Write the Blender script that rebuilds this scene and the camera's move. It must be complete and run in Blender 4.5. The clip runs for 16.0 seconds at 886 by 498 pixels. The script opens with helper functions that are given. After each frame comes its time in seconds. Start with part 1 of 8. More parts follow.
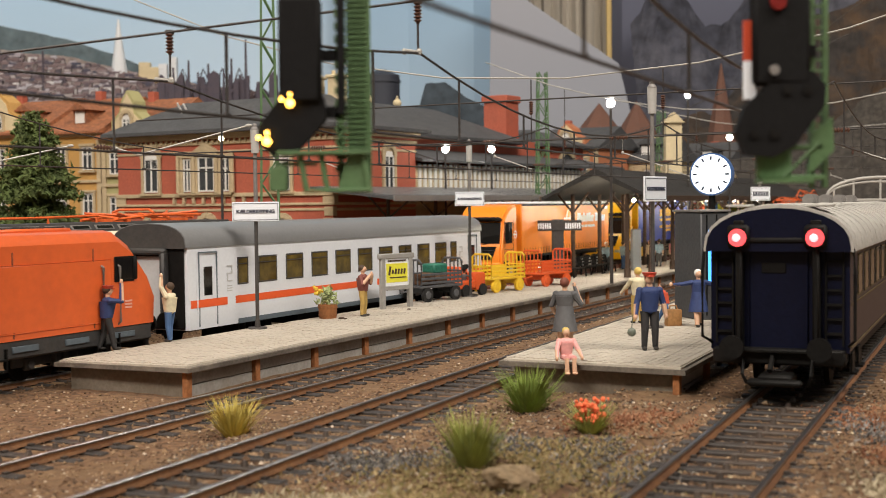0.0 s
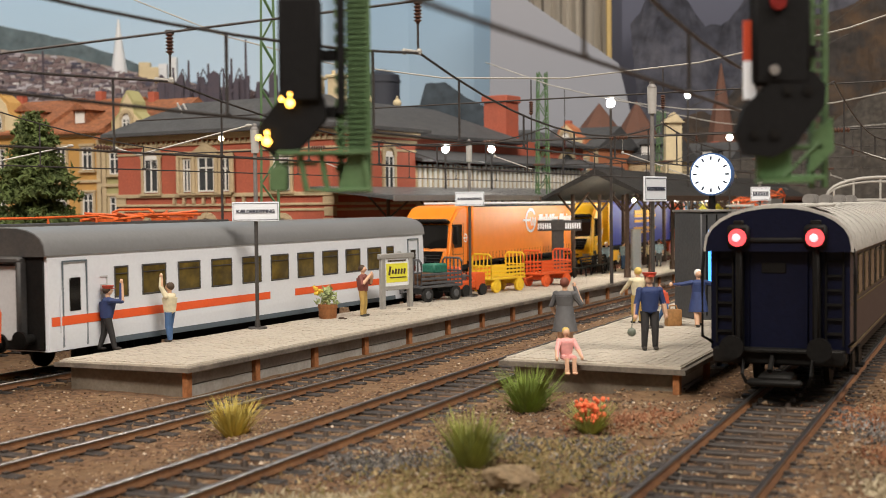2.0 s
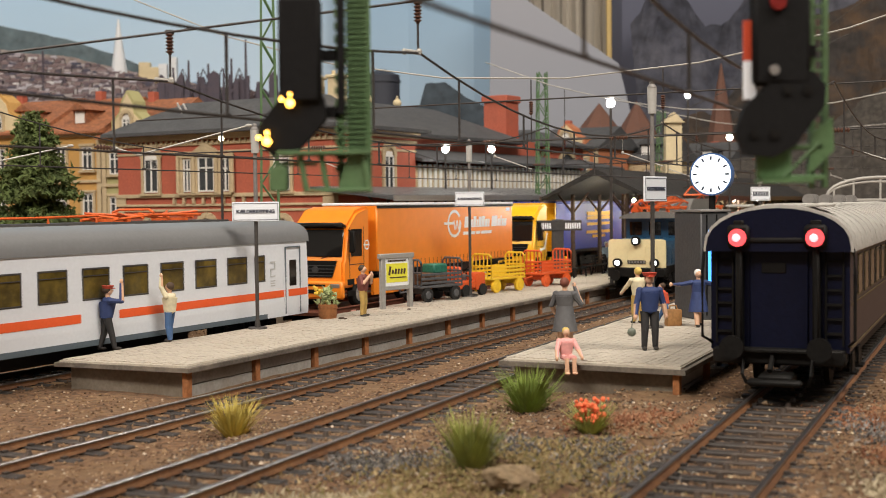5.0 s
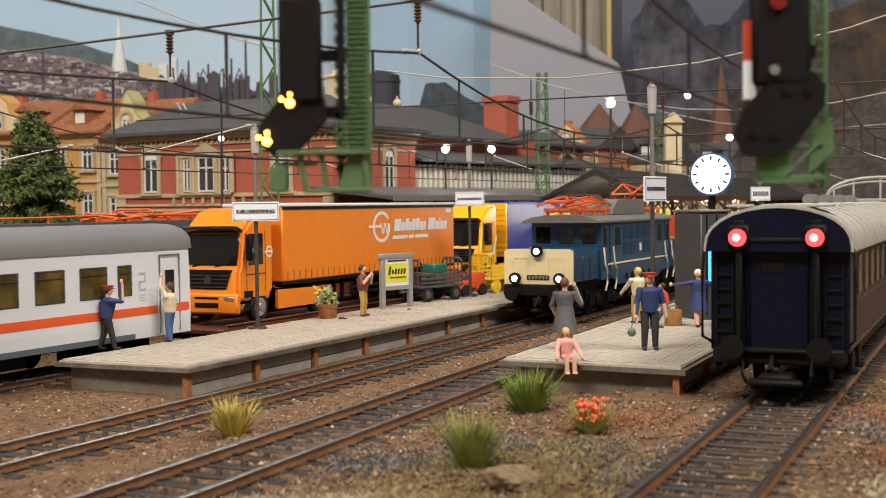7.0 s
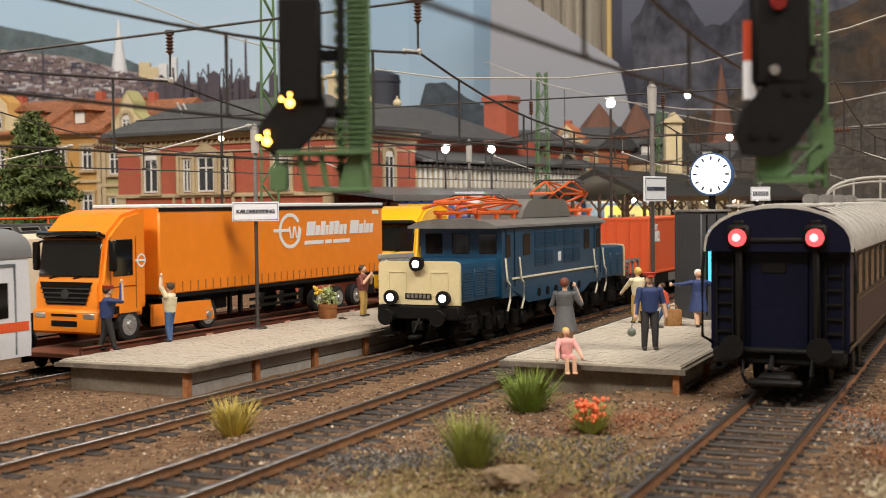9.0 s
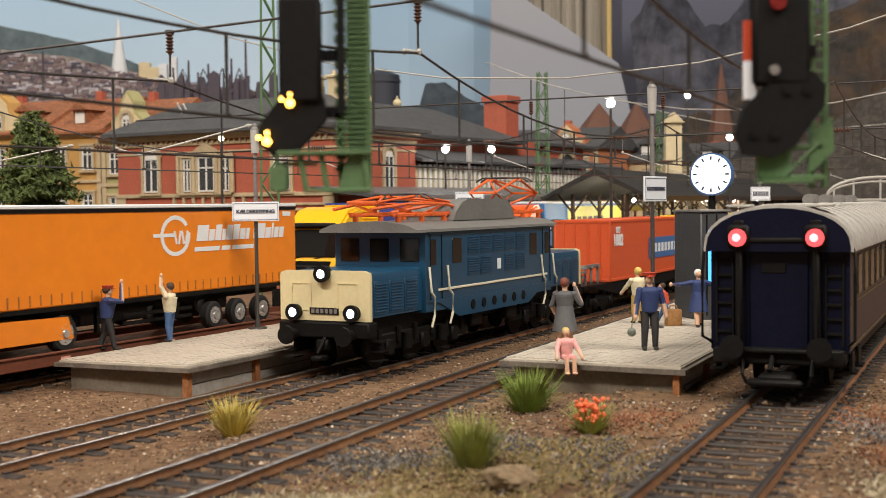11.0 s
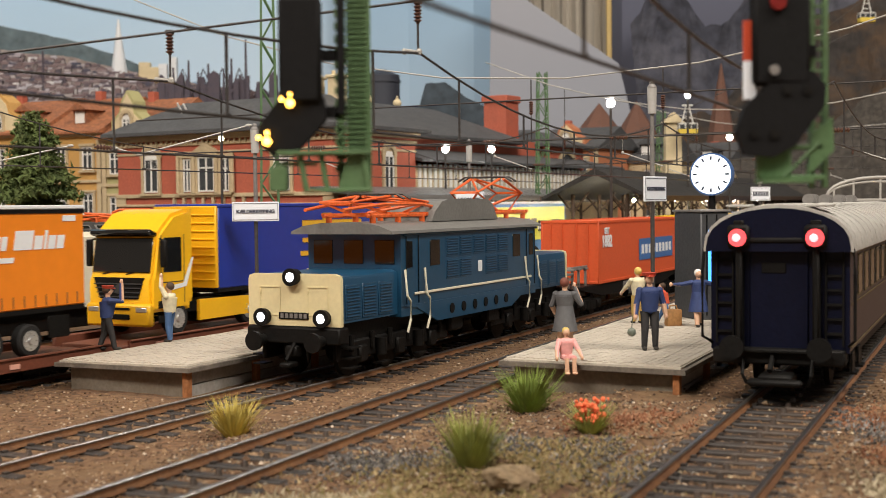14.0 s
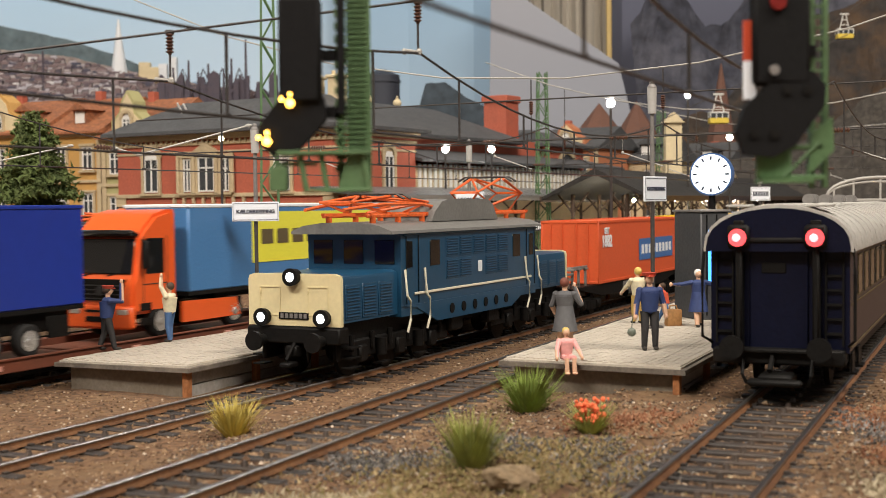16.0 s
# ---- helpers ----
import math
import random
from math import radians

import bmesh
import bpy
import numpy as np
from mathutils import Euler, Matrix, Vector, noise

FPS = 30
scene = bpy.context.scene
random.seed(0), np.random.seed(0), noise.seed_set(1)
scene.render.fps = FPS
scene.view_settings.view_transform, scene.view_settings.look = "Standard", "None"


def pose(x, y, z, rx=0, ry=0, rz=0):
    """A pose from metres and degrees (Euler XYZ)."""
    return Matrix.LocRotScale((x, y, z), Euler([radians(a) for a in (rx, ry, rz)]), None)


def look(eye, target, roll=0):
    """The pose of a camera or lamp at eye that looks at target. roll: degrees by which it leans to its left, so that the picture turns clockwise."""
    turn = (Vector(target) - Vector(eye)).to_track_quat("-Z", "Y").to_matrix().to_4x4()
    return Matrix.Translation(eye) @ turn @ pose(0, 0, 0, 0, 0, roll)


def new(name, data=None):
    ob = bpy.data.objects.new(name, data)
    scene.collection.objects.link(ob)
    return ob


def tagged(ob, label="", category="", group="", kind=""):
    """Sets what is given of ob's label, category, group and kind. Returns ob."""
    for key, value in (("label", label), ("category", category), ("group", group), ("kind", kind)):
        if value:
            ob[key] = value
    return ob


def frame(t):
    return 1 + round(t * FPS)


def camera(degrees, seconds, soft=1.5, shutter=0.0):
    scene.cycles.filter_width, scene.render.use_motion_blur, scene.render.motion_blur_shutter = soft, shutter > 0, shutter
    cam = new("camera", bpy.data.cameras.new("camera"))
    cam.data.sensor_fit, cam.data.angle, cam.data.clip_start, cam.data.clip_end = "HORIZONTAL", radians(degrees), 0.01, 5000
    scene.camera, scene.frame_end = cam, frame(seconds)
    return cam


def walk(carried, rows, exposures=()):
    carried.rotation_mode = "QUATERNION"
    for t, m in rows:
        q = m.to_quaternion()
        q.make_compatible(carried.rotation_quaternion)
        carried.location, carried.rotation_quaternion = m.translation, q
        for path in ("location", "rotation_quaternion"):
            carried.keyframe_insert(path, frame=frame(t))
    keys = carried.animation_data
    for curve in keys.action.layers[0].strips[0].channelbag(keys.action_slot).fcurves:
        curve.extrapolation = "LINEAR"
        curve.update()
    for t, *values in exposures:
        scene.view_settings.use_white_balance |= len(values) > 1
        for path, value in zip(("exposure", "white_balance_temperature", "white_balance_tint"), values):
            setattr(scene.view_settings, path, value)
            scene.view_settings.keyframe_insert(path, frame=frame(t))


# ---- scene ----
# A 1:87 model railway. Lengths below are given at full size and multiplied by K.
K = 1 / 87.0
CAM_Z = 4.5
cam = camera(39.2, 16.0, soft=0.8, shutter=0.5)
cam_pose = Matrix.Translation((0, 0, CAM_Z * K)) @ pose(0, 0, 0, 90 - 2.057, 0, 0) @ pose(0, 0, 0, 0, 0, -0.6)
walk(cam, [(0.0, cam_pose), (16.0, cam_pose)], exposures=((0.0, -0.18), (9.0, -0.19), (12.0, -0.16), (14.0, -0.14), (16.0, -0.06)))
cam.data.dof.use_dof = True
cam.data.dof.focus_distance = 38 * K
cam.data.dof.aperture_fstop = 46.0

# ---- light: unseen hall lamps, added and aimed to brighten fronts and backdrop ----
world = bpy.data.worlds.new("hall")
scene.world = world
world.use_nodes = True
world.node_tree.nodes["Background"].inputs[0].default_value = (1.0, 0.9, 0.78, 1)
world.node_tree.nodes["Background"].inputs[1].default_value = 0.06


def hall_lamp(x, y, z, sx, sy, watts, aim, colour=(1.0, 0.905, 0.80)):
    light = bpy.data.lights.new("ceiling_lamp", "AREA")
    light.shape, light.size, light.size_y = "RECTANGLE", sx, sy
    light.energy, light.color = watts, colour
    ob = new("ceiling_lamp", light)
    ob.matrix_world = look((x, y, z), aim)
    return ob


hall_lamp(0.95, -0.55, 1.76, 1.5, 0.3, 56, (0.0, 0.5, 0.0))
hall_lamp(-1.05, -0.85, 1.75, 1.5, 0.3, 60, (0.0, 0.55, 0.0))
# weak extra lamp, added only to lift the backdrop
hall_lamp(-0.1, 0.75, 1.80, 1.6, 0.3, 6.5, (-0.1, 1.0, 0.0))


# ---- mesh helpers ----
def M(loc=(0, 0, 0), rot=(0, 0, 0), scale=(1, 1, 1)):
    return Matrix.LocRotScale(Vector(loc), Euler([radians(a) for a in rot]), Vector(scale))


def box(bm, c, s, bev=0.0, rot=(0, 0, 0), seg=1):
    made = bmesh.ops.create_cube(bm, size=1, matrix=M(c, rot, s))["verts"]
    if bev:
        edges = list({e for v in made for e in v.link_edges})
        bmesh.ops.bevel(bm, geom=edges, offset=bev, segments=seg, profile=0.5, affect="EDGES")
    return bm


def cyl(bm, a, b, r, r2=None, seg=10, caps=True):
    a, b = Vector(a), Vector(b)
    m = Matrix.Translation((a + b) / 2) @ (b - a).to_track_quat("Z", "Y").to_matrix().to_4x4()
    bmesh.ops.create_cone(bm, cap_ends=caps, segments=seg, radius1=r, radius2=r if r2 is None else r2, depth=(b - a).length, matrix=m)
    return bm


def ball(bm, c, r, s=(1, 1, 1), u=10, v=7, rot=(0, 0, 0)):
    bmesh.ops.create_uvsphere(bm, u_segments=u, v_segments=v, radius=r, matrix=M(c, rot, s))
    return bm


def tube(bm, pts, r, seg=6):
    """One continuous bent rod."""
    pts = [Vector(p) for p in pts]
    rings = []
    for i, p in enumerate(pts):
        d = (pts[min(i + 1, len(pts) - 1)] - pts[max(i - 1, 0)]).normalized()
        side = d.cross(Vector((0, 0, 1)))
        if side.length < 0.05:
            side = d.cross(Vector((0, 1, 0)))
        side.normalize()
        up = side.cross(d)
        rings.append([bm.verts.new(p + (side * math.cos(2 * math.pi * k / seg) + up * math.sin(2 * math.pi * k / seg)) * r) for k in range(seg)])
    for u, v in zip(rings, rings[1:]):
        for k in range(seg):
            j = (k + 1) % seg
            bm.faces.new((u[k], u[j], v[j], v[k]))
    bm.faces.new(rings[0][::-1])
    bm.faces.new(rings[-1])
    return bm


def lathe(bm, a, b, radii, seg=10):
    """A turned rod from a to b with evenly spaced radii."""
    a, b = Vector(a), Vector(b)
    d = (b - a).normalized()
    side = d.orthogonal().normalized()
    up = side.cross(d)
    rings = []
    for i, r in enumerate(radii):
        p = a.lerp(b, i / (len(radii) - 1))
        rings.append([bm.verts.new(p + (side * math.cos(2 * math.pi * k / seg) + up * math.sin(2 * math.pi * k / seg)) * r) for k in range(seg)])
    for u, v in zip(rings, rings[1:]):
        for k in range(seg):
            j = (k + 1) % seg
            bm.faces.new((u[k], u[j], v[j], v[k]))
    bm.faces.new(rings[0][::-1])
    bm.faces.new(rings[-1])
    return bm


def prism(bm, prof, a, b, axis="x"):
    """A closed outline, given in the two other axes, drawn out from a to b along an axis."""
    def at(t, p):
        return {"x": (t, p[0], p[1]), "y": (p[0], t, p[1]), "z": (p[0], p[1], t)}[axis]
    va = [bm.verts.new(at(a, p)) for p in prof]
    vb = [bm.verts.new(at(b, p)) for p in prof]
    bm.faces.new(va)
    bm.faces.new(vb[::-1])
    for i in range(len(prof)):
        j = (i + 1) % len(prof)
        bm.faces.new((va[j], va[i], vb[i], vb[j]))
    bmesh.ops.recalc_face_normals(bm, faces=bm.faces[:])
    return bm


def B():
    return bmesh.new()


class Heap:
    """Many small solids gathered into one mesh."""

    def __init__(self):
        self.verts, self.faces = [], []

    def box(self, c, s):
        k = len(self.verts)
        self.verts += [(c[0] + s[0] * i / 2, c[1] + s[1] * j / 2, c[2] + s[2] * h / 2) for h in (-1, 1) for j in (-1, 1) for i in (-1, 1)]
        self.faces += [tuple(k + q for q in f) for f in ((0, 2, 3, 1), (4, 5, 7, 6), (0, 1, 5, 4), (2, 6, 7, 3), (0, 4, 6, 2), (1, 3, 7, 5))]

    def gable(self, x0, x1, y, d, z, h):
        k = len(self.verts)
        self.verts += [(x, yy, zz) for x in (x0, x1) for yy, zz in ((y - d, z), (y, z + h), (y + d, z))]
        self.faces += [tuple(k + q for q in f) for f in ((0, 1, 2), (3, 5, 4), (0, 3, 4, 1), (1, 4, 5, 2), (0, 2, 5, 3))]

    def spike(self, p, d, r):
        k = len(self.verts)
        p, d = Vector(p), Vector(d)
        u = d.orthogonal().normalized() * r
        v = d.normalized().cross(u)
        self.verts += [tuple(p + u), tuple(p - u * 0.5 + v * 0.87), tuple(p - u * 0.5 - v * 0.87), tuple(p + d)]
        self.faces += [(k, k + 2, k + 1), (k, k + 1, k + 3), (k + 1, k + 2, k + 3), (k + 2, k, k + 3)]

    def part(self, name, material, parent=None, label=""):
        me = bpy.data.meshes.new(name)
        me.from_pydata([(x * K, y * K, z * K) for x, y, z in self.verts], [], self.faces)
        me.materials.append(material)
        ob = new(name, me)
        ob.parent = parent
        return tagged(ob, label, kind="stuff")


def mesh_of(name, bm, material, smooth=False):
    bmesh.ops.scale(bm, vec=(K, K, K), verts=bm.verts[:])
    me = bpy.data.meshes.new(name)
    bm.to_mesh(me)
    bm.free()
    me.materials.append(material)
    if smooth:
        me.polygons.foreach_set("use_smooth", [True] * len(me.polygons))
        me.set_sharp_from_angle(angle=radians(38))
    return me


def part(name, bm, material, parent=None, label="", smooth=True):
    ob = new(name, mesh_of(name, bm, material, smooth))
    ob.parent = parent
    return tagged(ob, label)


def thing(name, m, label, category, group="", kind=""):
    ob = new(name)
    ob.empty_display_size = 0.01
    ob.matrix_world = m
    return tagged(ob, label, category, group, kind)


def solo(name, bm, material, label, category, group="", kind="", m=None, smooth=True):
    ob = part(name, bm, material, None, label, smooth)
    if m is not None:
        ob.matrix_world = m
    return tagged(ob, label, category, group, kind)


def at(x, y, z, turn=0.0):
    return pose(x * K, y * K, z * K, 0, 0, turn)


def writing(name, words, size, material, m, parent, label=""):
    """Raised letters; m is in the parent's space, at full size."""
    cu = bpy.data.curves.new(name, "FONT")
    cu.body, cu.size, cu.extrude, cu.align_x, cu.align_y = words, size, 0.012, "CENTER", "CENTER"
    cu.offset = size * 0.035
    tmp = bpy.data.objects.new(name, cu)
    scene.collection.objects.link(tmp)
    me = bpy.data.meshes.new_from_object(tmp.evaluated_get(bpy.context.evaluated_depsgraph_get()))
    bpy.data.objects.remove(tmp)
    me.transform(Matrix.Scale(K, 4) @ m)
    me.materials.clear()
    me.materials.append(material)
    ob = new(name, me)
    ob.parent = parent
    return tagged(ob, label)


# ---- the tracks' own directions: x runs away along the rails, y to the far side ----
A1, A3, AR = 64.15, 66.2, 66.0


def along(angle, s, off, z, turn=0.0):
    a = radians(angle)
    return at(math.cos(a) * s + math.sin(a) * off, math.sin(a) * s - math.cos(a) * off, z, angle + turn)


# ---- materials ----
def mat(name, colour, rough=0.6, metal=0.0, var=0.12, scale=900.0, bump=0.15, spec=0.5, dirt=None, dirt_amount=0.35, dirt_scale=90.0, rand=0.0, emit=None, strength=0.0, coat=0.0):
    m = bpy.data.materials.new(name)
    m.use_nodes = True
    nt = m.node_tree
    n, l = nt.nodes, nt.links
    bsdf = n["Principled BSDF"]
    bsdf.inputs["Roughness"].default_value = rough
    bsdf.inputs["Metallic"].default_value = metal
    bsdf.inputs["Specular IOR Level"].default_value = spec
    bsdf.inputs["Coat Weight"].default_value = coat
    geo = n.new("ShaderNodeTexCoord")
    fine = n.new("ShaderNodeTexNoise")
    fine.inputs["Scale"].default_value = scale
    fine.inputs["Detail"].default_value = 4
    l.new(geo.outputs["Object"], fine.inputs["Vector"])
    ramp = n.new("ShaderNodeMapRange")
    ramp.inputs[1].default_value, ramp.inputs[2].default_value = 0.3, 0.7
    ramp.inputs[3].default_value, ramp.inputs[4].default_value = 1 - var, 1 + var
    l.new(fine.outputs[0], ramp.inputs[0])
    mul = n.new("ShaderNodeVectorMath")
    mul.operation = "SCALE"
    mul.inputs[0].default_value = colour
    l.new(ramp.outputs[0], mul.inputs["Scale"])
    out = mul.outputs[0]
    if dirt is not None:
        big = n.new("ShaderNodeTexNoise")
        big.inputs["Scale"].default_value = dirt_scale
        big.inputs["Detail"].default_value = 6
        big.inputs["Roughness"].default_value = 0.65
        l.new(geo.outputs["Object"], big.inputs["Vector"])
        r2 = n.new("ShaderNodeMapRange")
        r2.inputs[1].default_value, r2.inputs[2].default_value, r2.inputs[4].default_value = 0.42, 0.72, dirt_amount
        l.new(big.outputs[0], r2.inputs[0])
        mix = n.new("ShaderNodeMix")
        mix.data_type = "RGBA"
        l.new(r2.outputs[0], mix.inputs["Factor"])
        l.new(out, mix.inputs["A"])
        mix.inputs["B"].default_value = (*dirt, 1)
        out = mix.outputs["Result"]
    if rand:
        info = n.new("ShaderNodeObjectInfo")
        r3 = n.new("ShaderNodeMapRange")
        r3.inputs[3].default_value, r3.inputs[4].default_value = 1 - rand, 1 + rand
        l.new(info.outputs["Random"], r3.inputs[0])
        m2 = n.new("ShaderNodeVectorMath")
        m2.operation = "SCALE"
        l.new(out, m2.inputs[0])
        l.new(r3.outputs[0], m2.inputs["Scale"])
        out = m2.outputs[0]
    l.new(out, bsdf.inputs["Base Color"])
    if bump:
        b = n.new("ShaderNodeBump")
        b.inputs["Strength"].default_value = bump
        b.inputs["Distance"].default_value = 0.0006
        l.new(fine.outputs[0], b.inputs["Height"])
        l.new(b.outputs[0], bsdf.inputs["Normal"])
    if emit:
        bsdf.inputs["Emission Color"].default_value = (*emit, 1)
        bsdf.inputs["Emission Strength"].default_value = strength
    return m


RAIL = mat("rail_steel", (0.24, 0.23, 0.225), 0.3, 0.9, 0.15, bump=0.05)
RUST = mat("rusty_rail_side", (0.15, 0.068, 0.03), 0.6, 0.1, 0.3, dirt=(0.30, 0.15, 0.06), dirt_amount=0.55)
SLEEPER = mat("dark_sleeper", (0.036, 0.030, 0.027), 0.55, var=0.3, rand=0.25, dirt=(0.14, 0.09, 0.055))
GROUND = mat("ballast_earth", (0.13, 0.071, 0.036), 0.95, var=0.6, scale=420, bump=1.0, dirt=(0.20, 0.125, 0.064), dirt_amount=0.85, dirt_scale=45)
PAVING = mat("pale_paving", (0.46, 0.42, 0.355), 0.8, var=0.1, rand=0.06, dirt=(0.38, 0.31, 0.23), dirt_amount=0.4)
WALLPANEL = mat("grey_wall_panel", (0.33, 0.32, 0.30), 0.85, var=0.12, dirt=(0.17, 0.13, 0.09), dirt_amount=0.6, dirt_scale=60)
CONCRETE = mat("weathered_concrete", (0.21, 0.18, 0.14), 0.85, var=0.15, dirt=(0.12, 0.085, 0.05), dirt_amount=0.75, dirt_scale=70)
PLATE_EDGE = mat("platform_edge", (0.10, 0.085, 0.07), 0.85, var=0.25, dirt=(0.35, 0.3, 0.24), dirt_amount=0.5)
RUSTPOST = mat("rusty_post", (0.33, 0.13, 0.045), 0.8, var=0.25, dirt=(0.17, 0.07, 0.03))
BLACK = mat("black_frame", (0.007, 0.0068, 0.0065), 0.55, var=0.3, spec=0.14, dirt=(0.016, 0.013, 0.011), dirt_amount=0.4)
def gravel_material(name, stops):
    m = mat(name, (0.2, 0.13, 0.08), 0.9, var=0.3, scale=300, bump=0.4)
    nt = m.node_tree
    n, l = nt.nodes, nt.links
    g = n.new("ShaderNodeNewGeometry")
    ramp = n.new("ShaderNodeValToRGB")
    ramp.color_ramp.interpolation = "LINEAR"
    while len(ramp.color_ramp.elements) < len(stops):
        ramp.color_ramp.elements.new(0.5)
    for e, (p, c) in zip(ramp.color_ramp.elements, stops):
        e.position, e.color = p, (*c, 1)
    l.new(g.outputs["Random Per Island"], ramp.inputs[0])
    l.new(ramp.outputs[0], n["Principled BSDF"].inputs["Base Color"])
    return m


PINKPRINT = mat("pale_red_print", (0.75, 0.4, 0.32), 0.6, var=0.05, bump=0)
ORANGE = mat("orange_red_paint", (0.72, 0.13, 0.03), 0.38, var=0.05, scale=300, bump=0.03, dirt=(0.35, 0.07, 0.03), dirt_amount=0.25)
DARKGREY = mat("dark_grey_paint", (0.032, 0.032, 0.033), 0.6, var=0.2, dirt=(0.12, 0.10, 0.08))
ROOFGREY = mat("grey_roof", (0.19, 0.195, 0.20), 0.35, var=0.05, bump=0.03, dirt=(0.14, 0.14, 0.145), dirt_amount=0.3, dirt_scale=30)
PALE_ROOF = mat("pale_grey_roof", (0.42, 0.41, 0.38), 0.6, var=0.1, dirt=(0.27, 0.26, 0.24), dirt_amount=0.5)
WHITE = mat("light_grey_paint", (0.70, 0.735, 0.79), 0.42, var=0.03, bump=0.03)
PUREWHITE = mat("white_print", (0.80, 0.83, 0.86), 0.5, var=0.02, bump=0.0)
STRIPE = mat("red_stripe", (0.78, 0.11, 0.025), 0.45, var=0.04, bump=0.0)
PALENOTICE = mat("pale_grey_print", (0.48, 0.49, 0.5), 0.6, var=0.05, bump=0)
SKIRT = mat("blue_grey_skirt", (0.10, 0.13, 0.155), 0.6, var=0.1)
DARKGLASS = mat("dark_window", (0.010, 0.0095, 0.009), 0.07, var=0.1, bump=0.0, spec=0.5)
AMBERGLASS = mat("amber_tinted_window", (0.12, 0.085, 0.018), 0.12, var=0.5, scale=160, bump=0.0, dirt=(0.02, 0.018, 0.012), dirt_amount=0.9, dirt_scale=120)
TRUCKORANGE = mat("bright_orange_tarp", (0.86, 0.25, 0.015), 0.4, var=0.04, scale=200, bump=0.05)
TRUCKYELLOW = mat("yellow_cab_paint", (0.85, 0.47, 0.012), 0.33, var=0.03, bump=0.02)
TRUCKRED = mat("red_orange_cab_paint", (0.75, 0.11, 0.02), 0.33, var=0.03, bump=0.02)
TARPBLUE = mat("blue_tarp", (0.012, 0.035, 0.30), 0.42, var=0.06, scale=200, bump=0.05)
TARPPALEBLUE = mat("mid_blue_tarp", (0.06, 0.19, 0.42), 0.45, var=0.05)
TARPYELLOW = mat("lemon_tarp", (0.75, 0.72, 0.06), 0.45, var=0.05)
GOLD = mat("gold_print", (0.75, 0.42, 0.02), 0.5, var=0.1)
CHROME = mat("silver_wheel", (0.62, 0.62, 0.62), 0.28, 0.85, 0.05, bump=0.02)
TYRE = mat("black_tyre", (0.011, 0.011, 0.011), 0.8, var=0.2)
WAGONBROWN = mat("oxide_brown_wagon", (0.17, 0.05, 0.026), 0.65, var=0.15, dirt=(0.10, 0.055, 0.035))
LOCOBLUE = mat("ocean_blue_paint", (0.010, 0.060, 0.125), 0.33, var=0.06, bump=0.03, dirt=(0.012, 0.05, 0.095))
PALECREAM = mat("pale_cream_paint", (0.78, 0.74, 0.58), 0.45, var=0.04, bump=0.02)
BEIGE = mat("beige_paint", (0.72, 0.63, 0.37), 0.45, var=0.04, bump=0.03)
PANTO = mat("red_pantograph", (0.72, 0.13, 0.025), 0.5, var=0.15)
CONTRED = mat("red_container_paint", (0.64, 0.095, 0.025), 0.5, var=0.05, bump=0.03)
CONTYELLOW = mat("yellow_container_paint", (0.82, 0.55, 0.02), 0.5, var=0.05)
CONTBLUE = mat("blue_container_paint", (0.05, 0.15, 0.4), 0.5, var=0.05)
LAMPWHITE = mat("lit_headlight", (0.9, 0.9, 0.9), 0.3, emit=(0.85, 0.93, 1.0), strength=5.0, bump=0)
LAMPRED = mat("lit_tail_lamp", (0.9, 0.1, 0.1), 0.3, emit=(1.0, 0.07, 0.09), strength=1.3, bump=0)
LAMPCORE = mat("lit_tail_lamp_core", (0.9, 0.4, 0.4), 0.3, emit=(1.0, 0.42, 0.45), strength=2.0, bump=0)
NAVY = mat("dark_navy_paint", (0.0045, 0.006, 0.018), 0.32, var=0.15, spec=0.2, dirt=(0.008, 0.009, 0.02))
GOLDLINE = mat("dull_gold_line", (0.10, 0.075, 0.035), 0.5, var=0.1)
GREEN = mat("mast_green", (0.075, 0.15, 0.06), 0.6, var=0.12, dirt=(0.12, 0.18, 0.09))
POLEGREY = mat("grey_pole", (0.22, 0.21, 0.2), 0.5, 0.3, var=0.1)
WIRE = mat("dark_wire", (0.055, 0.05, 0.048), 0.5, 0.4, var=0.1)
ENAMEL = mat("white_enamel", (0.80, 0.84, 0.9), 0.35, var=0.02, bump=0)
INK = mat("blue_black_ink", (0.03, 0.035, 0.06), 0.6, var=0.05, bump=0)

# ---- ground ----
A1C, A1S = math.cos(radians(A1)), math.sin(radians(A1))


def ground_height(x, y):
    o = A1S * x - A1C * y
    base = float(np.interp(o, [-40, -15.2, -13.6, -9, -6.2, -4.7, -2.5, 3, 20], [-0.22, -0.22, 0.06, 0.13, 0.17, 0.15, 0.24, 0.5, 0.9]))
    soft = noise.noise((x * 0.55, y * 0.55, 0.3)) * 0.07 + noise.noise((x * 2.3, y * 2.3, 1.7)) * 0.03
    near = min(abs(o + 17.35), abs(o + 25.05), abs(o + 12.4 + 0.03 * (y - 27)), abs(o + 4.75))
    soft *= 0.35 + 0.65 * min(1.0, max(0.0, near - 1.2))
    if -8.8 < o < -6.4 and y < 28:
        soft += 0.16 * (0.5 + noise.noise((x * 0.8, y * 0.8, 5.0)))
    return base + soft


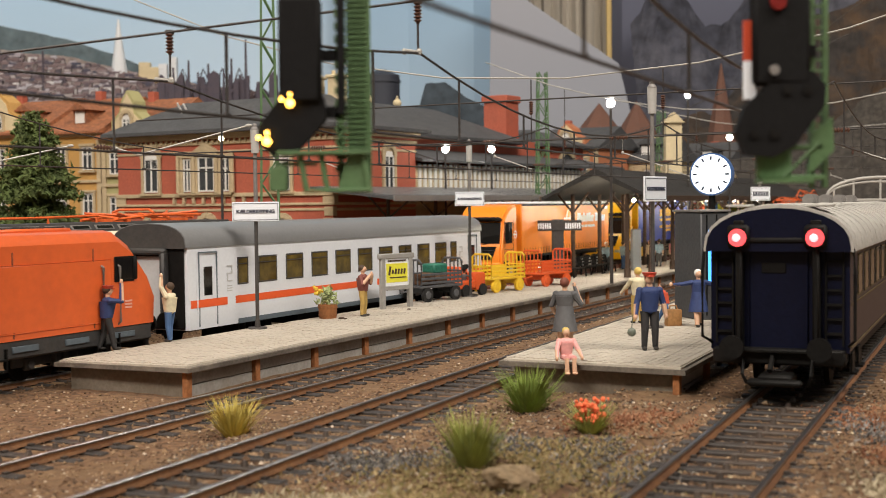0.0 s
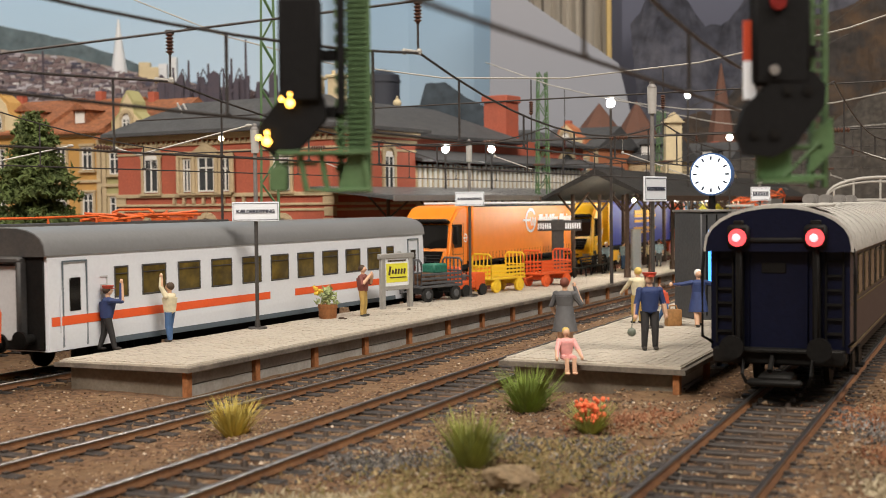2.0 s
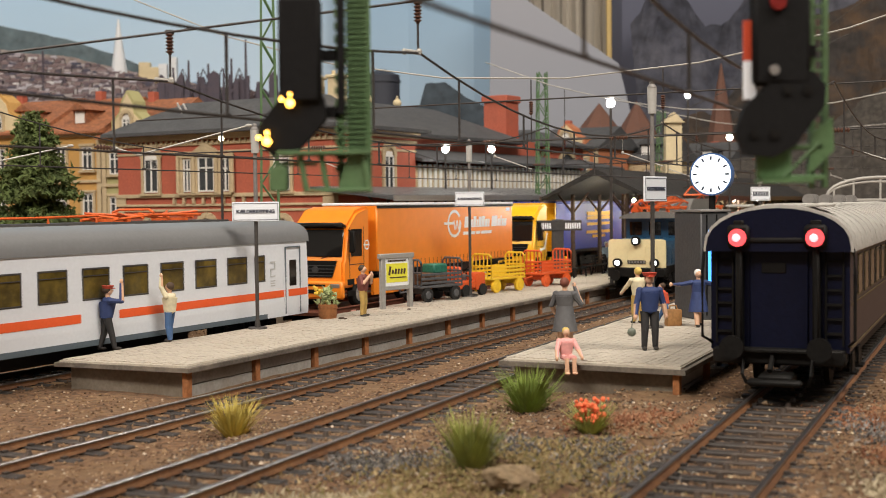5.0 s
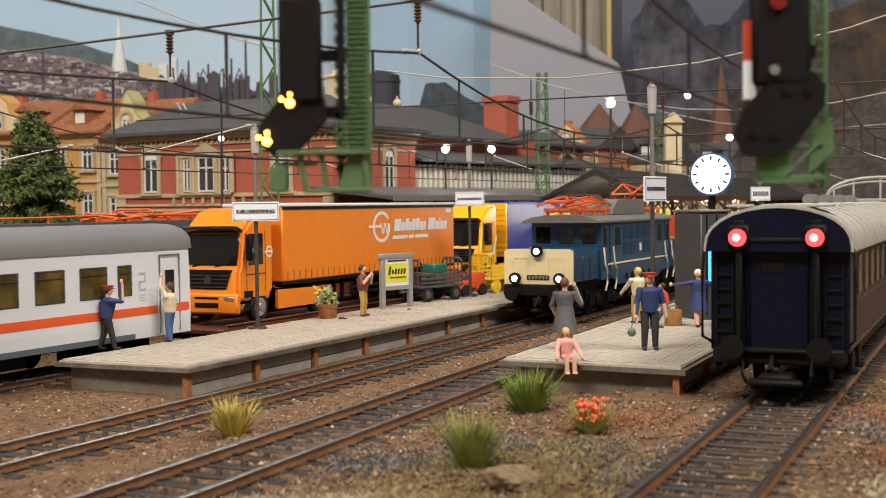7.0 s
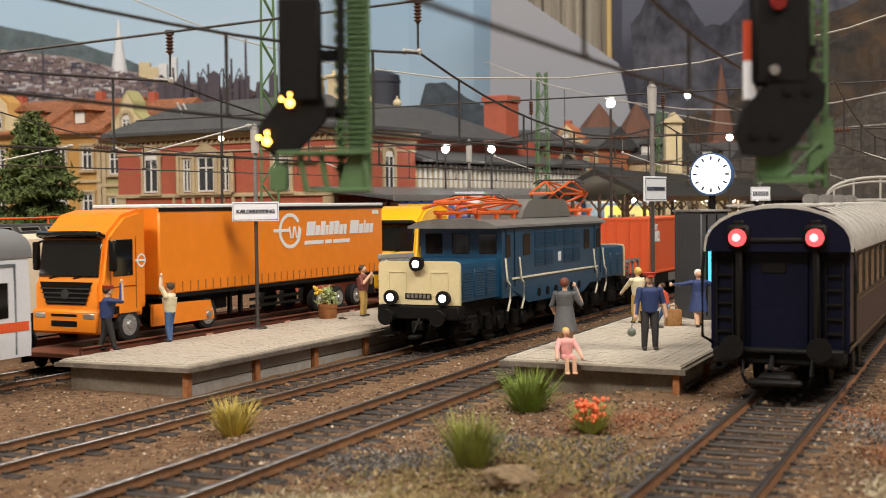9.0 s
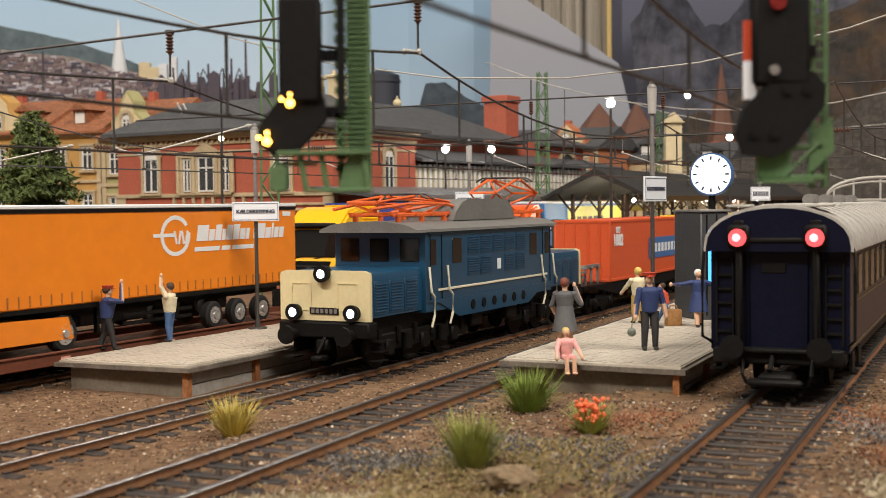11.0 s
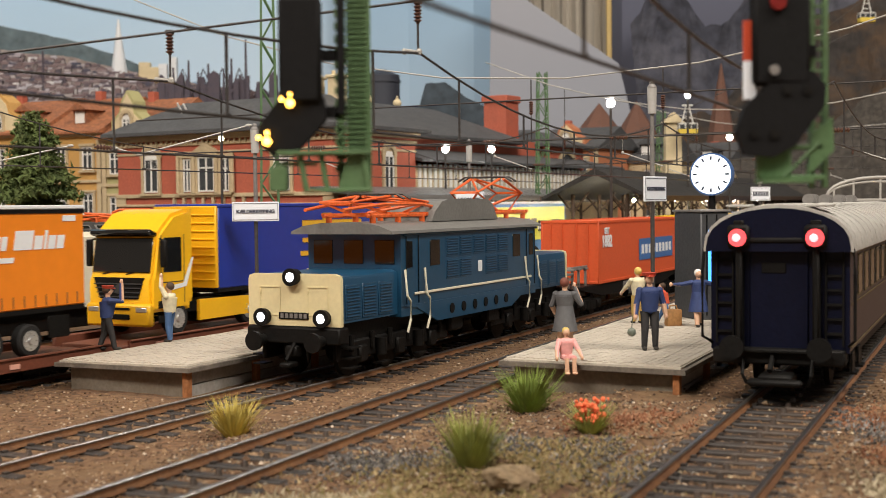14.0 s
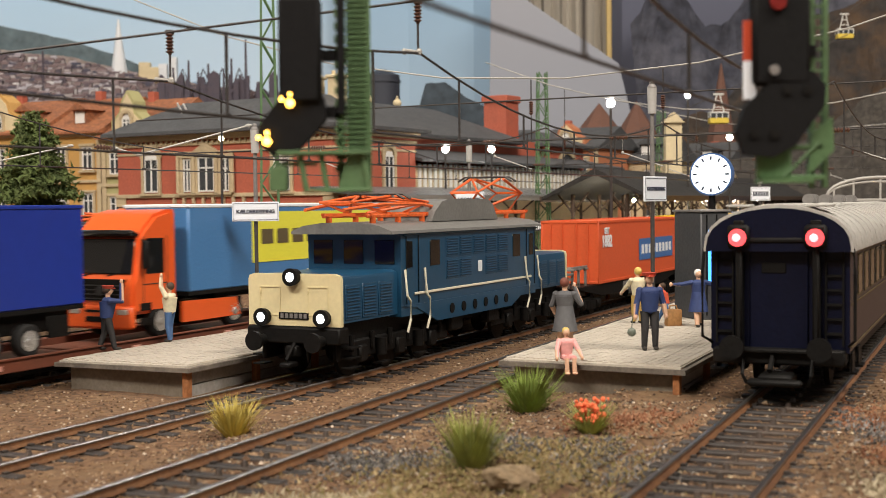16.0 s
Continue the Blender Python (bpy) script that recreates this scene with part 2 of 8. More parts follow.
def ground_sheet():
    xs = np.concatenate([np.linspace(-120, -16, 14), np.arange(-15.6, 16, 0.3), np.linspace(16.5, 120, 14)])
    ys = np.concatenate([np.linspace(-30, 9, 12), np.arange(9.4, 50, 0.3), np.linspace(51, 150, 40)])
    verts = []
    for y in ys:
        for x in xs:
            verts.append((x * K, y * K, ground_height(x, y) * K))
    w = len(xs)
    faces = [(j * w + i, j * w + i + 1, (j + 1) * w + i + 1, (j + 1) * w + i) for j in range(len(ys) - 1) for i in range(w - 1)]
    me = bpy.data.meshes.new("ground")
    me.from_pydata(verts, [], faces)
    me.materials.append(GROUND)
    me.polygons.foreach_set("use_smooth", [True] * len(me.polygons))
    return tagged(new("ground", me), "brown scenic ballast and earth ground of the layout", "ground", kind="structure")


ground_sheet()


# ---- tracks ----
def track(name, angle, off, z, s0, s1, label, half=0.75):
    ob = thing(name, along(angle, 0, off, z), label, "railway track", kind="structure")
    for side in (-half, half):
        head = B()
        box(head, ((s0 + s1) / 2, side, -0.025), (s1 - s0, 0.075, 0.05), 0.012)
        part("rail_head", head, RAIL, ob, "worn shiny steel rail head")
        web = B()
        prism(web, [(side - 0.07, -0.17), (side + 0.07, -0.17), (side + 0.045, -0.13), (side + 0.02, -0.11), (side + 0.02, -0.052), (side - 0.02, -0.052), (side - 0.02, -0.11), (side - 0.045, -0.13)], s0, s1)
        part("rail_web", web, RUST, ob, "rust-brown rail side", smooth=False)
    sl = B()
    box(sl, (0, 0, -0.24), (0.26, 2.5, 0.14), 0.025)
    for y in (-half, half):
        for dy in (-0.13, 0.13):
            box(sl, (0, y + dy, -0.155), (0.13, 0.09, 0.05))
    cyl(sl, (0, 0, -0.17), (0, 0, -0.075), 0.07, 0.045, 8)
    me = mesh_of("sleeper", sl, SLEEPER)
    s, i = s0 + 0.3, 0
    while s < s1 and i < 290:
        o = new("sleeper", me)
        o.parent = ob
        o.location = (s * K, random.uniform(-0.03, 0.03) * K, 0)
        s += 0.72
        i += 1
    return ob


track("track_1", A1, -25.05, -0.02, 14, 125, "worn model railway track behind the platform")
track("track_2", A1, -17.35, 0.0, 8, 125, "worn model railway track beside the platform")
track("track_3", A3, -11.5, 0.3, 8, 110, "worn model railway track between the platforms")
track("track_4", AR, -3.9, 0.4, 8, 70, "worn model railway track under the dark coach", 0.81)
track("track_0", A1, -31.2, 0.0, 25, 125, "model railway track beside the station building")


# ---- platforms ----
PAVESTONE = mat("pale_paving_stone", (0.46, 0.42, 0.355), 0.8, var=0.1, dirt=(0.38, 0.31, 0.23), dirt_amount=0.4)

def platform(name, angle, off, s0, s1, width, top, skew, label, posts, ground):
    """Near edge at y=0, running along x; the end is cut askew."""
    ob = thing(name, along(angle, 0, off, 0), label, "platform", kind="structure")
    e0, e1 = s0, s0 + skew
    bm = B()
    prism(bm, [(e0 + 0.25, 0.22), (s1, 0.22), (s1, width - 0.2), (e1 + 0.2, width - 0.2)], ground, top - 0.17, "z")
    part("platform_wall", bm, CONCRETE, ob, "weathered concrete platform wall", smooth=False)
    bm = B()
    prism(bm, [(e0 - 0.1, -0.12), (s1, -0.12), (s1, width + 0.1), (e1 - 0.1, width + 0.1)], top - 0.17, top - 0.06, "z")
    part("edge_slab", bm, PLATE_EDGE, ob, "worn dark platform edge slab", smooth=False)
    bm = B()
    prism(bm, [(e0, 0.0), (s1, 0.0), (s1, width), (e1, width)], top - 0.06, top - 0.012, "z")
    part("paving_bed", bm, PAVING, ob, smooth=False)
    # the paving: rows of slabs laid aslant
    heap, stones = Heap(), []
    row = 0.17
    for r in range(int(width / row)):
        y = 0.04 + row * r
        x = e0 + (e1 - e0) * (y + 0.2) / width + 0.12 + (r % 2) * 0.13
        while x < min(s1 - 0.4, s0 + 40):
            l = 0.26
            stones.append((x + l / 2, y + row / 2, top - 0.004 + random.uniform(-0.006, 0.006)))
            x += l
    stones.sort()
    one = B()
    box(one, (0, 0, 0), (0.248, 0.158, 0.03))
    me = mesh_of("paving_stone", one, PAVING)
    for p in stones[:280]:
        o = new("paving_stone", me)
        o.parent = ob
        o.location = Vector(p) * K
    for p in stones[280:]:
        heap.box(p, (0.248, 0.158, 0.03))
    heap.part("paving_stones", PAVESTONE, ob, "pale worn paving stones")
    for k in range(posts):
        x = s0 + 0.15 + k * 3.02
        bm = B()
        box(bm, (x, 0.12, (ground + top - 0.17) / 2), (0.22, 0.16, top - 0.17 - ground), 0.02)
        part("edge_post", bm, RUSTPOST, ob, "rust-orange support post")
        bm = B()
        hh = (top - 0.17 - ground) / 2
        for q in (0, 1):
            if q:
                bm = B()
            box(bm, (x + 1.51, 0.19, ground + hh * (q + 0.5)), (2.76, 0.06, hh - 0.035), 0.01)
            part("wall_panel", bm, WALLPANEL, ob, "grey concrete wall panel")
    return ob


platform("platform_1", A1, -19.2, 24.95, 118, 3.95, 0.55, -0.2, "long island platform with pale paving and rusty posts", 24, -0.35)
platform("platform_2", AR, -6.35, 27.1, 90, 4.3, 0.85, 0.3, "island platform with pale paving between the tracks", 18, -0.1)


# ---- rolling stock: x runs back from the front end, -y is the side turned to the platform ----
def wheel_bm(r, y, w=0.12, seg=18):
    bm = B()
    cyl(bm, (0, y - w / 2, 0), (0, y + w / 2, 0), r, seg=seg)
    cyl(bm, (0, y - w, 0), (0, y + w, 0), r * 0.3, seg=8)
    return bm


def bogie(parent, x, wheelbase=2.5, r=0.46, material=None):
    material = material or BLACK
    bm = B()
    for y in (-1.02, 1.02):
        box(bm, (x, y, 0.52), (wheelbase + 1.1, 0.12, 0.28), 0.04)
        for dx in (-wheelbase / 2, wheelbase / 2):
            box(bm, (x + dx, y * 1.06, 0.46), (0.34, 0.16, 0.34), 0.04)
            cyl(bm, (x + dx, y * 1.1, 0.46), (x + dx, y * 1.18, 0.46), 0.12)
        for dx in (-0.35, 0, 0.35):
            cyl(bm, (x + dx, y * 1.05, 0.3), (x + dx, y * 1.05, 0.66), 0.12, seg=8)
    box(bm, (x, 0, 0.6), (1.2, 2.0, 0.3))
    bg = part("bogie", bm, material, parent, "black bogie")
    for dx in (-wheelbase / 2, wheelbase / 2):
        for y in (-0.76, 0.76):
            w = part("wheel", wheel_bm(r, y), BLACK, bg)
            w.location = ((x + dx) * K, 0, r * K)
    return bg


def buffers(parent, x, out, material, z=1.06):
    for y in (-0.88, 0.88):
        bm = B()
        cyl(bm, (x, y, z), (x + out * 0.38, y, z), 0.14, seg=12)
        cyl(bm, (x + out * 0.38, y, z), (x + out * 0.47, y, z), 0.25, seg=18)
        part("buffer", bm, material, parent, "black buffer")


def window_row(parent, xs, y, z, w, h, frame_mat, pane_mat, name="window"):
    for x in xs:
        bm = B()
        for dx in (-w / 2, w / 2):
            box(bm, (x + dx, y, z), (0.05, 0.03, h + 0.05), 0.01)
        for dz in (-h / 2, h / 2):
            box(bm, (x, y, z + dz), (w + 0.05, 0.03, 0.05), 0.01)
        f = part(name, bm, frame_mat, parent)
        bm = B()
        box(bm, (x, y + 0.006, z), (w, 0.016, h), 0.0)
        part("pane", bm, pane_mat, f)


def coach_profile(hw, z0, zg, zt, n=10):
    pts = [(-hw, z0), (-hw, zg)]
    for i in range(1, n):
        a = math.pi * i / n
        pts.append((-hw * math.cos(a) * (0.97 if 1 < i < n - 1 else 1), zg + (zt - zg) * math.sin(a) ** 0.75))
    return pts + [(hw, zg), (hw, z0)]


def intercity_coach(m):
    L = 22.2
    ob = thing("passenger_coach", m, "light grey express passenger coach with a red stripe and grey roof", "train car")
    hw = 1.43
    bm = B()
    prism(bm, [(-hw, 0.72), (-hw - 0.02, 1.2), (-hw, 2.4), (-hw + 0.04, 3.28), (hw - 0.04, 3.28), (hw, 2.4), (hw + 0.02, 1.2), (hw, 0.72)], 0.12, L - 0.12)
    part("body", bm, WHITE, ob, "light grey coach body", smooth=False)
    bm = B()
    n = 12
    prof = [(-hw + 0.0, 3.26)]
    for i in range(n + 1):
        a = math.pi * i / n
        prof.append((-hw * 1.0 * math.copysign(abs(math.cos(a)) ** 0.8, math.cos(a)), 3.34 + 0.68 * math.sin(a) ** 0.8))
    prof.append((hw, 3.26))
    prism(bm, prof, 0.02, L - 0.02)
    part("roof", bm, ROOFGREY, ob, "plain grey curved roof")
    bm = B()
    for yy in (-0.7, -0.25, 0.25, 0.7):
        box(bm, (L / 2, yy * 1.3, 3.96 - abs(yy) * 0.18), (L - 1.0, 0.02, 0.012))
    part("roof_rib", bm, ROOFGREY, ob)
    for x, o in ((0.0, -1), (L, 1)):
        bm = B()
        prism(bm, [(q[0] * 0.985, q[1] - 0.02) for q in prof], x - o * 0.015, x + o * 0.012)
        part("roof_end", bm, DARKGREY, ob, "dark grey roof end")
        bm = B()
        box(bm, (x - o * 0.1, 0, 2.0), (0.06, 2.6, 2.5), 0.02)
        part("end_wall", bm, BLACK, ob, "dark end wall")
        bm = B()
        for y in (-0.62, 0.62):
            box(bm, (x + o * 0.02, y, 2.05), (0.34, 0.18, 2.2), 0.06)
        box(bm, (x + o * 0.02, 0, 3.15), (0.34, 1.4, 0.2), 0.06)
        part("gangway", bm, DARKGREY, ob, "black rubber gangway")
        bm = B()
        box(bm, (x - o * 0.04, 0, 2.0), (0.05, 1.0, 2.0), 0.02)
        # pale door; the shade at the coach end is put into its grey
        part("end_door", bm, PALENOTICE, ob, "pale gangway door with shade painted in as grey")
        buffers(ob, x - o * 0.05, o, BLACK)
    # side turned to the platform
    y = -hw - 0.022
    for x0, x1 in ((0.2, 2.1), (2.56, 10.48), (12.04, 20.6), (20.8, 22.0)):
        bm = B()
        box(bm, ((x0 + x1) / 2, y, 1.51), (x1 - x0, 0.012, 0.24))
        part("stripe", bm, STRIPE, ob, "orange-red side stripe")
    bm = B()
    box(bm, (L / 2, y + 0.02, 0.80), (L - 5.4, 0.03, 0.16))
    part("skirt", bm, SKIRT, ob, "blue-grey lower skirt")
    bm = B()
    box(bm, (L / 2, y + 0.035, 1.12), (L - 0.5, 0.02, 0.03))
    part("side_rib", bm, WHITE, ob)
    window_row(ob, [4.44 + 1.67 * i for i in range(9)], y + 0.012, 2.43, 1.05, 0.84, DARKGREY, AMBERGLASS)
    window_row(ob, [2.99, 19.09], y + 0.012, 2.43, 0.55, 0.84, DARKGREY, AMBERGLASS)
    for x in (1.1, L - 1.1):
        bm = B()
        for dx in (-0.46, 0.46):
            box(bm, (x + dx, y + 0.01, 1.95), (0.04, 0.03, 2.3))
        box(bm, (x, y + 0.01, 3.1), (0.96, 0.03, 0.04))
        door = part("door", bm, SKIRT, ob, "entrance door outline")
        bm = B()
        box(bm, (x, y + 0.008, 2.2), (0.42, 0.03, 0.9), 0.01)
        part("door_window", bm, DARKGLASS, door)
        bm = B()
        tube(bm, [(x - 0.58, y - 0.02, 1.2), (x - 0.58, y - 0.02, 2.2)], 0.02)
        part("handrail", bm, WHITE, ob)
    for x in (2.25, 19.85):
        bm = B()
        box(bm, (x, y + 0.008, 2.62), (0.3, 0.012, 0.04))
        box(bm, (x + 0.12, y + 0.008, 2.5), (0.05, 0.012, 0.2))
        box(bm, (x, y + 0.008, 2.38), (0.3, 0.012, 0.04))
        box(bm, (x - 0.12, y + 0.008, 2.26), (0.05, 0.012, 0.2))
        box(bm, (x, y + 0.008, 2.14), (0.3, 0.012, 0.04))
        for i in range(3):
            box(bm, (x, y + 0.008, 1.98 - i * 0.08), (0.26, 0.012, 0.03))
        part("notice", bm, PALENOTICE, ob, "pale grey class figure and notices")
    for x in [4.44 + 1.67 * i for i in range(9)] + [2.99, 19.09]:
        bm = B()
        box(bm, (x, y - 0.006, 2.66), (1.0 if 3.5 < x < 19 else 0.5, 0.02, 0.025))
        part("window_bar", bm, DARKGREY, ob)
    bm = B()
    box(bm, (L / 2, 0, 0.6), (9, 2.3, 0.5), 0.05)
    part("underframe", bm, BLACK, ob, "black underfloor boxes")
    bogie(ob, 3.4)
    bogie(ob, L - 3.4)
    return ob


def diesel_loco(m):
    """Its rear end is at x = 0; it runs on to -x."""
    L = 19.0
    ob = thing("diesel_locomotive", m, "orange-red diesel locomotive with a dark grey underframe", "locomotive")
    hw = 1.45
    bm = B()
    prof = [(-L, 1.15), (-0.1, 1.15), (-0.05, 1.9), (-0.35, 2.5), (-0.95, 3.5), (-1.6, 3.88), (-L, 3.9)]
    va = []
    for w, lift in ((-hw, -0.32), (-hw + 0.22, -0.06), (-hw + 0.5, 0), (hw - 0.5, 0), (hw - 0.22, -0.06), (hw, -0.32)):
        va.append([bm.verts.new((p[0], w, p[1] + (lift if p[1] > 3.4 else 0))) for p in prof])
    for a, b in zip(va, va[1:]):
        for i in range(len(prof)):
            j = (i + 1) % len(prof)
            bm.faces.new((a[i], a[j], b[j], b[i]))
    bm.faces.new(va[0])
    bm.faces.new(va[-1][::-1])
    bmesh.ops.recalc_face_normals(bm, faces=bm.faces[:])
    part("body", bm, ORANGE, ob, "orange-red rounded body", smooth=True)
    for x in (-4.2, -9.2, -14.2):
        bm = B()
        box(bm, (x, -hw - 0.008, 2.2), (4.6, 0.02, 1.75), 0.03)
        part("side_panel", bm, ORANGE, ob)
        bm = B()
        box(bm, (x, 0, 3.9), (3.0, 1.6, 0.16), 0.05)
        hatch = part("roof_hatch", bm, ORANGE, ob)
        bm = B()
        for i in range(8):
            box(bm, (x - 1.2 + i * 0.34, 0, 3.99), (0.12, 1.3, 0.04))
        part("roof_grille", bm, DARKGREY, hatch)
    bm = B()
    for i in range(3):
        cyl(bm, (-5.0 - i * 0.6, 0.2, 3.9), (-5.0 - i * 0.6, 0.2, 4.2), 0.2)
    part("exhaust", bm, DARKGREY, ob)
    bm = B()
    box(bm, (-1.35, -hw - 0.012, 2.78), (0.85, 0.03, 0.72), 0.012)
    f = part("cab_window", bm, BLACK, ob, "dark cab side window")
    bm = B()
    box(bm, (-1.35, -hw - 0.03, 2.78), (0.72, 0.012, 0.6))
    part("pane", bm, DARKGLASS, f)
    bm = B()
    box(bm, (-0.6, 0, 2.95), (0.05, 2.3, 0.85), 0.02, rot=(0, -31, 0))
    part("windscreen", bm, DARKGLASS, ob, "dark windscreen")
    bm = B()
    for i in range(3):
        box(bm, (-1.2, -hw - 0.01, 1.68 + i * 0.09), (0.3, 0.012, 0.05))
    part("notice", bm, PINKPRINT, ob, "small pale red notice", smooth=False)
    for x in (-1.62, -2.3):
        bm = B()
        tube(bm, [(x, -hw + 0.02, 2.92), (x, -hw - 0.09, 2.86), (x, -hw - 0.09, 1.3), (x, -hw + 0.02, 1.22)], 0.035)
        part("handrail", bm, POLEGREY, ob, "grey steel handrail")
    bm = B()
    box(bm, (-0.93, -hw - 0.05, 2.8), (0.14, 0.1, 0.66), 0.03)
    part("mirror", bm, BLACK, ob, "black cab mirror")
    for x in (-2.62, -5.6, -8.6, -11.6, -14.6):
        bm = B()
        box(bm, (x, -hw - 0.004, 2.3), (0.03, 0.02, 2.2))
        part("panel_joint", bm, DARKGREY, ob)
    for i, x in enumerate((-1.95, -6.2, -11.0)):
        bm = B()
        for zz in (0.42, 0.7):
            box(bm, (x, -1.47, zz), (0.6, 0.12, 0.05), 0.01)
        for dx in (-0.3, 0.3):
            box(bm, (x + dx, -1.47, 0.68), (0.04, 0.1, 0.6))
        part("step", bm, BLACK, ob, "black cab steps")
    bm = B()
    box(bm, (-L / 2, 0, 0.92), (L - 0.3, 2.86, 0.5), 0.05)
    part("underframe", bm, DARKGREY, ob, "dark grey underframe")
    for i in range(9):
        bm = B()
        box(bm, (-1.4 - i * 1.9, -1.45, 0.92), (0.9, 0.05, 0.16), 0.01)
        part("underframe_plate", bm, SKIRT, ob)
    bm = B()
    box(bm, (-0.1, 0, 0.62), (0.25, 2.4, 0.5), 0.05)
    part("pilot", bm, DARKGREY, ob)
    buffers(ob, 0.0, 1, BLACK)
    for y in (-0.95, 0.95):
        bm = B()
        cyl(bm, (-0.1, y, 1.55), (0.02, y, 1.55), 0.14, seg=14)
        part("tail_lamp", bm, DARKGREY, ob)
    bogie(ob, -3.4, 2.7, 0.5, DARKGREY)
    bogie(ob, -15.0, 2.7, 0.5, DARKGREY)
    return ob


def road_wheel(parent, x, y, r=0.5, w=0.32):
    bm = B()
    cyl(bm, (0, -w / 2, 0), (0, w / 2, 0), r, seg=20)
    bmesh.ops.bevel(bm, geom=[e for e in bm.edges if len(e.link_faces) == 2 and e.calc_face_angle() > 1], offset=0.05, segments=1, affect="EDGES")
    ob = part("wheel", bm, TYRE, parent, "black tyre with silver rim")
    ob.location = (x * K, y * K, r * K)
    bm = B()
    s = -1 if y < 0 else 1
    cyl(bm, (0, s * (w / 2 - 0.02), 0), (0, s * (w / 2 + 0.015), 0), r * 0.62, seg=18)
    cyl(bm, (0, s * (w / 2), 0), (0, s * (w / 2 + 0.07), 0), r * 0.3, r * 0.22, seg=12)
    for k in range(8):
        a = k * math.pi / 4
        ball(bm, (math.cos(a) * r * 0.45, s * (w / 2 + 0.02), math.sin(a) * r * 0.45), 0.03, u=6, v=4)
    part("rim", bm, CHROME, ob, "silver rim")


def semi_truck(m, paint, trailer, label, style, tall=3.9, reach=16.5, front=2.6):
    """Cab front at x = 0, wheels on z = 0."""
    ob = thing("articulated_truck", m, label, "truck", "trucks on the carrier train")
    hw = 1.22
    # cab
    bm = B()
    prism(bm, [(0.0, 0.75), (0.0, 1.6), (0.10, 1.75), (0.32, 2.85), (0.55, 3.05), (1.05, 3.42), (1.7, 3.55), (2.05, 3.55), (2.05, 0.95), (1.9, 0.95), (1.9, 0.75)], -hw, hw, "y")
    bmesh.ops.bevel(bm, geom=[e for e in bm.edges if all(abs(abs(v.co.y) - hw) < 1e-4 for v in e.verts) and (e.verts[0].co.y * e.verts[1].co.y) > 0], offset=0.1, segments=2, affect="EDGES")
    cab = part("cab", bm, paint, ob, "painted sleeper cab")
    bm = B()
    box(bm, (0.19, 0, 2.3), (0.05, 2.2, 0.95), 0.02, rot=(0, 11.3, 0))
    part("windscreen", bm, DARKGLASS, cab, "dark windscreen")
    bm = B()
    box(bm, (0.22, 0, 2.9), (0.4, 2.3, 0.16), 0.05, rot=(0, 14, 0))
    part("sun_visor", bm, DARKGLASS, cab, "dark sun visor")
    bm = B()
    for y in (-0.55, 0.35):
        box(bm, (0.10, y, 1.86), (0.02, 0.75, 0.03), rot=(-12, 0, 0))
    part("wiper", bm, BLACK, cab)
    bm = B()
    prism(bm, [(-0.95, 1.7), (0.95, 1.7), (0.72, 1.12), (-0.72, 1.12)], -0.03, 0.03, "x")
    g = part("grille", bm, BLACK, cab, "black radiator grille", smooth=False)
    bm = B()
    for i in range(4):
        box(bm, (-0.04, 0, 1.22 + i * 0.13), (0.03, 1.5 + i * 0.12, 0.035))
    cyl(bm, (-0.03, 0, 1.45), (-0.07, 0, 1.45), 0.14, seg=16)
    part("grille_bar", bm, DARKGREY, g)
    bm = B()
    box(bm, (0.02, 0, 0.68), (0.26, 2.42, 0.62), 0.06)
    bp = part("bumper", bm, paint, cab)
    bm = B()
    box(bm, (-0.11, 0, 0.62), (0.04, 0.95, 0.16), 0.01)
    box(bm, (-0.11, 0, 0.86), (0.04, 0.95, 0.07), 0.01)
    part("air_slot", bm, BLACK, bp)
    for y in (-0.9, 0.9):
        bm = B()
        box(bm, (-0.10, y, 0.84), (0.06, 0.42, 0.17), 0.03)
        part("headlight", bm, CHROME, bp, "clear headlight")
    for y in (-1, 1):
        bm = B()
        box(bm, (1.0, y * (hw + 0.005), 2.3), (0.85, 0.03, 0.95), 0.02)
        part("side_window", bm, DARKGLASS, cab, "dark door window")
        bm = B()
        box(bm, (0.35, y * (hw + 0.2), 2.35), (0.16, 0.22, 0.75), 0.04)
        tube(bm, [(0.42, y * hw, 2.75), (0.38, y * (hw + 0.15), 2.7)], 0.03)
        part("mirror", bm, BLACK, cab, "black door mirror")
        bm = B()
        for dz in (0.55, 0.95):
            box(bm, (0.55, y * (hw + 0.003), dz), (0.5, 0.03, 0.2), 0.01)
        part("step", bm, BLACK, cab)
        bm = B()
        box(bm, (1.0, y * (hw + 0.008), 1.55), (1.1, 0.012, 0.02))
        box(bm, (0.46, y * (hw + 0.008), 1.9), (0.02, 0.012, 1.9))
        box(bm, (1.56, y * (hw + 0.008), 1.9), (0.02, 0.012, 1.9))
        part("door_line", bm, DARKGREY, cab)
        bm = B()
        prism(bm, [(2.3, 0.35), (5.3, 0.35), (5.1, 0.95), (2.3, 1.0)], y * (hw - 0.1), y * (hw + 0.02), "y")
        part("side_skirt", bm, paint, ob)
        if style == "gold":
            bm = B()
            prism(bm, [(0.9, 1.45), (1.5, 1.5), (1.92, 2.2), (2.03, 2.2), (1.65, 1.4), (0.95, 1.32)], y * (hw + 0.01), y * (hw + 0.02), "y")
            part("swoosh", bm, PUREWHITE, cab, "white and blue swoosh")
    # the cab is a tall sleeper type
    lift = Matrix.Translation((0, 0, 0.75 * K)) @ Matrix.Diagonal((1, 1, 1.1, 1)) @ Matrix.Translation((0, 0, -0.75 * K))
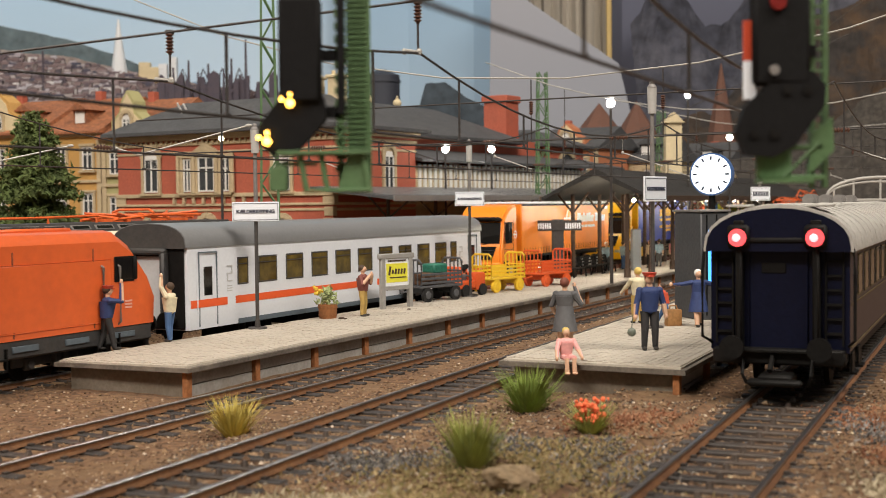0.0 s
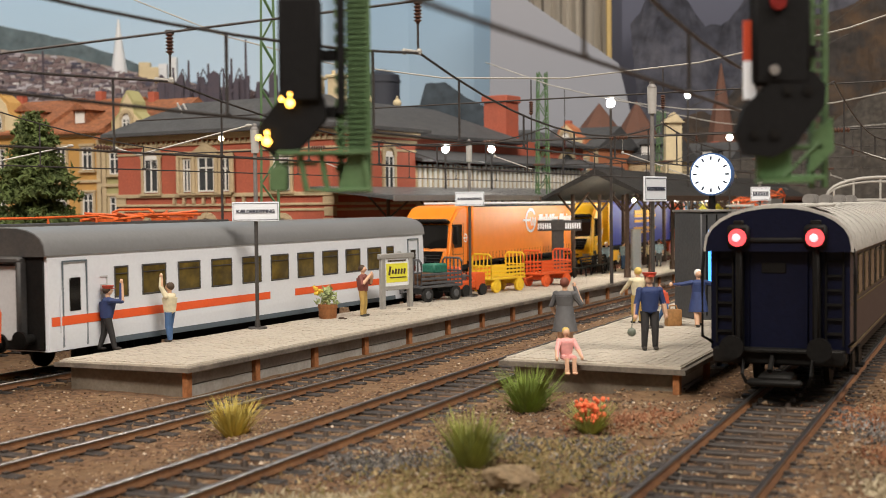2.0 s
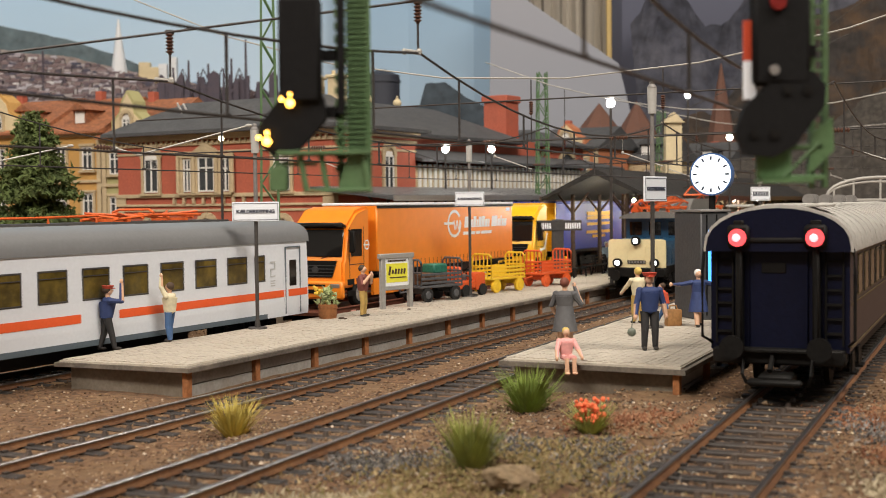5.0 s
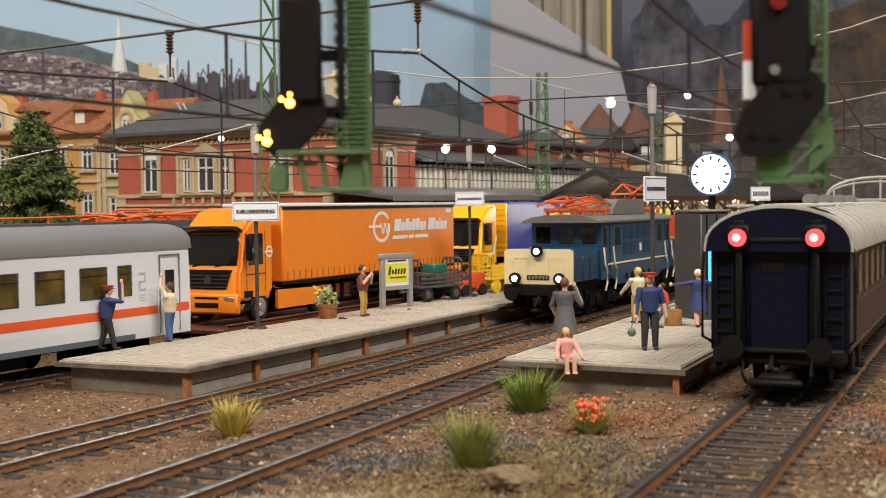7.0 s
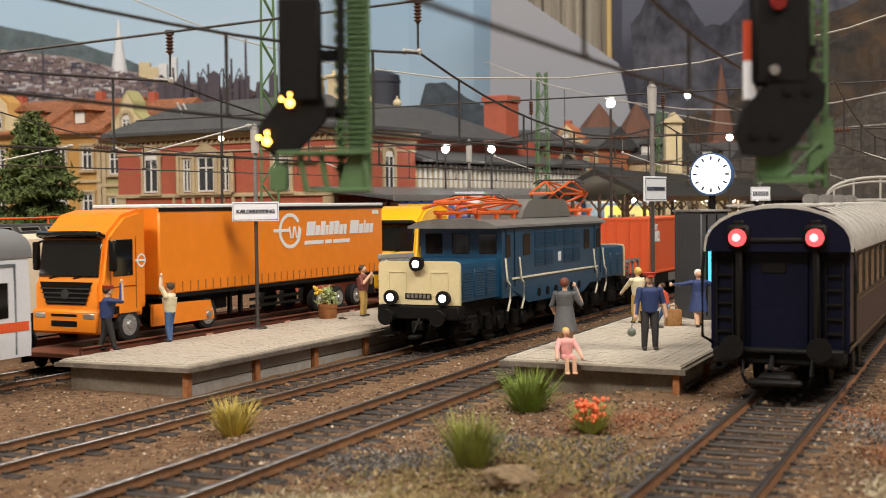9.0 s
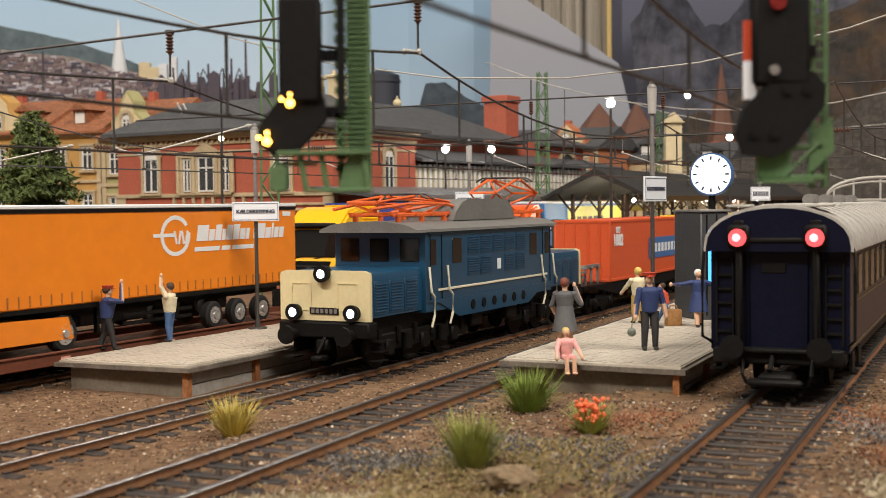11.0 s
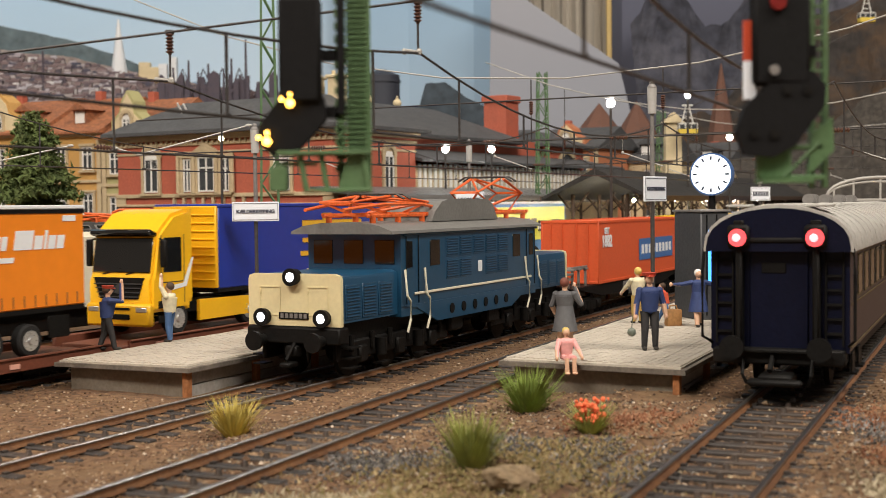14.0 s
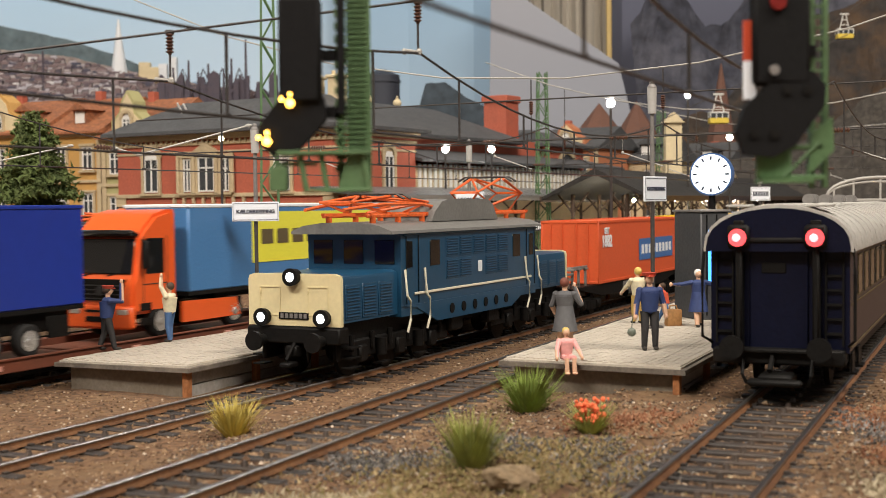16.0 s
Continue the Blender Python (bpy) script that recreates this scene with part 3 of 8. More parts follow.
    for q in [cab] + list(cab.children):
        q.data.transform(lift)
    bm = B()
    box(bm, (3.6, 0, 0.72), (5.6, 1.0, 0.3))
    part("chassis", bm, BLACK, ob)
    for x in (1.25, 5.0):
        for y in (-1.05, 1.05):
            road_wheel(ob, x, y)
    # trailer
    tx0, tx1 = front, reach
    bm = B()
    box(bm, ((tx0 + tx1) / 2, 0, (1.25 + tall) / 2), (tx1 - tx0, 2.5, tall - 1.25), 0.05)
    tr = part("trailer_body", bm, trailer, ob, "curtain-sided trailer body")
    bm = B()
    box(bm, ((tx0 + tx1) / 2, 0, tall + 0.02), (tx1 - tx0 + 0.04, 2.56, 0.12), 0.03)
    part("trailer_roof", bm, PUREWHITE if style != "gold" else trailer, tr, "trailer roof edge")
    bm = B()
    box(bm, ((tx0 + tx1) / 2 + 1, 0, 1.05), (tx1 - tx0 - 2.4, 1.1, 0.3))
    box(bm, ((tx0 + tx1) / 2, 0, 1.2), (tx1 - tx0, 2.44, 0.12))
    for x in (6.6, 7.2):
        box(bm, (x, -0.9, 0.75), (0.12, 0.12, 0.8))
    box(bm, (9.0, -1.15, 0.78), (3.2, 0.05, 0.1))
    box(bm, (9.0, -1.15, 0.55), (3.2, 0.05, 0.1))
    part("trailer_chassis", bm, BLACK, ob)
    for x in (tx1 - 4.75, tx1 - 3.4, tx1 - 2.05):
        for y in (-1.05, 1.05):
            road_wheel(ob, x, y, 0.44)
    bm = B()
    box(bm, (tx1 - 0.9, -1.1, 0.72), (0.8, 0.06, 0.6), 0.02)
    part("mudguard", bm, BLACK, ob)
    y = -1.262
    if style == "ring":
        for i in range(35):
            bm = B()
            box(bm, (tx0 + 0.3 + i * 0.39, y, 1.47), (0.035, 0.016, 0.3))
            part("tarp_strap", bm, RUSTPOST, tr, "")
        bm = B()
        box(bm, ((tx0 + tx1) / 2, y, tall - 0.09), (tx1 - tx0, 0.02, 0.1))
        part("tarp_track", bm, BLACK, tr)
        bm = B()
        n, c, r1, r0 = 44, (9.75, 3.02), 0.72, 0.57
        for i in range(n):
            a0, a1 = 2 * math.pi * i / n, 2 * math.pi * (i + 1) / n
            if 0.0 < a0 < 0.55:
                continue
            q = [(c[0] + r * math.cos(a), y, c[1] + r * 0.86 * math.sin(a)) for r, a in ((r0, a0), (r1, a0), (r1, a1), (r0, a1))]
            bm.faces.new([bm.verts.new(p) for p in q])
        box(bm, (c[0] - 0.55, y, c[1] + 0.02), (1.0, 0.01, 0.11))
        for dx, tilt in ((0.0, -14), (0.2, 14), (0.36, -14), (0.54, 14)):
            box(bm, (c[0] + dx, y, c[1] - 0.06), (0.085, 0.01, 0.42), rot=(0, tilt, 0))
        part("ring_emblem", bm, PUREWHITE, tr, "white ring emblem", smooth=False)
        # the name as plain slanted bars of its size, low and tall ones
        bm = B()
        x = 10.78
        for w, h in ((0.62, 0.5), (0.34, 0.36), (0.36, 0.5), (0.24, 0.36), (0.36, 0.48), (0.38, 0.5), (0.34, 0.36), (0.24, 0.36), (0, 0), (0.7, 0.5), (0.36, 0.36), (0.15, 0.5), (0.32, 0.36), (0.32, 0.36)):
            if w:
                prism(bm, [(x, 2.82), (x + w - 0.05, 2.82), (x + w - 0.05 + h * 0.2, 2.82 + h), (x + h * 0.2, 2.82 + h)], y - 0.005, y + 0.005, "y")
            x += w if w else 0.2
        part("lettering_bar", bm, PUREWHITE, tr, "white name lettering as plain bars", smooth=False)
        bm = B()
        x = 10.66
        for w in (1.3, 0.45, 1.2):
            prism(bm, [(x, 2.5), (x + w, 2.5), (x + w + 0.04, 2.64), (x + 0.04, 2.64)], y - 0.005, y + 0.005, "y")
            x += w + 0.12
        part("lettering_bar", bm, PUREWHITE, tr, smooth=False)
        bm = B()
        box(bm, (15.9, y, 3.62), (0.5, 0.01, 0.16), 0.004)
        part("sticker", bm, PUREWHITE, tr, "small white sticker", smooth=False)
        for px_, pz_, pr_ in ((1.35, 2.0, 0.2),):
            bm = B()
            for i in range(20):
                a0, a1 = 2 * math.pi * i / 20, 2 * math.pi * (i + 1) / 20
                q = [(px_ + 0.45 + r * math.cos(a), -hw - 0.012, pz_ + 0.35 + r * math.sin(a)) for r, a in ((pr_ * 0.72, a0), (pr_, a0), (pr_, a1), (pr_ * 0.72, a1))]
                bm.faces.new([bm.verts.new(p) for p in q])
            box(bm, (px_ + 0.4, -hw - 0.012, pz_ + 0.35), (0.42, 0.006, 0.06))
            part("door_emblem", bm, PUREWHITE, cab, "small white ring emblem", smooth=False)
    elif style == "gold":
        for x, w, z, h in ((10.0, 0.6, 3.5, 0.26), (10.4, 4.2, 3.26, 0.24), (10.65, 4.75, 3.02, 0.2), (10.4, 4.2, 2.67, 0.16), (10.6, 4.85, 2.2, 0.17), (10.35, 2.3, 1.95, 0.15)):
            bm = B()
            box(bm, (x, y, z), (w, 0.012, h), 0.03)
            part("lettering_bar", bm, GOLD, tr, "gold lettering as plain bars", smooth=False)
        bm = B()
        box(bm, (tx0 - 0.04, 0, 2.6), (0.14, 2.46, 2.62), 0.02)
        wall = part("trailer_front", bm, TRUCKYELLOW, tr, "yellow ribbed trailer front")
        for i in range(9):
            bm = B()
            box(bm, (tx0 - 0.12, 0, 1.55 + i * 0.26), (0.06, 2.36, 0.05), 0.01)
            part("rib", bm, TRUCKYELLOW, wall)
    else:
        bm = B()
        box(bm, (11.1, y, 2.86), (10.2, 0.012, 1.7))
        p = part("tarp_panel", bm, TARPYELLOW, tr, "lemon yellow tarp panel", smooth=False)
        bm = B()
        for i in range(6):
            box(bm, (6.9 + i * 0.95, y - 0.01, 2.87), (0.7, 0.012, 0.5))
        part("lettering_bar", bm, GOLDLINE, p, smooth=False)
    return ob


def carrier_wagon(m, L):
    ob = thing("low_carrier_wagon", m, "oxide-brown low-floor carrier wagon under a truck", "train car", "carrier wagons")
    bm = B()
    box(bm, (L / 2, 0, 0.46), (L - 0.3, 2.3, 0.14), 0.02)
    part("deck", bm, WAGONBROWN, ob)
    for y in (-1.42, 1.42):
        bm = B()
        box(bm, (L / 2, y, 0.53), (L - 0.2, 0.10, 0.36), 0.02)
        box(bm, (L / 2, y * 1.03, 0.70), (L - 0.2, 0.12, 0.05), 0.01)
        sill = part("side_sill", bm, WAGONBROWN, ob, "brown side sill")
        for i in range(4):
            bm = B()
            box(bm, (1.4 + i * L / 4.2, y * 1.045, 0.5), (0.34, 0.02, 0.13))
            part("notice", bm, PINKPRINT, sill)
    for x in (1.8, L - 1.8):
        bm = B()
        for dx in (-0.9, -0.3, 0.3, 0.9):
            for y in (-0.76, 0.76):
                cyl(bm, (x + dx, y - 0.06, 0.22), (x + dx, y + 0.06, 0.22), 0.22, seg=14)
        for y in (-1.0, 1.0):
            box(bm, (x, y, 0.26), (2.8, 0.1, 0.2), 0.03)
        part("bogie", bm, BLACK, ob, "black small-wheeled bogie")
    return ob


LOCOROOF = mat("loco_roof_grey", (0.17, 0.168, 0.158), 0.5, var=0.1, dirt=(0.10, 0.095, 0.09))


def electric_loco(m, main, front, label):
    """Articulated six-axle electric locomotive; front hood at x = 0."""
    ob = thing("electric_locomotive", m, label, "locomotive")
    L = 16.35
    # hoods
    for x0, x1, d in ((0.0, 3.05, 1), (L, L - 3.35, -1)):
        bm = B()
        prism(bm, [(-1.36, 1.5), (-1.36, 2.6), (-1.33, 2.68), (-1.2, 2.73), (1.2, 2.73), (1.33, 2.68), (1.36, 2.6), (1.36, 1.5)], x0 + d * 0.06, x1)
        hood = part("hood", bm, main, ob, "louvred engine hood")
        for s in (-1, 1):
            for i in range(3):
                bm = B()
                cx = x0 + d * (0.58 + i * 0.88)
                box(bm, (cx, s * 1.37, 2.02), (0.76, 0.03, 0.9), 0.01)
                for k in range(10):
                    box(bm, (cx, s * 1.395, 1.66 + k * 0.08), (0.64, 0.035, 0.03), rot=(s * 30, 0, 0))
                part("louvre", bm, main, hood)
        bm = B()
        prism(bm, [(-1.39, 1.42), (-1.39, 2.62), (-1.36, 2.71), (-1.22, 2.76), (1.22, 2.76), (1.36, 2.71), (1.39, 2.62), (1.39, 1.42)], x0 - d * 0.05, x0 + d * 0.08)
        fr = part("hood_front", bm, front, hood, "beige hood front")
        bm = B()
        for y in (-0.72, 0.72):
            for dy in (-0.3, 0.3):
                box(bm, (x0 - d * 0.06, y + dy, 2.05), (0.02, 0.025, 0.75))
            for dz in (1.7, 2.42):
                box(bm, (x0 - d * 0.06, y, dz), (0.02, 0.6, 0.025))
            for dz in (1.8, 2.3):
                box(bm, (x0 - d * 0.07, y + 0.3, dz), (0.04, 0.06, 0.08))
        part("front_hatch", bm, front, fr)
        for y, z in ((-0.9, 1.64), (0.9, 1.64), (0.0, 2.68)):
            bm = B()
            cyl(bm, (x0 + d * 0.05, y, z), (x0 - d * 0.24, y, z), 0.2, 0.23, seg=20)
            lamp = part("headlight", bm, BLACK, fr, "round black headlight")
            bm = B()
            ball(bm, (x0 - d * 0.23, y, z), 0.125, (0.3, 1, 1), 16, 8)
            part("lens", bm, LAMPWHITE if d > 0 else DARKGLASS, lamp, "lit white lens" if d > 0 else "dark lens")
        bm = B()
        box(bm, (x0 - d * 0.07, 0, 1.68), (0.03, 0.9, 0.18), 0.01)
        np_ = part("number_plate", bm, BLACK, fr, "black plate with plain bars")
        bm = B()
        for i in range(6):
            box(bm, (x0 - d * 0.09, -0.36 + i * 0.14, 1.68), (0.012, 0.09, 0.12))
        part("plate_bar", bm, POLEGREY, np_)
        bm = B()
        box(bm, (x0 + d * 0.1, 0, 1.18), (0.5, 2.8, 0.42), 0.04)
        box(bm, (x0 - d * 0.1, 0, 0.78), (0.3, 0.35, 0.3), 0.04)
        tube(bm, [(x0 - d * 0.2, -0.1, 1.0), (x0 - d * 0.42, 0, 0.6), (x0 - d * 0.3, 0, 0.42)], 0.05)
        box(bm, (x0 - d * 0.32, 0, 0.45), (0.5, 0.3, 0.14), 0.04)
        for y in (-1.25, 1.25):
            for zz in (0.35, 0.6, 0.85):
                box(bm, (x0 + d * 0.5, y * 1.08, zz), (0.5, 0.3, 0.035))
        tube(bm, [(x0 - d * 0.1, -0.5, 1.2), (x0 - d * 0.25, -0.5, 0.8), (x0 - d * 0.1, -0.45, 0.5)], 0.03)
        part("buffer_beam", bm, BLACK, ob, "black buffer beam with couplings")
        buffers(ob, x0 - d * 0.15, -d, BLACK)
    # main body
    bx0, bx1 = 3.05, L - 3.35
    bm = B()
    prism(bm, [(-1.48, 1.42), (-1.48, 3.74), (1.48, 3.74), (1.48, 1.42)], bx0, bx1)
    body = part("body", bm, main, ob, "blue body with louvres", smooth=False)
    bm = B()
    prof = [(-1.6, 3.71), (-1.58, 3.79), (-1.2, 3.94), (-0.6, 4.02), (0.6, 4.02), (1.2, 3.94), (1.58, 3.79), (1.6, 3.71)]
    prism(bm, prof, bx0 - 0.72, bx1 + 0.3)
    roof = part("roof", bm, LOCOROOF, ob, "grey overhanging roof")
    bm = B()
    prism(bm, [(6.05, 4.0), (6.3, 4.3), (6.75, 4.58), (7.2, 4.66), (10.2, 4.66), (10.6, 4.5), (11.0, 4.0)], -0.95, 0.95, "y")
    part("roof_hump", bm, LOCOROOF, roof, "raised grey roof section", smooth=False)
    for ex, d in ((bx0, -1), (bx1, 1)):
        for y in (-0.98, 0.0, 0.98):
            bm = B()
            box(bm, (ex + d * 0.01, y, 3.2), (0.03, 0.62, 0.66), 0.01)
            part("cab_window", bm, DARKGLASS, body, "dark cab window")
    for s in (-1, 1):
        yy = s * 1.485
        for x, w in ((3.55, 0.36), (5.15, 0.62), (11.3, 0.62), (12.6, 0.36)):
            bm = B()
            box(bm, (x, yy, 3.12), (w, 0.03, 0.74), 0.01)
            part("side_window", bm, DARKGLASS, body, "dark side window")
        for i in range(5):
            cx = 6.3 + i * 0.96
            for zc in (3.26, 2.6) if i != 2 else (3.26,):
                bm = B()
                box(bm, (cx, yy, zc), (0.82, 0.02, 0.6), 0.01)
                for k in range(7):
                    box(bm, (cx, yy + s * 0.02, zc - 0.22 + k * 0.075), (0.74, 0.035, 0.025), rot=(s * 30, 0, 0))
                part("louvre", bm, main, body)
        bm = B()
        box(bm, (8.31, yy + s * 0.01, 2.58), (0.3, 0.02, 0.34), 0.01)
        part("emblem", bm, PUREWHITE, body, "small pale emblem")
        bm = B()
        box(bm, (L / 2, yy + s * 0.03, 2.02), (bx1 - bx0 - 1.2, 0.03, 0.07), 0.01)
        part("cream_line", bm, PALECREAM, body, "cream waist line")
        for x in (3.15, 4.35, 11.9, 13.0):
            bm = B()
            tube(bm, [(x, s * 1.56, 2.72), (x, s * 1.62, 2.0), (x + 0.12, s * 1.66, 1.85), (x + 0.12, s * 1.66, 1.35), (x, s * 1.62, 1.0)], 0.036)
            part("handrail", bm, PALECREAM, body, "cream handrail")
        for x in (3.36, 4.1, 12.2, 12.9):
            bm = B()
            box(bm, (x, yy + s * 0.006, 2.7), (0.04, 0.02, 1.9), 0.004)
            part("door_joint", bm, BLACK, body)
        bm = B()
        box(bm, (L / 2, yy + s * 0.012, 3.66), (bx1 - bx0, 0.03, 0.05), 0.008)
        part("eave_strip", bm, main, body)
        # fish-belly sill
        bm = B()
        prism(bm, [(bx0, 1.72), (bx1, 1.72), (bx1 - 0.9, 1.62), (bx1 - 2.2, 1.14), (bx0 + 2.2, 1.14), (bx0 + 0.9, 1.62)], yy - 0.03, yy + 0.05, "y")
        sill = part("sill", bm, main, ob, "blue fish-belly sill", smooth=False)
        for i in range(6):
            bm = B()
            cyl(bm, (6.2 + i * 0.82, yy - s * 0.02, 1.43), (6.2 + i * 0.82, yy + s * 0.056, 1.43), 0.15, seg=12)
            part("sill_opening", bm, BLACK, sill)
    # running gear
    bm = B()
    for s in (-1, 1):
        box(bm, (3.4, s * 1.12, 0.75), (6.4, 0.14, 0.5), 0.05)
        box(bm, (L - 3.4, s * 1.12, 0.75), (6.4, 0.14, 0.5), 0.05)
        for x in (1.3, 3.4, 5.4, 11.2, 13.2, 15.3):
            box(bm, (x, s * 1.2, 0.62), (0.42, 0.2, 0.46), 0.05)
            for dx in (-0.55, 0.55):
                cyl(bm, (x + dx, s * 1.22, 0.72), (x + dx, s * 1.22, 1.15), 0.08, seg=8)
        box(bm, (6.9, s * 1.2, 0.95), (0.9, 0.3, 0.5), 0.06)
        box(bm, (9.7, s * 1.2, 0.95), (0.9, 0.3, 0.5), 0.06)
        for x in (2.2, 4.4, 12.4, 14.4):
            cyl(bm, (x, s * 1.3, 0.5), (x, s * 1.3, 0.95), 0.16, seg=10)
            box(bm, (x, s * 1.36, 0.3), (0.5, 0.2, 0.05))
    box(bm, (L / 2, 0, 1.2), (L - 0.6, 2.2, 0.5))
    rg = part("running_gear", bm, BLACK, ob, "black running gear")
    for x in (1.3, 3.4, 5.4, 11.2, 13.2, 15.3):
        for y in (-0.76, 0.76):
            w = part("wheel", wheel_bm(0.62, y), BLACK, rg)
            w.location = (x * K, 0, 0.62 * K)
    # pantographs: front lowered, rear raised
    def pantograph(cx, raised):
        bm = B()
        for y in (-0.7, 0.7):
            box(bm, (cx, y, 4.2), (3.6, 0.11, 0.11), 0.02)
            for dx in (-1.5, 0, 1.5):
                cyl(bm, (cx + dx, y, 3.95), (cx + dx, y, 4.16), 0.09, seg=8)
        for dx in (-1.7, -0.5, 0.5, 1.7):
            box(bm, (cx + dx, 0, 4.24), (0.09, 1.6, 0.08))
        if not raised:
            for dy in (-0.85, 0.85):
                bm2 = B()
                tube(bm2, [(cx - 2.9, dy * 0.7, 4.38), (cx - 1.2, dy, 4.52), (cx + 1.2, dy, 4.52), (cx + 3.0, dy * 0.7, 4.36)], 0.05)
                part("folded_rod", bm2, PANTO, roof, "red folded pantograph rod")
        hk, ht = (0.6, 1.05) if raised else (0.3, 0.45)
        wide = 1.9 if raised else 2.3
        p = part("pantograph", bm, PANTO, roof, "red raised pantograph" if raised else "red lowered pantograph")
        for d in (-1, 1):
            for y in (-0.6, 0.6):
                bm = B()
                tube(bm, [(cx + d * 0.5, y, 4.26), (cx + d * wide, y * 0.8, 4.28 + hk), (cx + d * 0.16, y * 0.9, 4.3 + ht)], 0.05)
                part("pantograph_arm", bm, PANTO, p)
            bm = B()
            tube(bm, [(cx + d * 0.5, 0.6, 4.26), (cx + d * wide, -0.5, 4.28 + hk), (cx + d * wide, 0.5, 4.28 + hk)], 0.05)
            part("brace", bm, PANTO, p)
            bm = B()
            tube(bm, [(cx + d * wide, -0.5, 4.28 + hk), (cx + d * 0.16, 0.5, 4.3 + ht)], 0.04)
            part("brace", bm, PANTO, p)
        bm = B()
        for d in (-0.2, 0.2):
            tube(bm, [(cx + d, -1.0, 4.22 + ht), (cx + d, -0.75, 4.36 + ht), (cx + d, 0.75, 4.36 + ht), (cx + d, 1.0, 4.22 + ht)], 0.035)
        part("contact_strip", bm, WIRE, p, "grey contact strip")
    pantograph(4.4, False)
    pantograph(12.3, True)
    return ob


def container_wagon(m):
    L = 15.7
    ob = thing("container_wagon", m, "black flat wagon carrying containers", "train car", "container wagons")
    bm = B()
    box(bm, (L / 2, 0, 1.12), (L, 2.2, 0.18), 0.03)
    for y in (-1.1, 1.1):
        prism(bm, [(0.3, 1.2), (L - 0.3, 1.2), (L - 3.6, 0.72), (3.6, 0.72)], y - 0.05, y + 0.05, "y")
    part("frame", bm, BLACK, ob, "black wagon frame", smooth=False)
    bm = B()
    for y in (-0.9, 0.9):
        box(bm, (0.35, y, 1.55), (0.5, 0.1, 0.08))
        box(bm, (0.15, y, 1.4), (0.08, 0.08, 0.5))
    box(bm, (0.25, 0, 1.75), (0.6, 2.0, 0.06))
    box(bm, (1.3, -0.95, 1.98), (1.7, 0.08, 0.09), 0.01)
    box(bm, (1.3, 0.95, 1.98), (1.7, 0.08, 0.09), 0.01)
    for x in (0.5, 1.2, 2.0):
        box(bm, (x, 0, 1.9), (0.22, 2.1, 0.07), 0.01)
        for y in (-0.95, 0.95):
            box(bm, (x, y, 1.6), (0.09, 0.09, 0.8), 0.01)
    part("end_platform", bm, POLEGREY, ob, "grey brakeman's end platform")
    bm = B()
    box(bm, (L / 2, -1.15, 0.95), (3.2, 0.03, 0.4), 0.03)
    part("side_plate", bm, POLEGREY, ob)
    for x, o in ((0, -1), (L, 1)):
        buffers(ob, x, o, BLACK)
    bogie(ob, 2.2, 1.8, 0.42)
    bogie(ob, L - 2.2, 1.8, 0.42)
    return ob


def container(m, L, paint, label, group="containers", bars=()):
    """Rides on a wagon; x from 0 to L, floor at z = 0."""
    ob = thing("container", m, label, "container", group)
    H = 2.55
    bm = B()
    box(bm, (L / 2, 0, H / 2), (L - 0.06, 2.38, H - 0.06))
    body = part("body", bm, paint, ob, smooth=False)
    bm = B()
    for y in (-1.2, 1.2):
        for z in (0.06, H - 0.05):
            box(bm, (L / 2, y, z), (L, 0.06, 0.12), 0.015)
        for x in (0.06, L - 0.06):
            box(bm, (x, y, H / 2), (0.12, 0.07, H), 0.015)
    for x in (0.03, L - 0.03):
        for z in (0.06, H - 0.05):
            box(bm, (x, 0, z), (0.06, 2.4, 0.12), 0.015)
    part("frame", bm, paint, ob)
    bm = B()
    for y in (-0.8, -0.3, 0.3, 0.8):
        cyl(bm, (-0.01, y, 0.1), (-0.01, y, H - 0.1), 0.025, seg=6)
    part("door_rod", bm, paint, ob)
    return ob, body


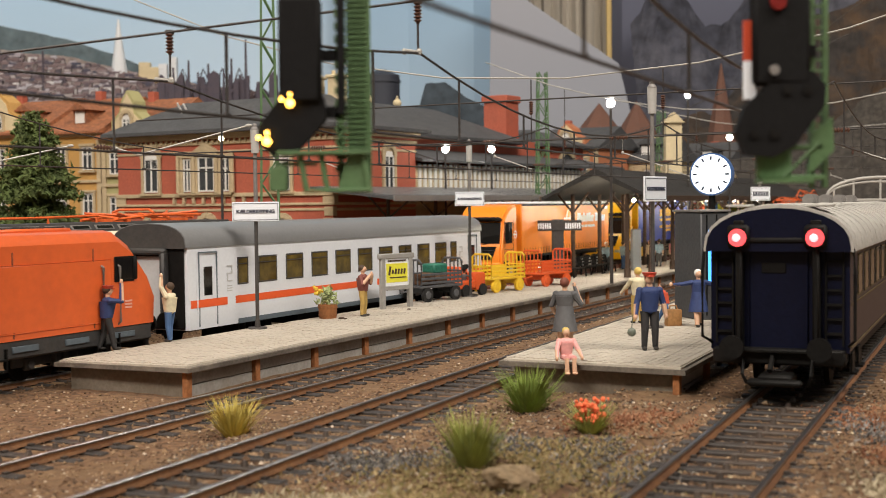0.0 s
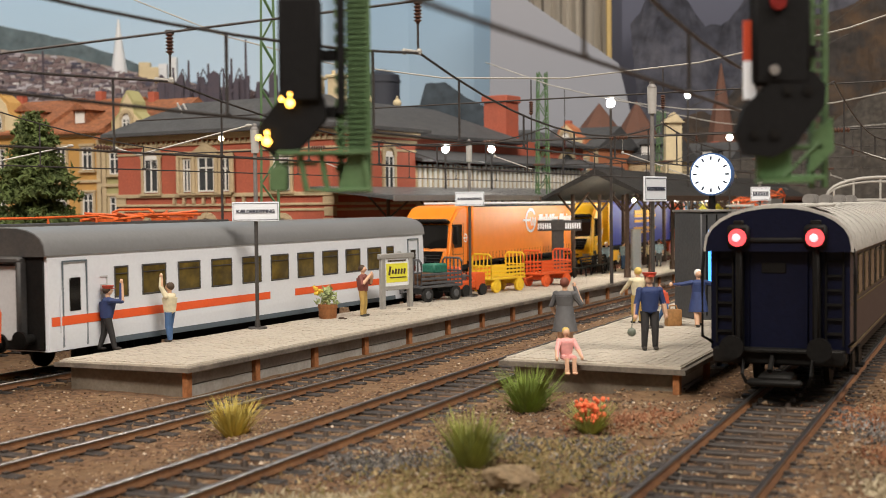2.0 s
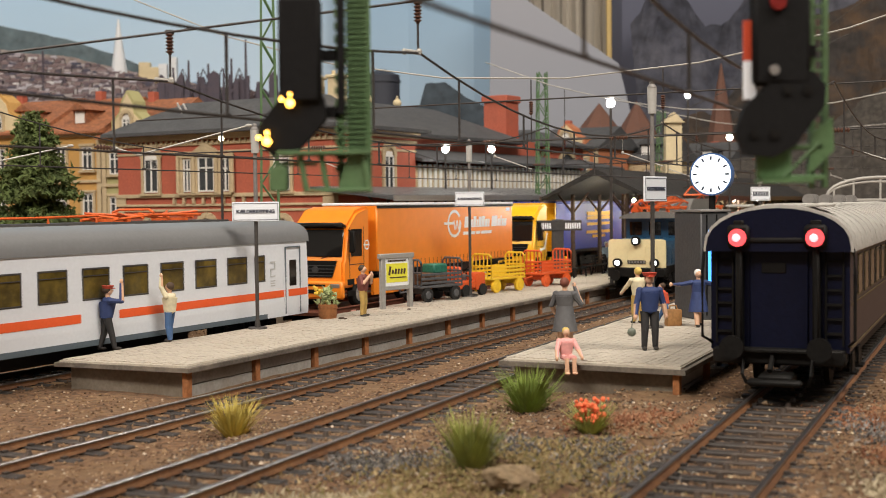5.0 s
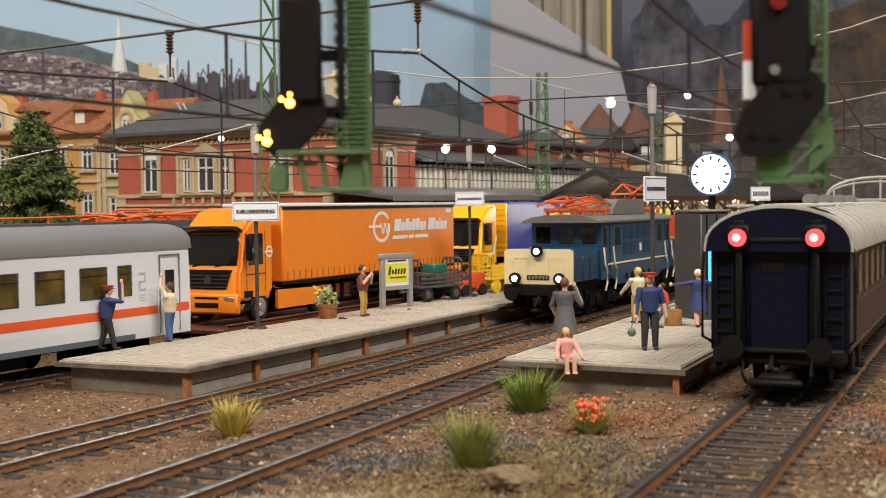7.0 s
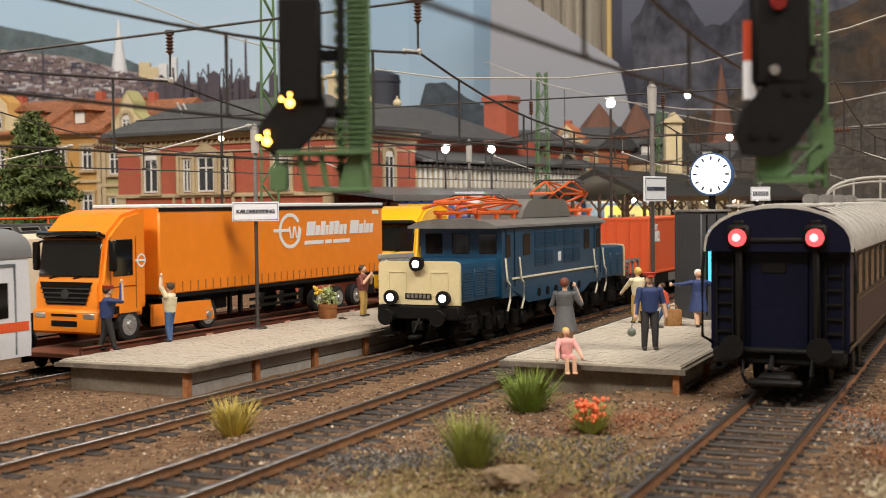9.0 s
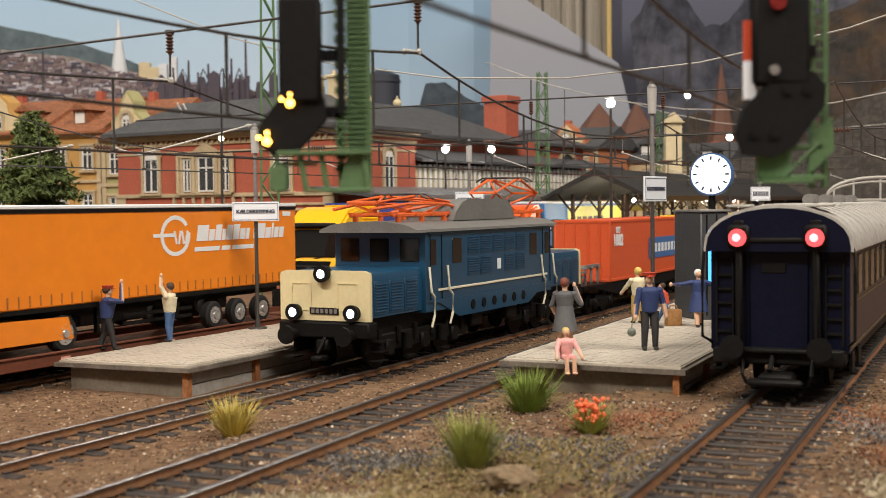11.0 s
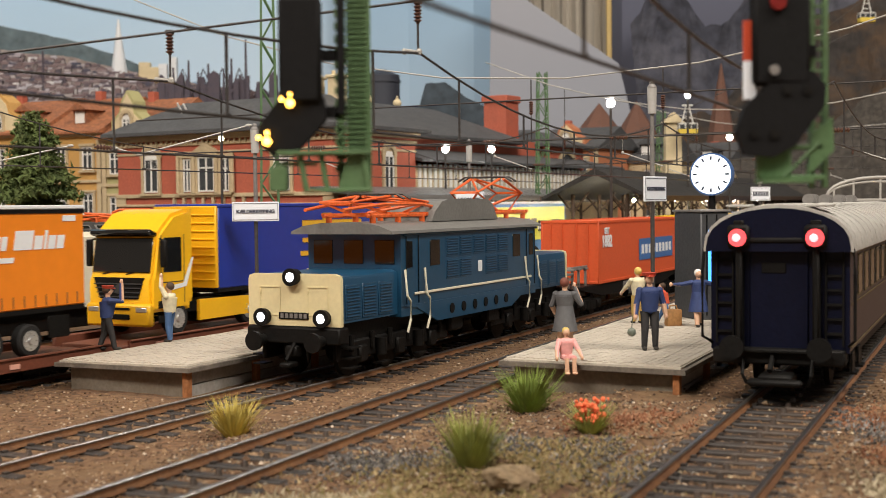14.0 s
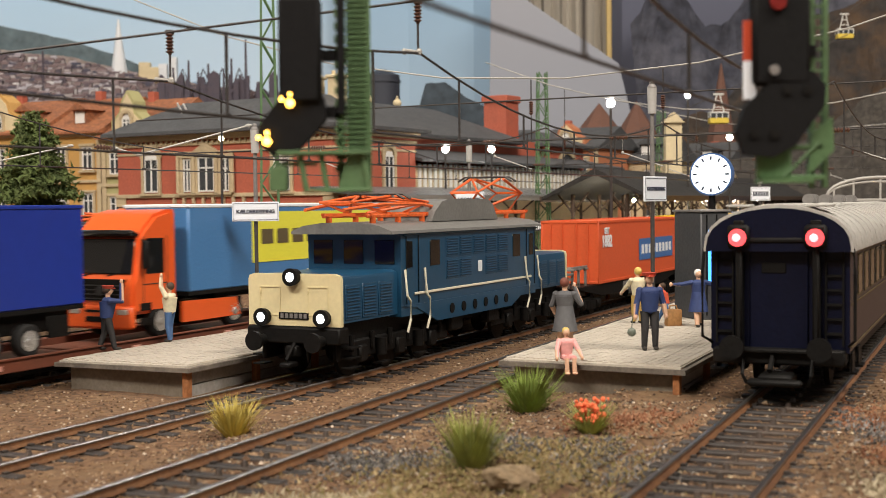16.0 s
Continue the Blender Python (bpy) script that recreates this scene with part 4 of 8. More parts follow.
def sleeping_car(m):
    """Dark end wall at x = 0."""
    L = 23.0
    ob = thing("vintage_coach", m, "dark blue vintage coach with pale grey roof and red lamps", "train car")
    hw = 1.42
    bm = B()
    prism(bm, [(-hw, 0.98), (-hw, 3.12), (hw, 3.12), (hw, 0.98)], 0.35, L)
    body = part("body", bm, NAVY, ob, "dark navy coach body", smooth=False)
    n = 14
    prof = [(-hw - 0.1, 3.05)] + [(-(hw + 0.1) * math.cos(math.pi * i / n), 3.12 + 0.9 * math.sin(math.pi * i / n) ** 0.85) for i in range(n + 1)] + [(hw + 0.1, 3.05)]
    bm = B()
    prism(bm, prof, 0.0, L)
    roof = part("roof", bm, PALE_ROOF, ob, "pale grey vaulted roof")
    prof2 = [(p[0] * 0.965, 3.05 + (p[1] - 3.05) * 0.93) for p in prof]
    bm = B()
    prism(bm, prof2, -0.012, 0.02)
    part("roof_end", bm, NAVY, roof)
    for i in range(20):
        bm = B()
        tube(bm, [(0.6 + i * 1.15, p[0] * 1.003, p[1] + 0.012) for p in prof[1:-1]], 0.014, 4)
        part("roof_seam", bm, PALE_ROOF, roof)
    for x in (5.2, 8.2, 11.2, 14.2):
        bm = B()
        cyl(bm, (x - 0.5, 0, 4.12), (x + 0.5, 0, 4.12), 0.08, seg=12)
        for dx in (-0.5, 0.0, 0.5):
            cyl(bm, (x + dx - 0.06, 0, 4.12), (x + dx + 0.06, 0, 4.12), 0.14, seg=14)
        cyl(bm, (x, 0, 3.95), (x, 0, 4.16), 0.1, seg=10)
        part("roof_vent", bm, POLEGREY, roof, "pale roof ventilator")
    for s in (-0.55, 0.55):
        bm = B()
        box(bm, (0.42, s * 1.5, 4.0), (0.6, 0.5, 0.06), 0.02)
        part("roof_hatch", bm, PALE_ROOF, roof)
    # end wall, gangway and rails
    bm = B()
    box(bm, (0.32, 0, 2.0), (0.06, 2 * hw, 2.1))
    end = part("end_wall", bm, NAVY, ob, "dark end wall")
    bm = B()
    for y in (-0.78, 0.78):
        box(bm, (0.12, y, 2.1), (0.34, 0.14, 2.3), 0.04)
    box(bm, (0.12, 0, 3.28), (0.34, 1.7, 0.14), 0.05)
    box(bm, (0.12, 0, 0.98), (0.34, 1.7, 0.1), 0.03)
    part("gangway", bm, BLACK, ob, "black folded gangway")
    bm = B()
    box(bm, (0.26, 0, 2.05), (0.05, 1.2, 2.1), 0.02)
    d = part("end_door", bm, NAVY, ob, "dark end door")
    bm = B()
    box(bm, (0.225, 0.1, 2.7), (0.02, 0.5, 0.22), 0.01)
    part("emblem", bm, BLACK, d)
    for y in (-1.12, 1.12):
        bm = B()
        for dz in range(7):
            box(bm, (0.24, y, 1.35 + dz * 0.3), (0.05, 0.34, 0.05))
        for dy in (-0.17, 0.17):
            box(bm, (0.24, y + dy, 2.2), (0.05, 0.04, 2.2))
        part("ladder", bm, BLACK, end)
        bm = B()
        tube(bm, [(0.3, y * 1.25, 3.2), (0.05, y * 1.35, 3.1), (0.0, y * 1.38, 2.6), (0.0, y * 1.38, 1.25), (0.3, y * 1.25, 1.1)], 0.035)
        part("grab_rail", bm, BLACK, end, "black curved grab rail")
    for y in (-0.78, 0.78):
        bm = B()
        box(bm, (0.05, y, 3.36), (0.34, 0.46, 0.5), 0.06)
        box(bm, (0.05, y, 3.64), (0.2, 0.22, 0.12), 0.02)
        lamp = part("tail_lamp", bm, BLACK, ob, "black tail lamp box")
        bm = B()
        cyl(bm, (-0.14, y, 3.34), (-0.2, y, 3.34), 0.185, seg=22)
        part("lens", bm, LAMPRED, lamp, "glowing red lens")
        bm = B()
        ball(bm, (-0.2, y + 0.02, 3.34), 0.085, (0.25, 1, 1))
        part("filament", bm, LAMPCORE, lamp, "bright lamp core")
    bm = B()
    box(bm, (0.25, 0, 0.85), (0.3, 2.7, 0.34), 0.04)
    box(bm, (0.0, 0, 0.42), (0.7, 0.7, 0.22), 0.06)
    box(bm, (-0.3, 0, 0.36), (0.3, 1.1, 0.14), 0.05)
    tube(bm, [(0.1, 0.1, 0.9), (-0.3, 0.1, 0.6)], 0.06)
    for y in (-0.7, 0.7):
        tube(bm, [(0.1, y, 0.8), (-0.1, y, 0.5), (0.0, y * 0.9, 0.3)], 0.04)
    part("headstock", bm, BLACK, ob, "black headstock with coupling")
    buffers(ob, 0.15, -1, BLACK)
    for s in (-1, 1):
        y = s * (hw + 0.012)
        for z in (1.06, 1.95, 3.0):
            bm = B()
            box(bm, (L / 2 + 0.2, y, z), (L - 0.5, 0.02, 0.035))
            part("gold_line", bm, GOLDLINE, body, "thin gold line")
        for i in range(14):
            x = 2.2 + i * 1.45
            bm = B()
            for dx in (-0.42, 0.42):
                box(bm, (x + dx, y, 2.5), (0.035, 0.03, 0.85))
            for z in (2.07, 2.92):
                box(bm, (x, y, z), (0.88, 0.03, 0.035))
            f = part("window", bm, GOLDLINE, body, "gold-framed window")
            bm = B()
            box(bm, (x, y, 2.5), (0.8, 0.016, 0.8))
            part("pane", bm, DARKGLASS, f)
    bm = B()
    for y in (-1.3, 1.3):
        box(bm, (L / 2, y, 0.86), (L - 0.8, 0.1, 0.24))
        for x in (0.9, 2.2):
            box(bm, (x, y * 1.05, 0.5), (0.5, 0.3, 0.05))
            box(bm, (x, y * 1.08, 0.7), (0.5, 0.05, 0.45))
    box(bm, (L / 2, 0, 0.75), (L - 6, 1.6, 0.4))
    part("underframe", bm, BLACK, ob, "black underframe with steps")
    bogie(ob, 3.6, 2.6, 0.48)
    bogie(ob, L - 3.6, 2.6, 0.48)
    return ob


# the mixed train on track 1: everything shares one travel along the rails
TRAIN1 = []


def ride(ob, s0, z=-0.02):
    TRAIN1.append((ob, s0, z))
    return ob


I4 = Matrix.Identity(4)
ride(diesel_loco(I4), 28.0)
ride(intercity_coach(I4), 29.5)
ride(semi_truck(I4, TRUCKORANGE, TRUCKORANGE, "bright orange articulated truck with a white ring emblem", "ring"), 54.45, 0.63 - 0.02)
ride(semi_truck(I4, TRUCKYELLOW, TARPBLUE, "yellow articulated truck with a blue trailer and gold lettering", "gold", reach=16.85, front=3.3), 73.8, 0.63 - 0.02)
ride(semi_truck(I4, TRUCKRED, TARPPALEBLUE, "red-orange articulated truck with a blue and yellow trailer", "panel", reach=16.4), 92.7, 0.63 - 0.02)
for k, s in enumerate((53.5, 72.6, 91.3)):
    ride(carrier_wagon(I4, 18.7), s - 0.2)

TRAIN2 = []


def follow(ob, dx, z=0.0):
    TRAIN2.append((ob, dx, z))
    return ob


follow(electric_loco(I4, LOCOBLUE, BEIGE, "ocean blue and beige vintage electric locomotive with red pantographs"), 0.0)
for k in range(3):
    follow(container_wagon(I4), 17.7 + k * 16.8)
c1, b1 = container(I4, 12.2, CONTRED, "red shipping container with white digits and a blue sign")
follow(c1, 20.5, 1.22)
rz = Matrix(((1, 0, 0, 0), (0, 0, -1, 0), (0, 1, 0, 0), (0, 0, 0, 1)))
writing("word", "SEIT", 0.34, PUREWHITE, Matrix.Translation((1.15, -1.215, 2.12)) @ rz, b1, "white word")
writing("number", "1882", 0.66, PUREWHITE, Matrix.Translation((1.15, -1.215, 1.68)) @ rz, b1, "white digits")
bm = B()
box(bm, (8.3, -1.22, 1.2), (5.4, 0.02, 0.95), 0.01)
sg = part("sign_panel", bm, CONTBLUE, b1, "blue lettering panel", smooth=False)
bm = B()
for i in range(9):
    box(bm, (6.1 + i * 0.55, -1.236, 1.2), (0.34, 0.012, 0.4))
part("lettering_bar", bm, PUREWHITE, sg, smooth=False)
c2, _ = container(I4, 12.2, CONTYELLOW, "plain yellow steel shipping container")
follow(c2, 36.6, 1.22)
c3, _ = container(I4, 12.2, CONTBLUE, "plain blue steel shipping container")
follow(c3, 53.4, 1.22)

sleeping_car(along(AR, 26.3, -4.15, 0.4))

# ---- station, town and backdrop ----
BRICK = mat("red_brick", (0.42, 0.105, 0.06), 0.8, var=0.12, scale=700, bump=0.3, dirt=(0.30, 0.09, 0.06), dirt_amount=0.5)
SANDSTONE = mat("sandstone_trim", (0.50, 0.40, 0.25), 0.8, var=0.12, dirt=(0.32, 0.25, 0.16), dirt_amount=0.5)
SLATE = mat("grey_slate", (0.06, 0.062, 0.066), 0.7, var=0.2, scale=500, bump=0.5, dirt=(0.13, 0.13, 0.13))
TILE = mat("orange_roof_tile", (0.30, 0.115, 0.05), 0.8, var=0.4, scale=350, bump=0.6, dirt=(0.17, 0.075, 0.045), dirt_amount=0.7, dirt_scale=120)
OCHRE = mat("ochre_plaster", (0.52, 0.30, 0.09), 0.85, var=0.08, dirt=(0.4, 0.24, 0.09))
SAGE = mat("sage_plaster", (0.38, 0.36, 0.17), 0.85, var=0.08, dirt=(0.3, 0.28, 0.14))
TERRA = mat("terracotta_plaster", (0.45, 0.17, 0.08), 0.85, var=0.1)
CREAM = mat("cream_plaster", (0.62, 0.52, 0.33), 0.85, var=0.08, dirt=(0.45, 0.37, 0.23))
FRAMEWHITE = mat("white_window_frame", (0.74, 0.73, 0.7), 0.6, var=0.03, bump=0)
TIMBER = mat("dark_brown_timber", (0.06, 0.036, 0.022), 0.7, var=0.25)
TOWNPANE = mat("town_pane", (0.05, 0.055, 0.06), 0.12, var=0.2, bump=0)


def house_window(parent, m, w, h, trim=SANDSTONE, arch=False, pediment=False):
    """A window in the plane x = 0, looking to -x; m places it in the house."""
    bm = B()
    for s in (-1, 1):
        box(bm, (-0.06, s * (w / 2 + 0.1), 0), (0.14, 0.2, h + 0.1), 0.01)
    box(bm, (-0.1, 0, -h / 2 - 0.12), (0.26, w + 0.6, 0.14), 0.02)
    if arch:
        for i in range(9):
            a = math.pi * (i + 0.5) / 9
            box(bm, (-0.06, math.cos(a) * (w / 2 + 0.1), h / 2 + math.sin(a) * (w / 2 + 0.1)), (0.14, 0.24, 0.3), rot=(math.degrees(a) - 90, 0, 0))
    else:
        box(bm, (-0.08, 0, h / 2 + 0.13), (0.2, w + 0.5, 0.2), 0.02)
        if pediment:
            prism(bm, [(-w / 2 - 0.4, h / 2 + 0.25), (w / 2 + 0.4, h / 2 + 0.25), (0, h / 2 + 0.8)], -0.2, 0.0)
    bm.transform(m)
    win = part("window", bm, trim, parent, "window with stone surround", smooth=False)
    bm = B()
    for y in (-w / 2 + 0.05, 0, w / 2 - 0.05):
        box(bm, (-0.03, y, 0), (0.08, 0.1, h))
    for z in (-h / 2 + 0.05, h * 0.18, h / 2 - 0.05):
        box(bm, (-0.03, 0, z), (0.08, w, 0.09))
    if arch:
        cyl(bm, (-0.02, 0, h / 2), (0.0, 0, h / 2), w / 2, seg=16)
    bm.transform(m)
    part("window_frame", bm, FRAMEWHITE, win, "white window frame", smooth=False)
    bm = B()
    box(bm, (-0.005, 0, 0), (0.03, w - 0.02, h - 0.02))
    bm.transform(m)
    part("pane", bm, TOWNPANE, win, smooth=False)
    return win


def hip_roof(bm, x0, x1, y0, y1, z0, h, over=0.5, flat=0.0):
    x0, x1, y0, y1 = x0 - over, x1 + over, y0 - over, y1 + over
    r = min(x1 - x0, y1 - y0) / 2 * (1 - flat)
    low = [bm.verts.new(p) for p in ((x0, y0, z0), (x1, y0, z0), (x1, y1, z0), (x0, y1, z0))]
    eave = [bm.verts.new((v.co.x, v.co.y, z0 - 0.2)) for v in low]
    top = [bm.verts.new(p) for p in ((x0 + r, y0 + r, z0 + h), (x1 - r, y0 + r, z0 + h), (x1 - r, y1 - r, z0 + h), (x0 + r, y1 - r, z0 + h))]
    for i in range(4):
        j = (i + 1) % 4
        bm.faces.new((low[i], low[j], top[j], top[i]))
        bm.faces.new((eave[i], eave[j], low[j], low[i]))
    bm.faces.new(top)
    bm.faces.new(eave[::-1])
    bmesh.ops.recalc_face_normals(bm, faces=bm.faces[:])


CANOPYPANE = mat("dull_canopy_pane", (0.13, 0.135, 0.14), 0.35, var=0.2)


def station():
    ob = thing("station_building", at(-5.8, 66, 0, 58), "red brick station building with sandstone trim and slate roofs", "building")
    bm = B()
    box(bm, (4, 8, 4.3), (8, 16, 9.0))
    wall = part("wall", bm, BRICK, ob, "red brick pavilion wall", smooth=False)
    bm = B()
    for z, h, o in ((8.55, 0.45, 0.25), (8.1, 0.2, 0.1), (7.6, 0.14, 0.06), (5.15, 0.22, 0.14), (4.6, 0.14, 0.1), (4.3, 0.14, 0.06)):
        box(bm, (4, 8, z), (8 + 2 * o, 16 + 2 * o, h), 0.02)
    for i in range(40):
        box(bm, (-0.12, 0.3 + i * 0.4, 8.2), (0.12, 0.12, 0.2))
    for i in range(8):
        box(bm, (-0.1, 6.1 + i * 0.75, 4.85), (0.15, 0.18, 0.35))
    for y in (0.25, 15.75):
        for k in range(8):
            box(bm, (0.1, y, 0.6 + k * 0.6), (0.36, 0.8 if k % 2 else 0.6, 0.5), 0.02)
    part("stone_band", bm, SANDSTONE, ob, "sandstone cornices and bands", smooth=False)
    for y, w, p in ((13.2, 1.15, False), (8.9, 1.25, True), (3.4, 1.15, False)):
        house_window(ob, M((-0.02, y, 6.35)), w, 2.0, arch=not p, pediment=p)
        house_window(ob, M((-0.02, y, 2.2)), w, 2.2, arch=True)
    for y in (7.45, 10.35):
        house_window(ob, M((-0.02, y, 6.3)), 0.6, 1.9)
    for y in (6.85, 8.05, 9.75, 10.95):
        bm = B()
        cyl(bm, (-0.2, y, 5.3), (-0.2, y, 7.5), 0.13, 0.11)
        part("half_column", bm, SANDSTONE, ob)
    for x in (2.0, 5.2):
        house_window(ob, M((x, -0.02, 6.35), (0, 0, 90)), 0.95, 1.9, arch=True)
    bm = B()
    hip_roof(bm, 0, 8, 0, 16, 8.85, 1.9, 0.7, 0.25)
    roof = part("roof", bm, SLATE, ob, "grey slate hipped roof", smooth=False)
    for y in (4.2, 2.6):
        bm = B()
        box(bm, (4, y, 10.9), (0.7, 0.9, 1.7), 0.04)
        box(bm, (4, y, 11.8), (0.9, 1.1, 0.18), 0.04)
        for dy in (-0.25, 0.25):
            cyl(bm, (4, y + dy, 11.85), (4, y + dy, 12.15), 0.14, 0.11, 8)
        part("chimney", bm, CREAM, roof, "cream chimney")
    bm = B()
    for dx in (-0.25, 0.25):
        tube(bm, [(2.0 + dx, 12.2, 9.75), (1.4 + dx, 12.2, 10.6)], 0.06)
    part("roof_hatch", bm, FRAMEWHITE, roof)
    # main hall
    bm = B()
    box(bm, (23, 9, 4.5), (30, 10, 9.2))
    box(bm, (29, 6, 6.2), (1.9, 1.9, 12.4))
    box(bm, (29, 6, 12.3), (2.2, 2.2, 0.5), 0.05)
    box(bm, (34.5, 4.3, 5.2), (6, 2, 7.4))
    part("hall_wall", bm, BRICK, ob, "red brick hall with square tower", smooth=False)
    bm = B()
    hip_roof(bm, 9, 27, 3.8, 14, 9.0, 2.3, 0.7, 0.15)
    hip_roof(bm, 31, 38, 3.2, 14, 9.0, 1.3, 0.5, 0.1)
    part("hall_roof", bm, SLATE, ob, "slate hall roof", smooth=False)
    bm = B()
    for x in (16.0, 19.5):
        cyl(bm, (x, 9, 11), (x, 9, 12.1), 0.2, 0.06, 8)
        ball(bm, (x, 9, 11.6), 0.3)
    part("roof_finial", bm, CREAM, ob, "cream roof finial")
    bm = B()
    for i in range(14):
        a = math.pi * (i + 0.5) / 14
        box(bm, (34.5 + math.cos(a) * 1.5, 3.25, 7.0 + math.sin(a) * 1.5), (0.36, 0.2, 0.4), rot=(0, 90 - math.degrees(a), 0))
    part("arch", bm, SANDSTONE, ob, "sandstone arch", smooth=False)
    bm = B()
    cyl(bm, (34.5, 3.28, 7.0), (34.5, 3.34, 7.0), 1.35, seg=24)
    part("arch_window", bm, TOWNPANE, ob)
    # gallery over the canopy
    bm = B()
    box(bm, (22.5, 1.9, 3.4), (29, 3.6, 6.8))
    part("gallery", bm, SANDSTONE, ob, "pale stone gallery front", smooth=False)
    for i in range(48):
        bm = B()
        box(bm, (8.5 + i * 0.58, 0.04, 6.15), (0.26, 0.12, 1.5), 0.02)
        part("gallery_post", bm, FRAMEWHITE, ob, "", smooth=False)
    bm = B()
    prism(bm, [(-0.5, 7.0), (4.2, 7.9), (4.2, 8.1), (-0.5, 7.18)], 8, 37)
    part("gallery_roof", bm, SLATE, ob, "dark gallery roof", smooth=False)
    # platform canopy
    bm = B()
    prism(bm, [(-5.2, 4.75), (0, 5.35), (0, 5.5), (-5.2, 4.9)], -2, 40)
    can = part("canopy", bm, SLATE, ob, "dark station canopy", smooth=False)
    bm = B()
    box(bm, (19, -5.25, 4.82), (42, 0.1, 0.3), 0.02)
    part("canopy_edge", bm, POLEGREY, can, "pale canopy edge", smooth=False)
    for i in range(44):
        bm = B()
        box(bm, (-1.4 + i * 0.95, -2.6, 5.23), (0.8, 4.4, 0.06), 0.0, rot=(6.6, 0, 0))
        part("canopy_pane", bm, CANOPYPANE, can, "", smooth=False)
    for i in range(9):
        bm = B()
        cyl(bm, (0.5 + i * 4.6, -3.2, -0.25), (0.5 + i * 4.6, -3.2, 4.8), 0.1)
        tube(bm, [(0.5 + i * 4.6, -4.6, 4.8), (0.5 + i * 4.6, -3.2, 3.8), (0.5 + i * 4.6, -1.8, 5.1)], 0.06)
        part("canopy_post", bm, TIMBER, can)
    return ob


station()


def townhouse(x, y, turn, w, d, h, rh, wall, roof, label, cols=2, floors=3, gable=False, dormer=0):
    """Front in the plane x = 0, looking to -x."""
    ob = thing("townhouse", at(x, y, -0.2, turn), label, "house", "old town houses")
    bm = B()
    box(bm, (d / 2, 0, h / 2), (d, w, h))
    if gable:
        prism(bm, [(-w * 0.3, h), (w * 0.3, h), (w * 0.3, h + rh * 0.4), (w * 0.15, h + rh * 0.6), (w * 0.12, h + rh * 0.85), (0, h + rh * 1.1), (-w * 0.12, h + rh * 0.85), (-w * 0.15, h + rh * 0.6), (-w * 0.3, h + rh * 0.4)], -0.05, 1.2)
    part("wall", bm, wall, ob, "", smooth=False)
    if gable:
        bm = B()
        prism(bm, [(-w * 0.26, h + 0.1), (w * 0.26, h + 0.1), (w * 0.26, h + rh * 0.36), (w * 0.12, h + rh * 0.56), (w * 0.09, h + rh * 0.8), (0, h + rh * 1.02), (-w * 0.09, h + rh * 0.8), (-w * 0.12, h + rh * 0.56), (-w * 0.26, h + rh * 0.36)], -0.1, -0.05)
        part("gable_front", bm, CREAM, ob, "cream gable front", smooth=False)
    bm = B()
    prism(bm, [(-0.5, h - 0.05), (-0.5, h + 0.1), (d / 2, h + rh), (d + 0.5, h + 0.1), (d + 0.5, h - 0.05)], -w / 2 - 0.3, w / 2 + 0.3, "y")
    rf = part("roof", bm, roof, ob, "pitched roof", smooth=False)
    bm = B()
    for f in range(floors):
        box(bm, (-0.06, 0, h * (f + 1) / floors - 0.15), (0.2, w + 0.1, 0.22), 0.02)
    for s in (-1, 1):
        box(bm, (-0.04, s * (w / 2 - 0.2), h / 2), (0.12, 0.4, h))
    part("stone_band", bm, SANDSTONE if wall is not SANDSTONE else CREAM, ob, "", smooth=False)
    for f in range(floors):
        for c in range(cols):
            yy = (c + 0.5) * w / cols - w / 2
            house_window(ob, M((-0.02, yy, h * (f + 0.45) / floors)), min(1.0, w / cols * 0.45), h / floors * 0.5, arch=(f == 0))
    if gable:
        house_window(ob, M((-0.12, 0, h + rh * 0.3)), 0.8, 0.9, arch=True)
    for k in range(dormer):
        yy = (k + 0.5) * w / dormer - w / 2
        bm = B()
        box(bm, (d * 0.2, yy, h + rh * 0.42), (d * 0.26, 1.3, 1.2))
        prism(bm, [(yy - 0.9, h + rh * 0.42 + 0.55), (yy + 0.9, h + rh * 0.42 + 0.55), (yy, h + rh * 0.42 + 1.1)], d * 0.03, d * 0.4)
        dm = part("dormer", bm, roof, rf, "", smooth=False)
        bm = B()
        box(bm, (d * 0.07 - 0.02, yy, h + rh * 0.42), (0.06, 0.9, 0.85))
        part("dormer_window", bm, FRAMEWHITE, dm, "", smooth=False)
    bm = B()
    box(bm, (d * 0.5, w * 0.3, h + rh * 0.9), (0.6, 0.6, 1.8), 0.03)
    part("chimney", bm, BRICK, rf, "", smooth=False)
    return ob


townhouse(-33.6, 95, 62, 8, 9, 10.3, 2.9, OCHRE, TILE, "ochre townhouse with orange tiled roof and gable", 3, 3, True, 2)
townhouse(-27.1, 92, 62, 5.2, 9, 10.2, 2.9, OCHRE, TILE, "narrow ochre townhouse with stone trim", 2, 3, False, 1)
townhouse(-22.5, 89.5, 62, 5.0, 9, 9.7, 3.1, SAGE, TILE, "sage green townhouse with cream gable", 2, 3, True, 0)
townhouse(-19.5, 104, 62, 8, 9, 9.2, 2.8, CREAM, SLATE, "cream townhouse with grey slate roof", 3, 3, False, 2)
townhouse(-30.0, 112, 60, 12, 9, 9.6, 2.8, CREAM, TILE, "cream row house with orange tiled roof", 4, 3, False, 3)
townhouse(-44.0, 108, 60, 12, 9, 9.4, 2.8, TERRA, TILE, "terracotta row house with tiled roof", 4, 3, False, 3)
townhouse(10.8, 108, 58, 6, 8, 9.4, 2.0, TERRA, SLATE, "orange townhouse with white curved gable", 2, 3, True, 0)
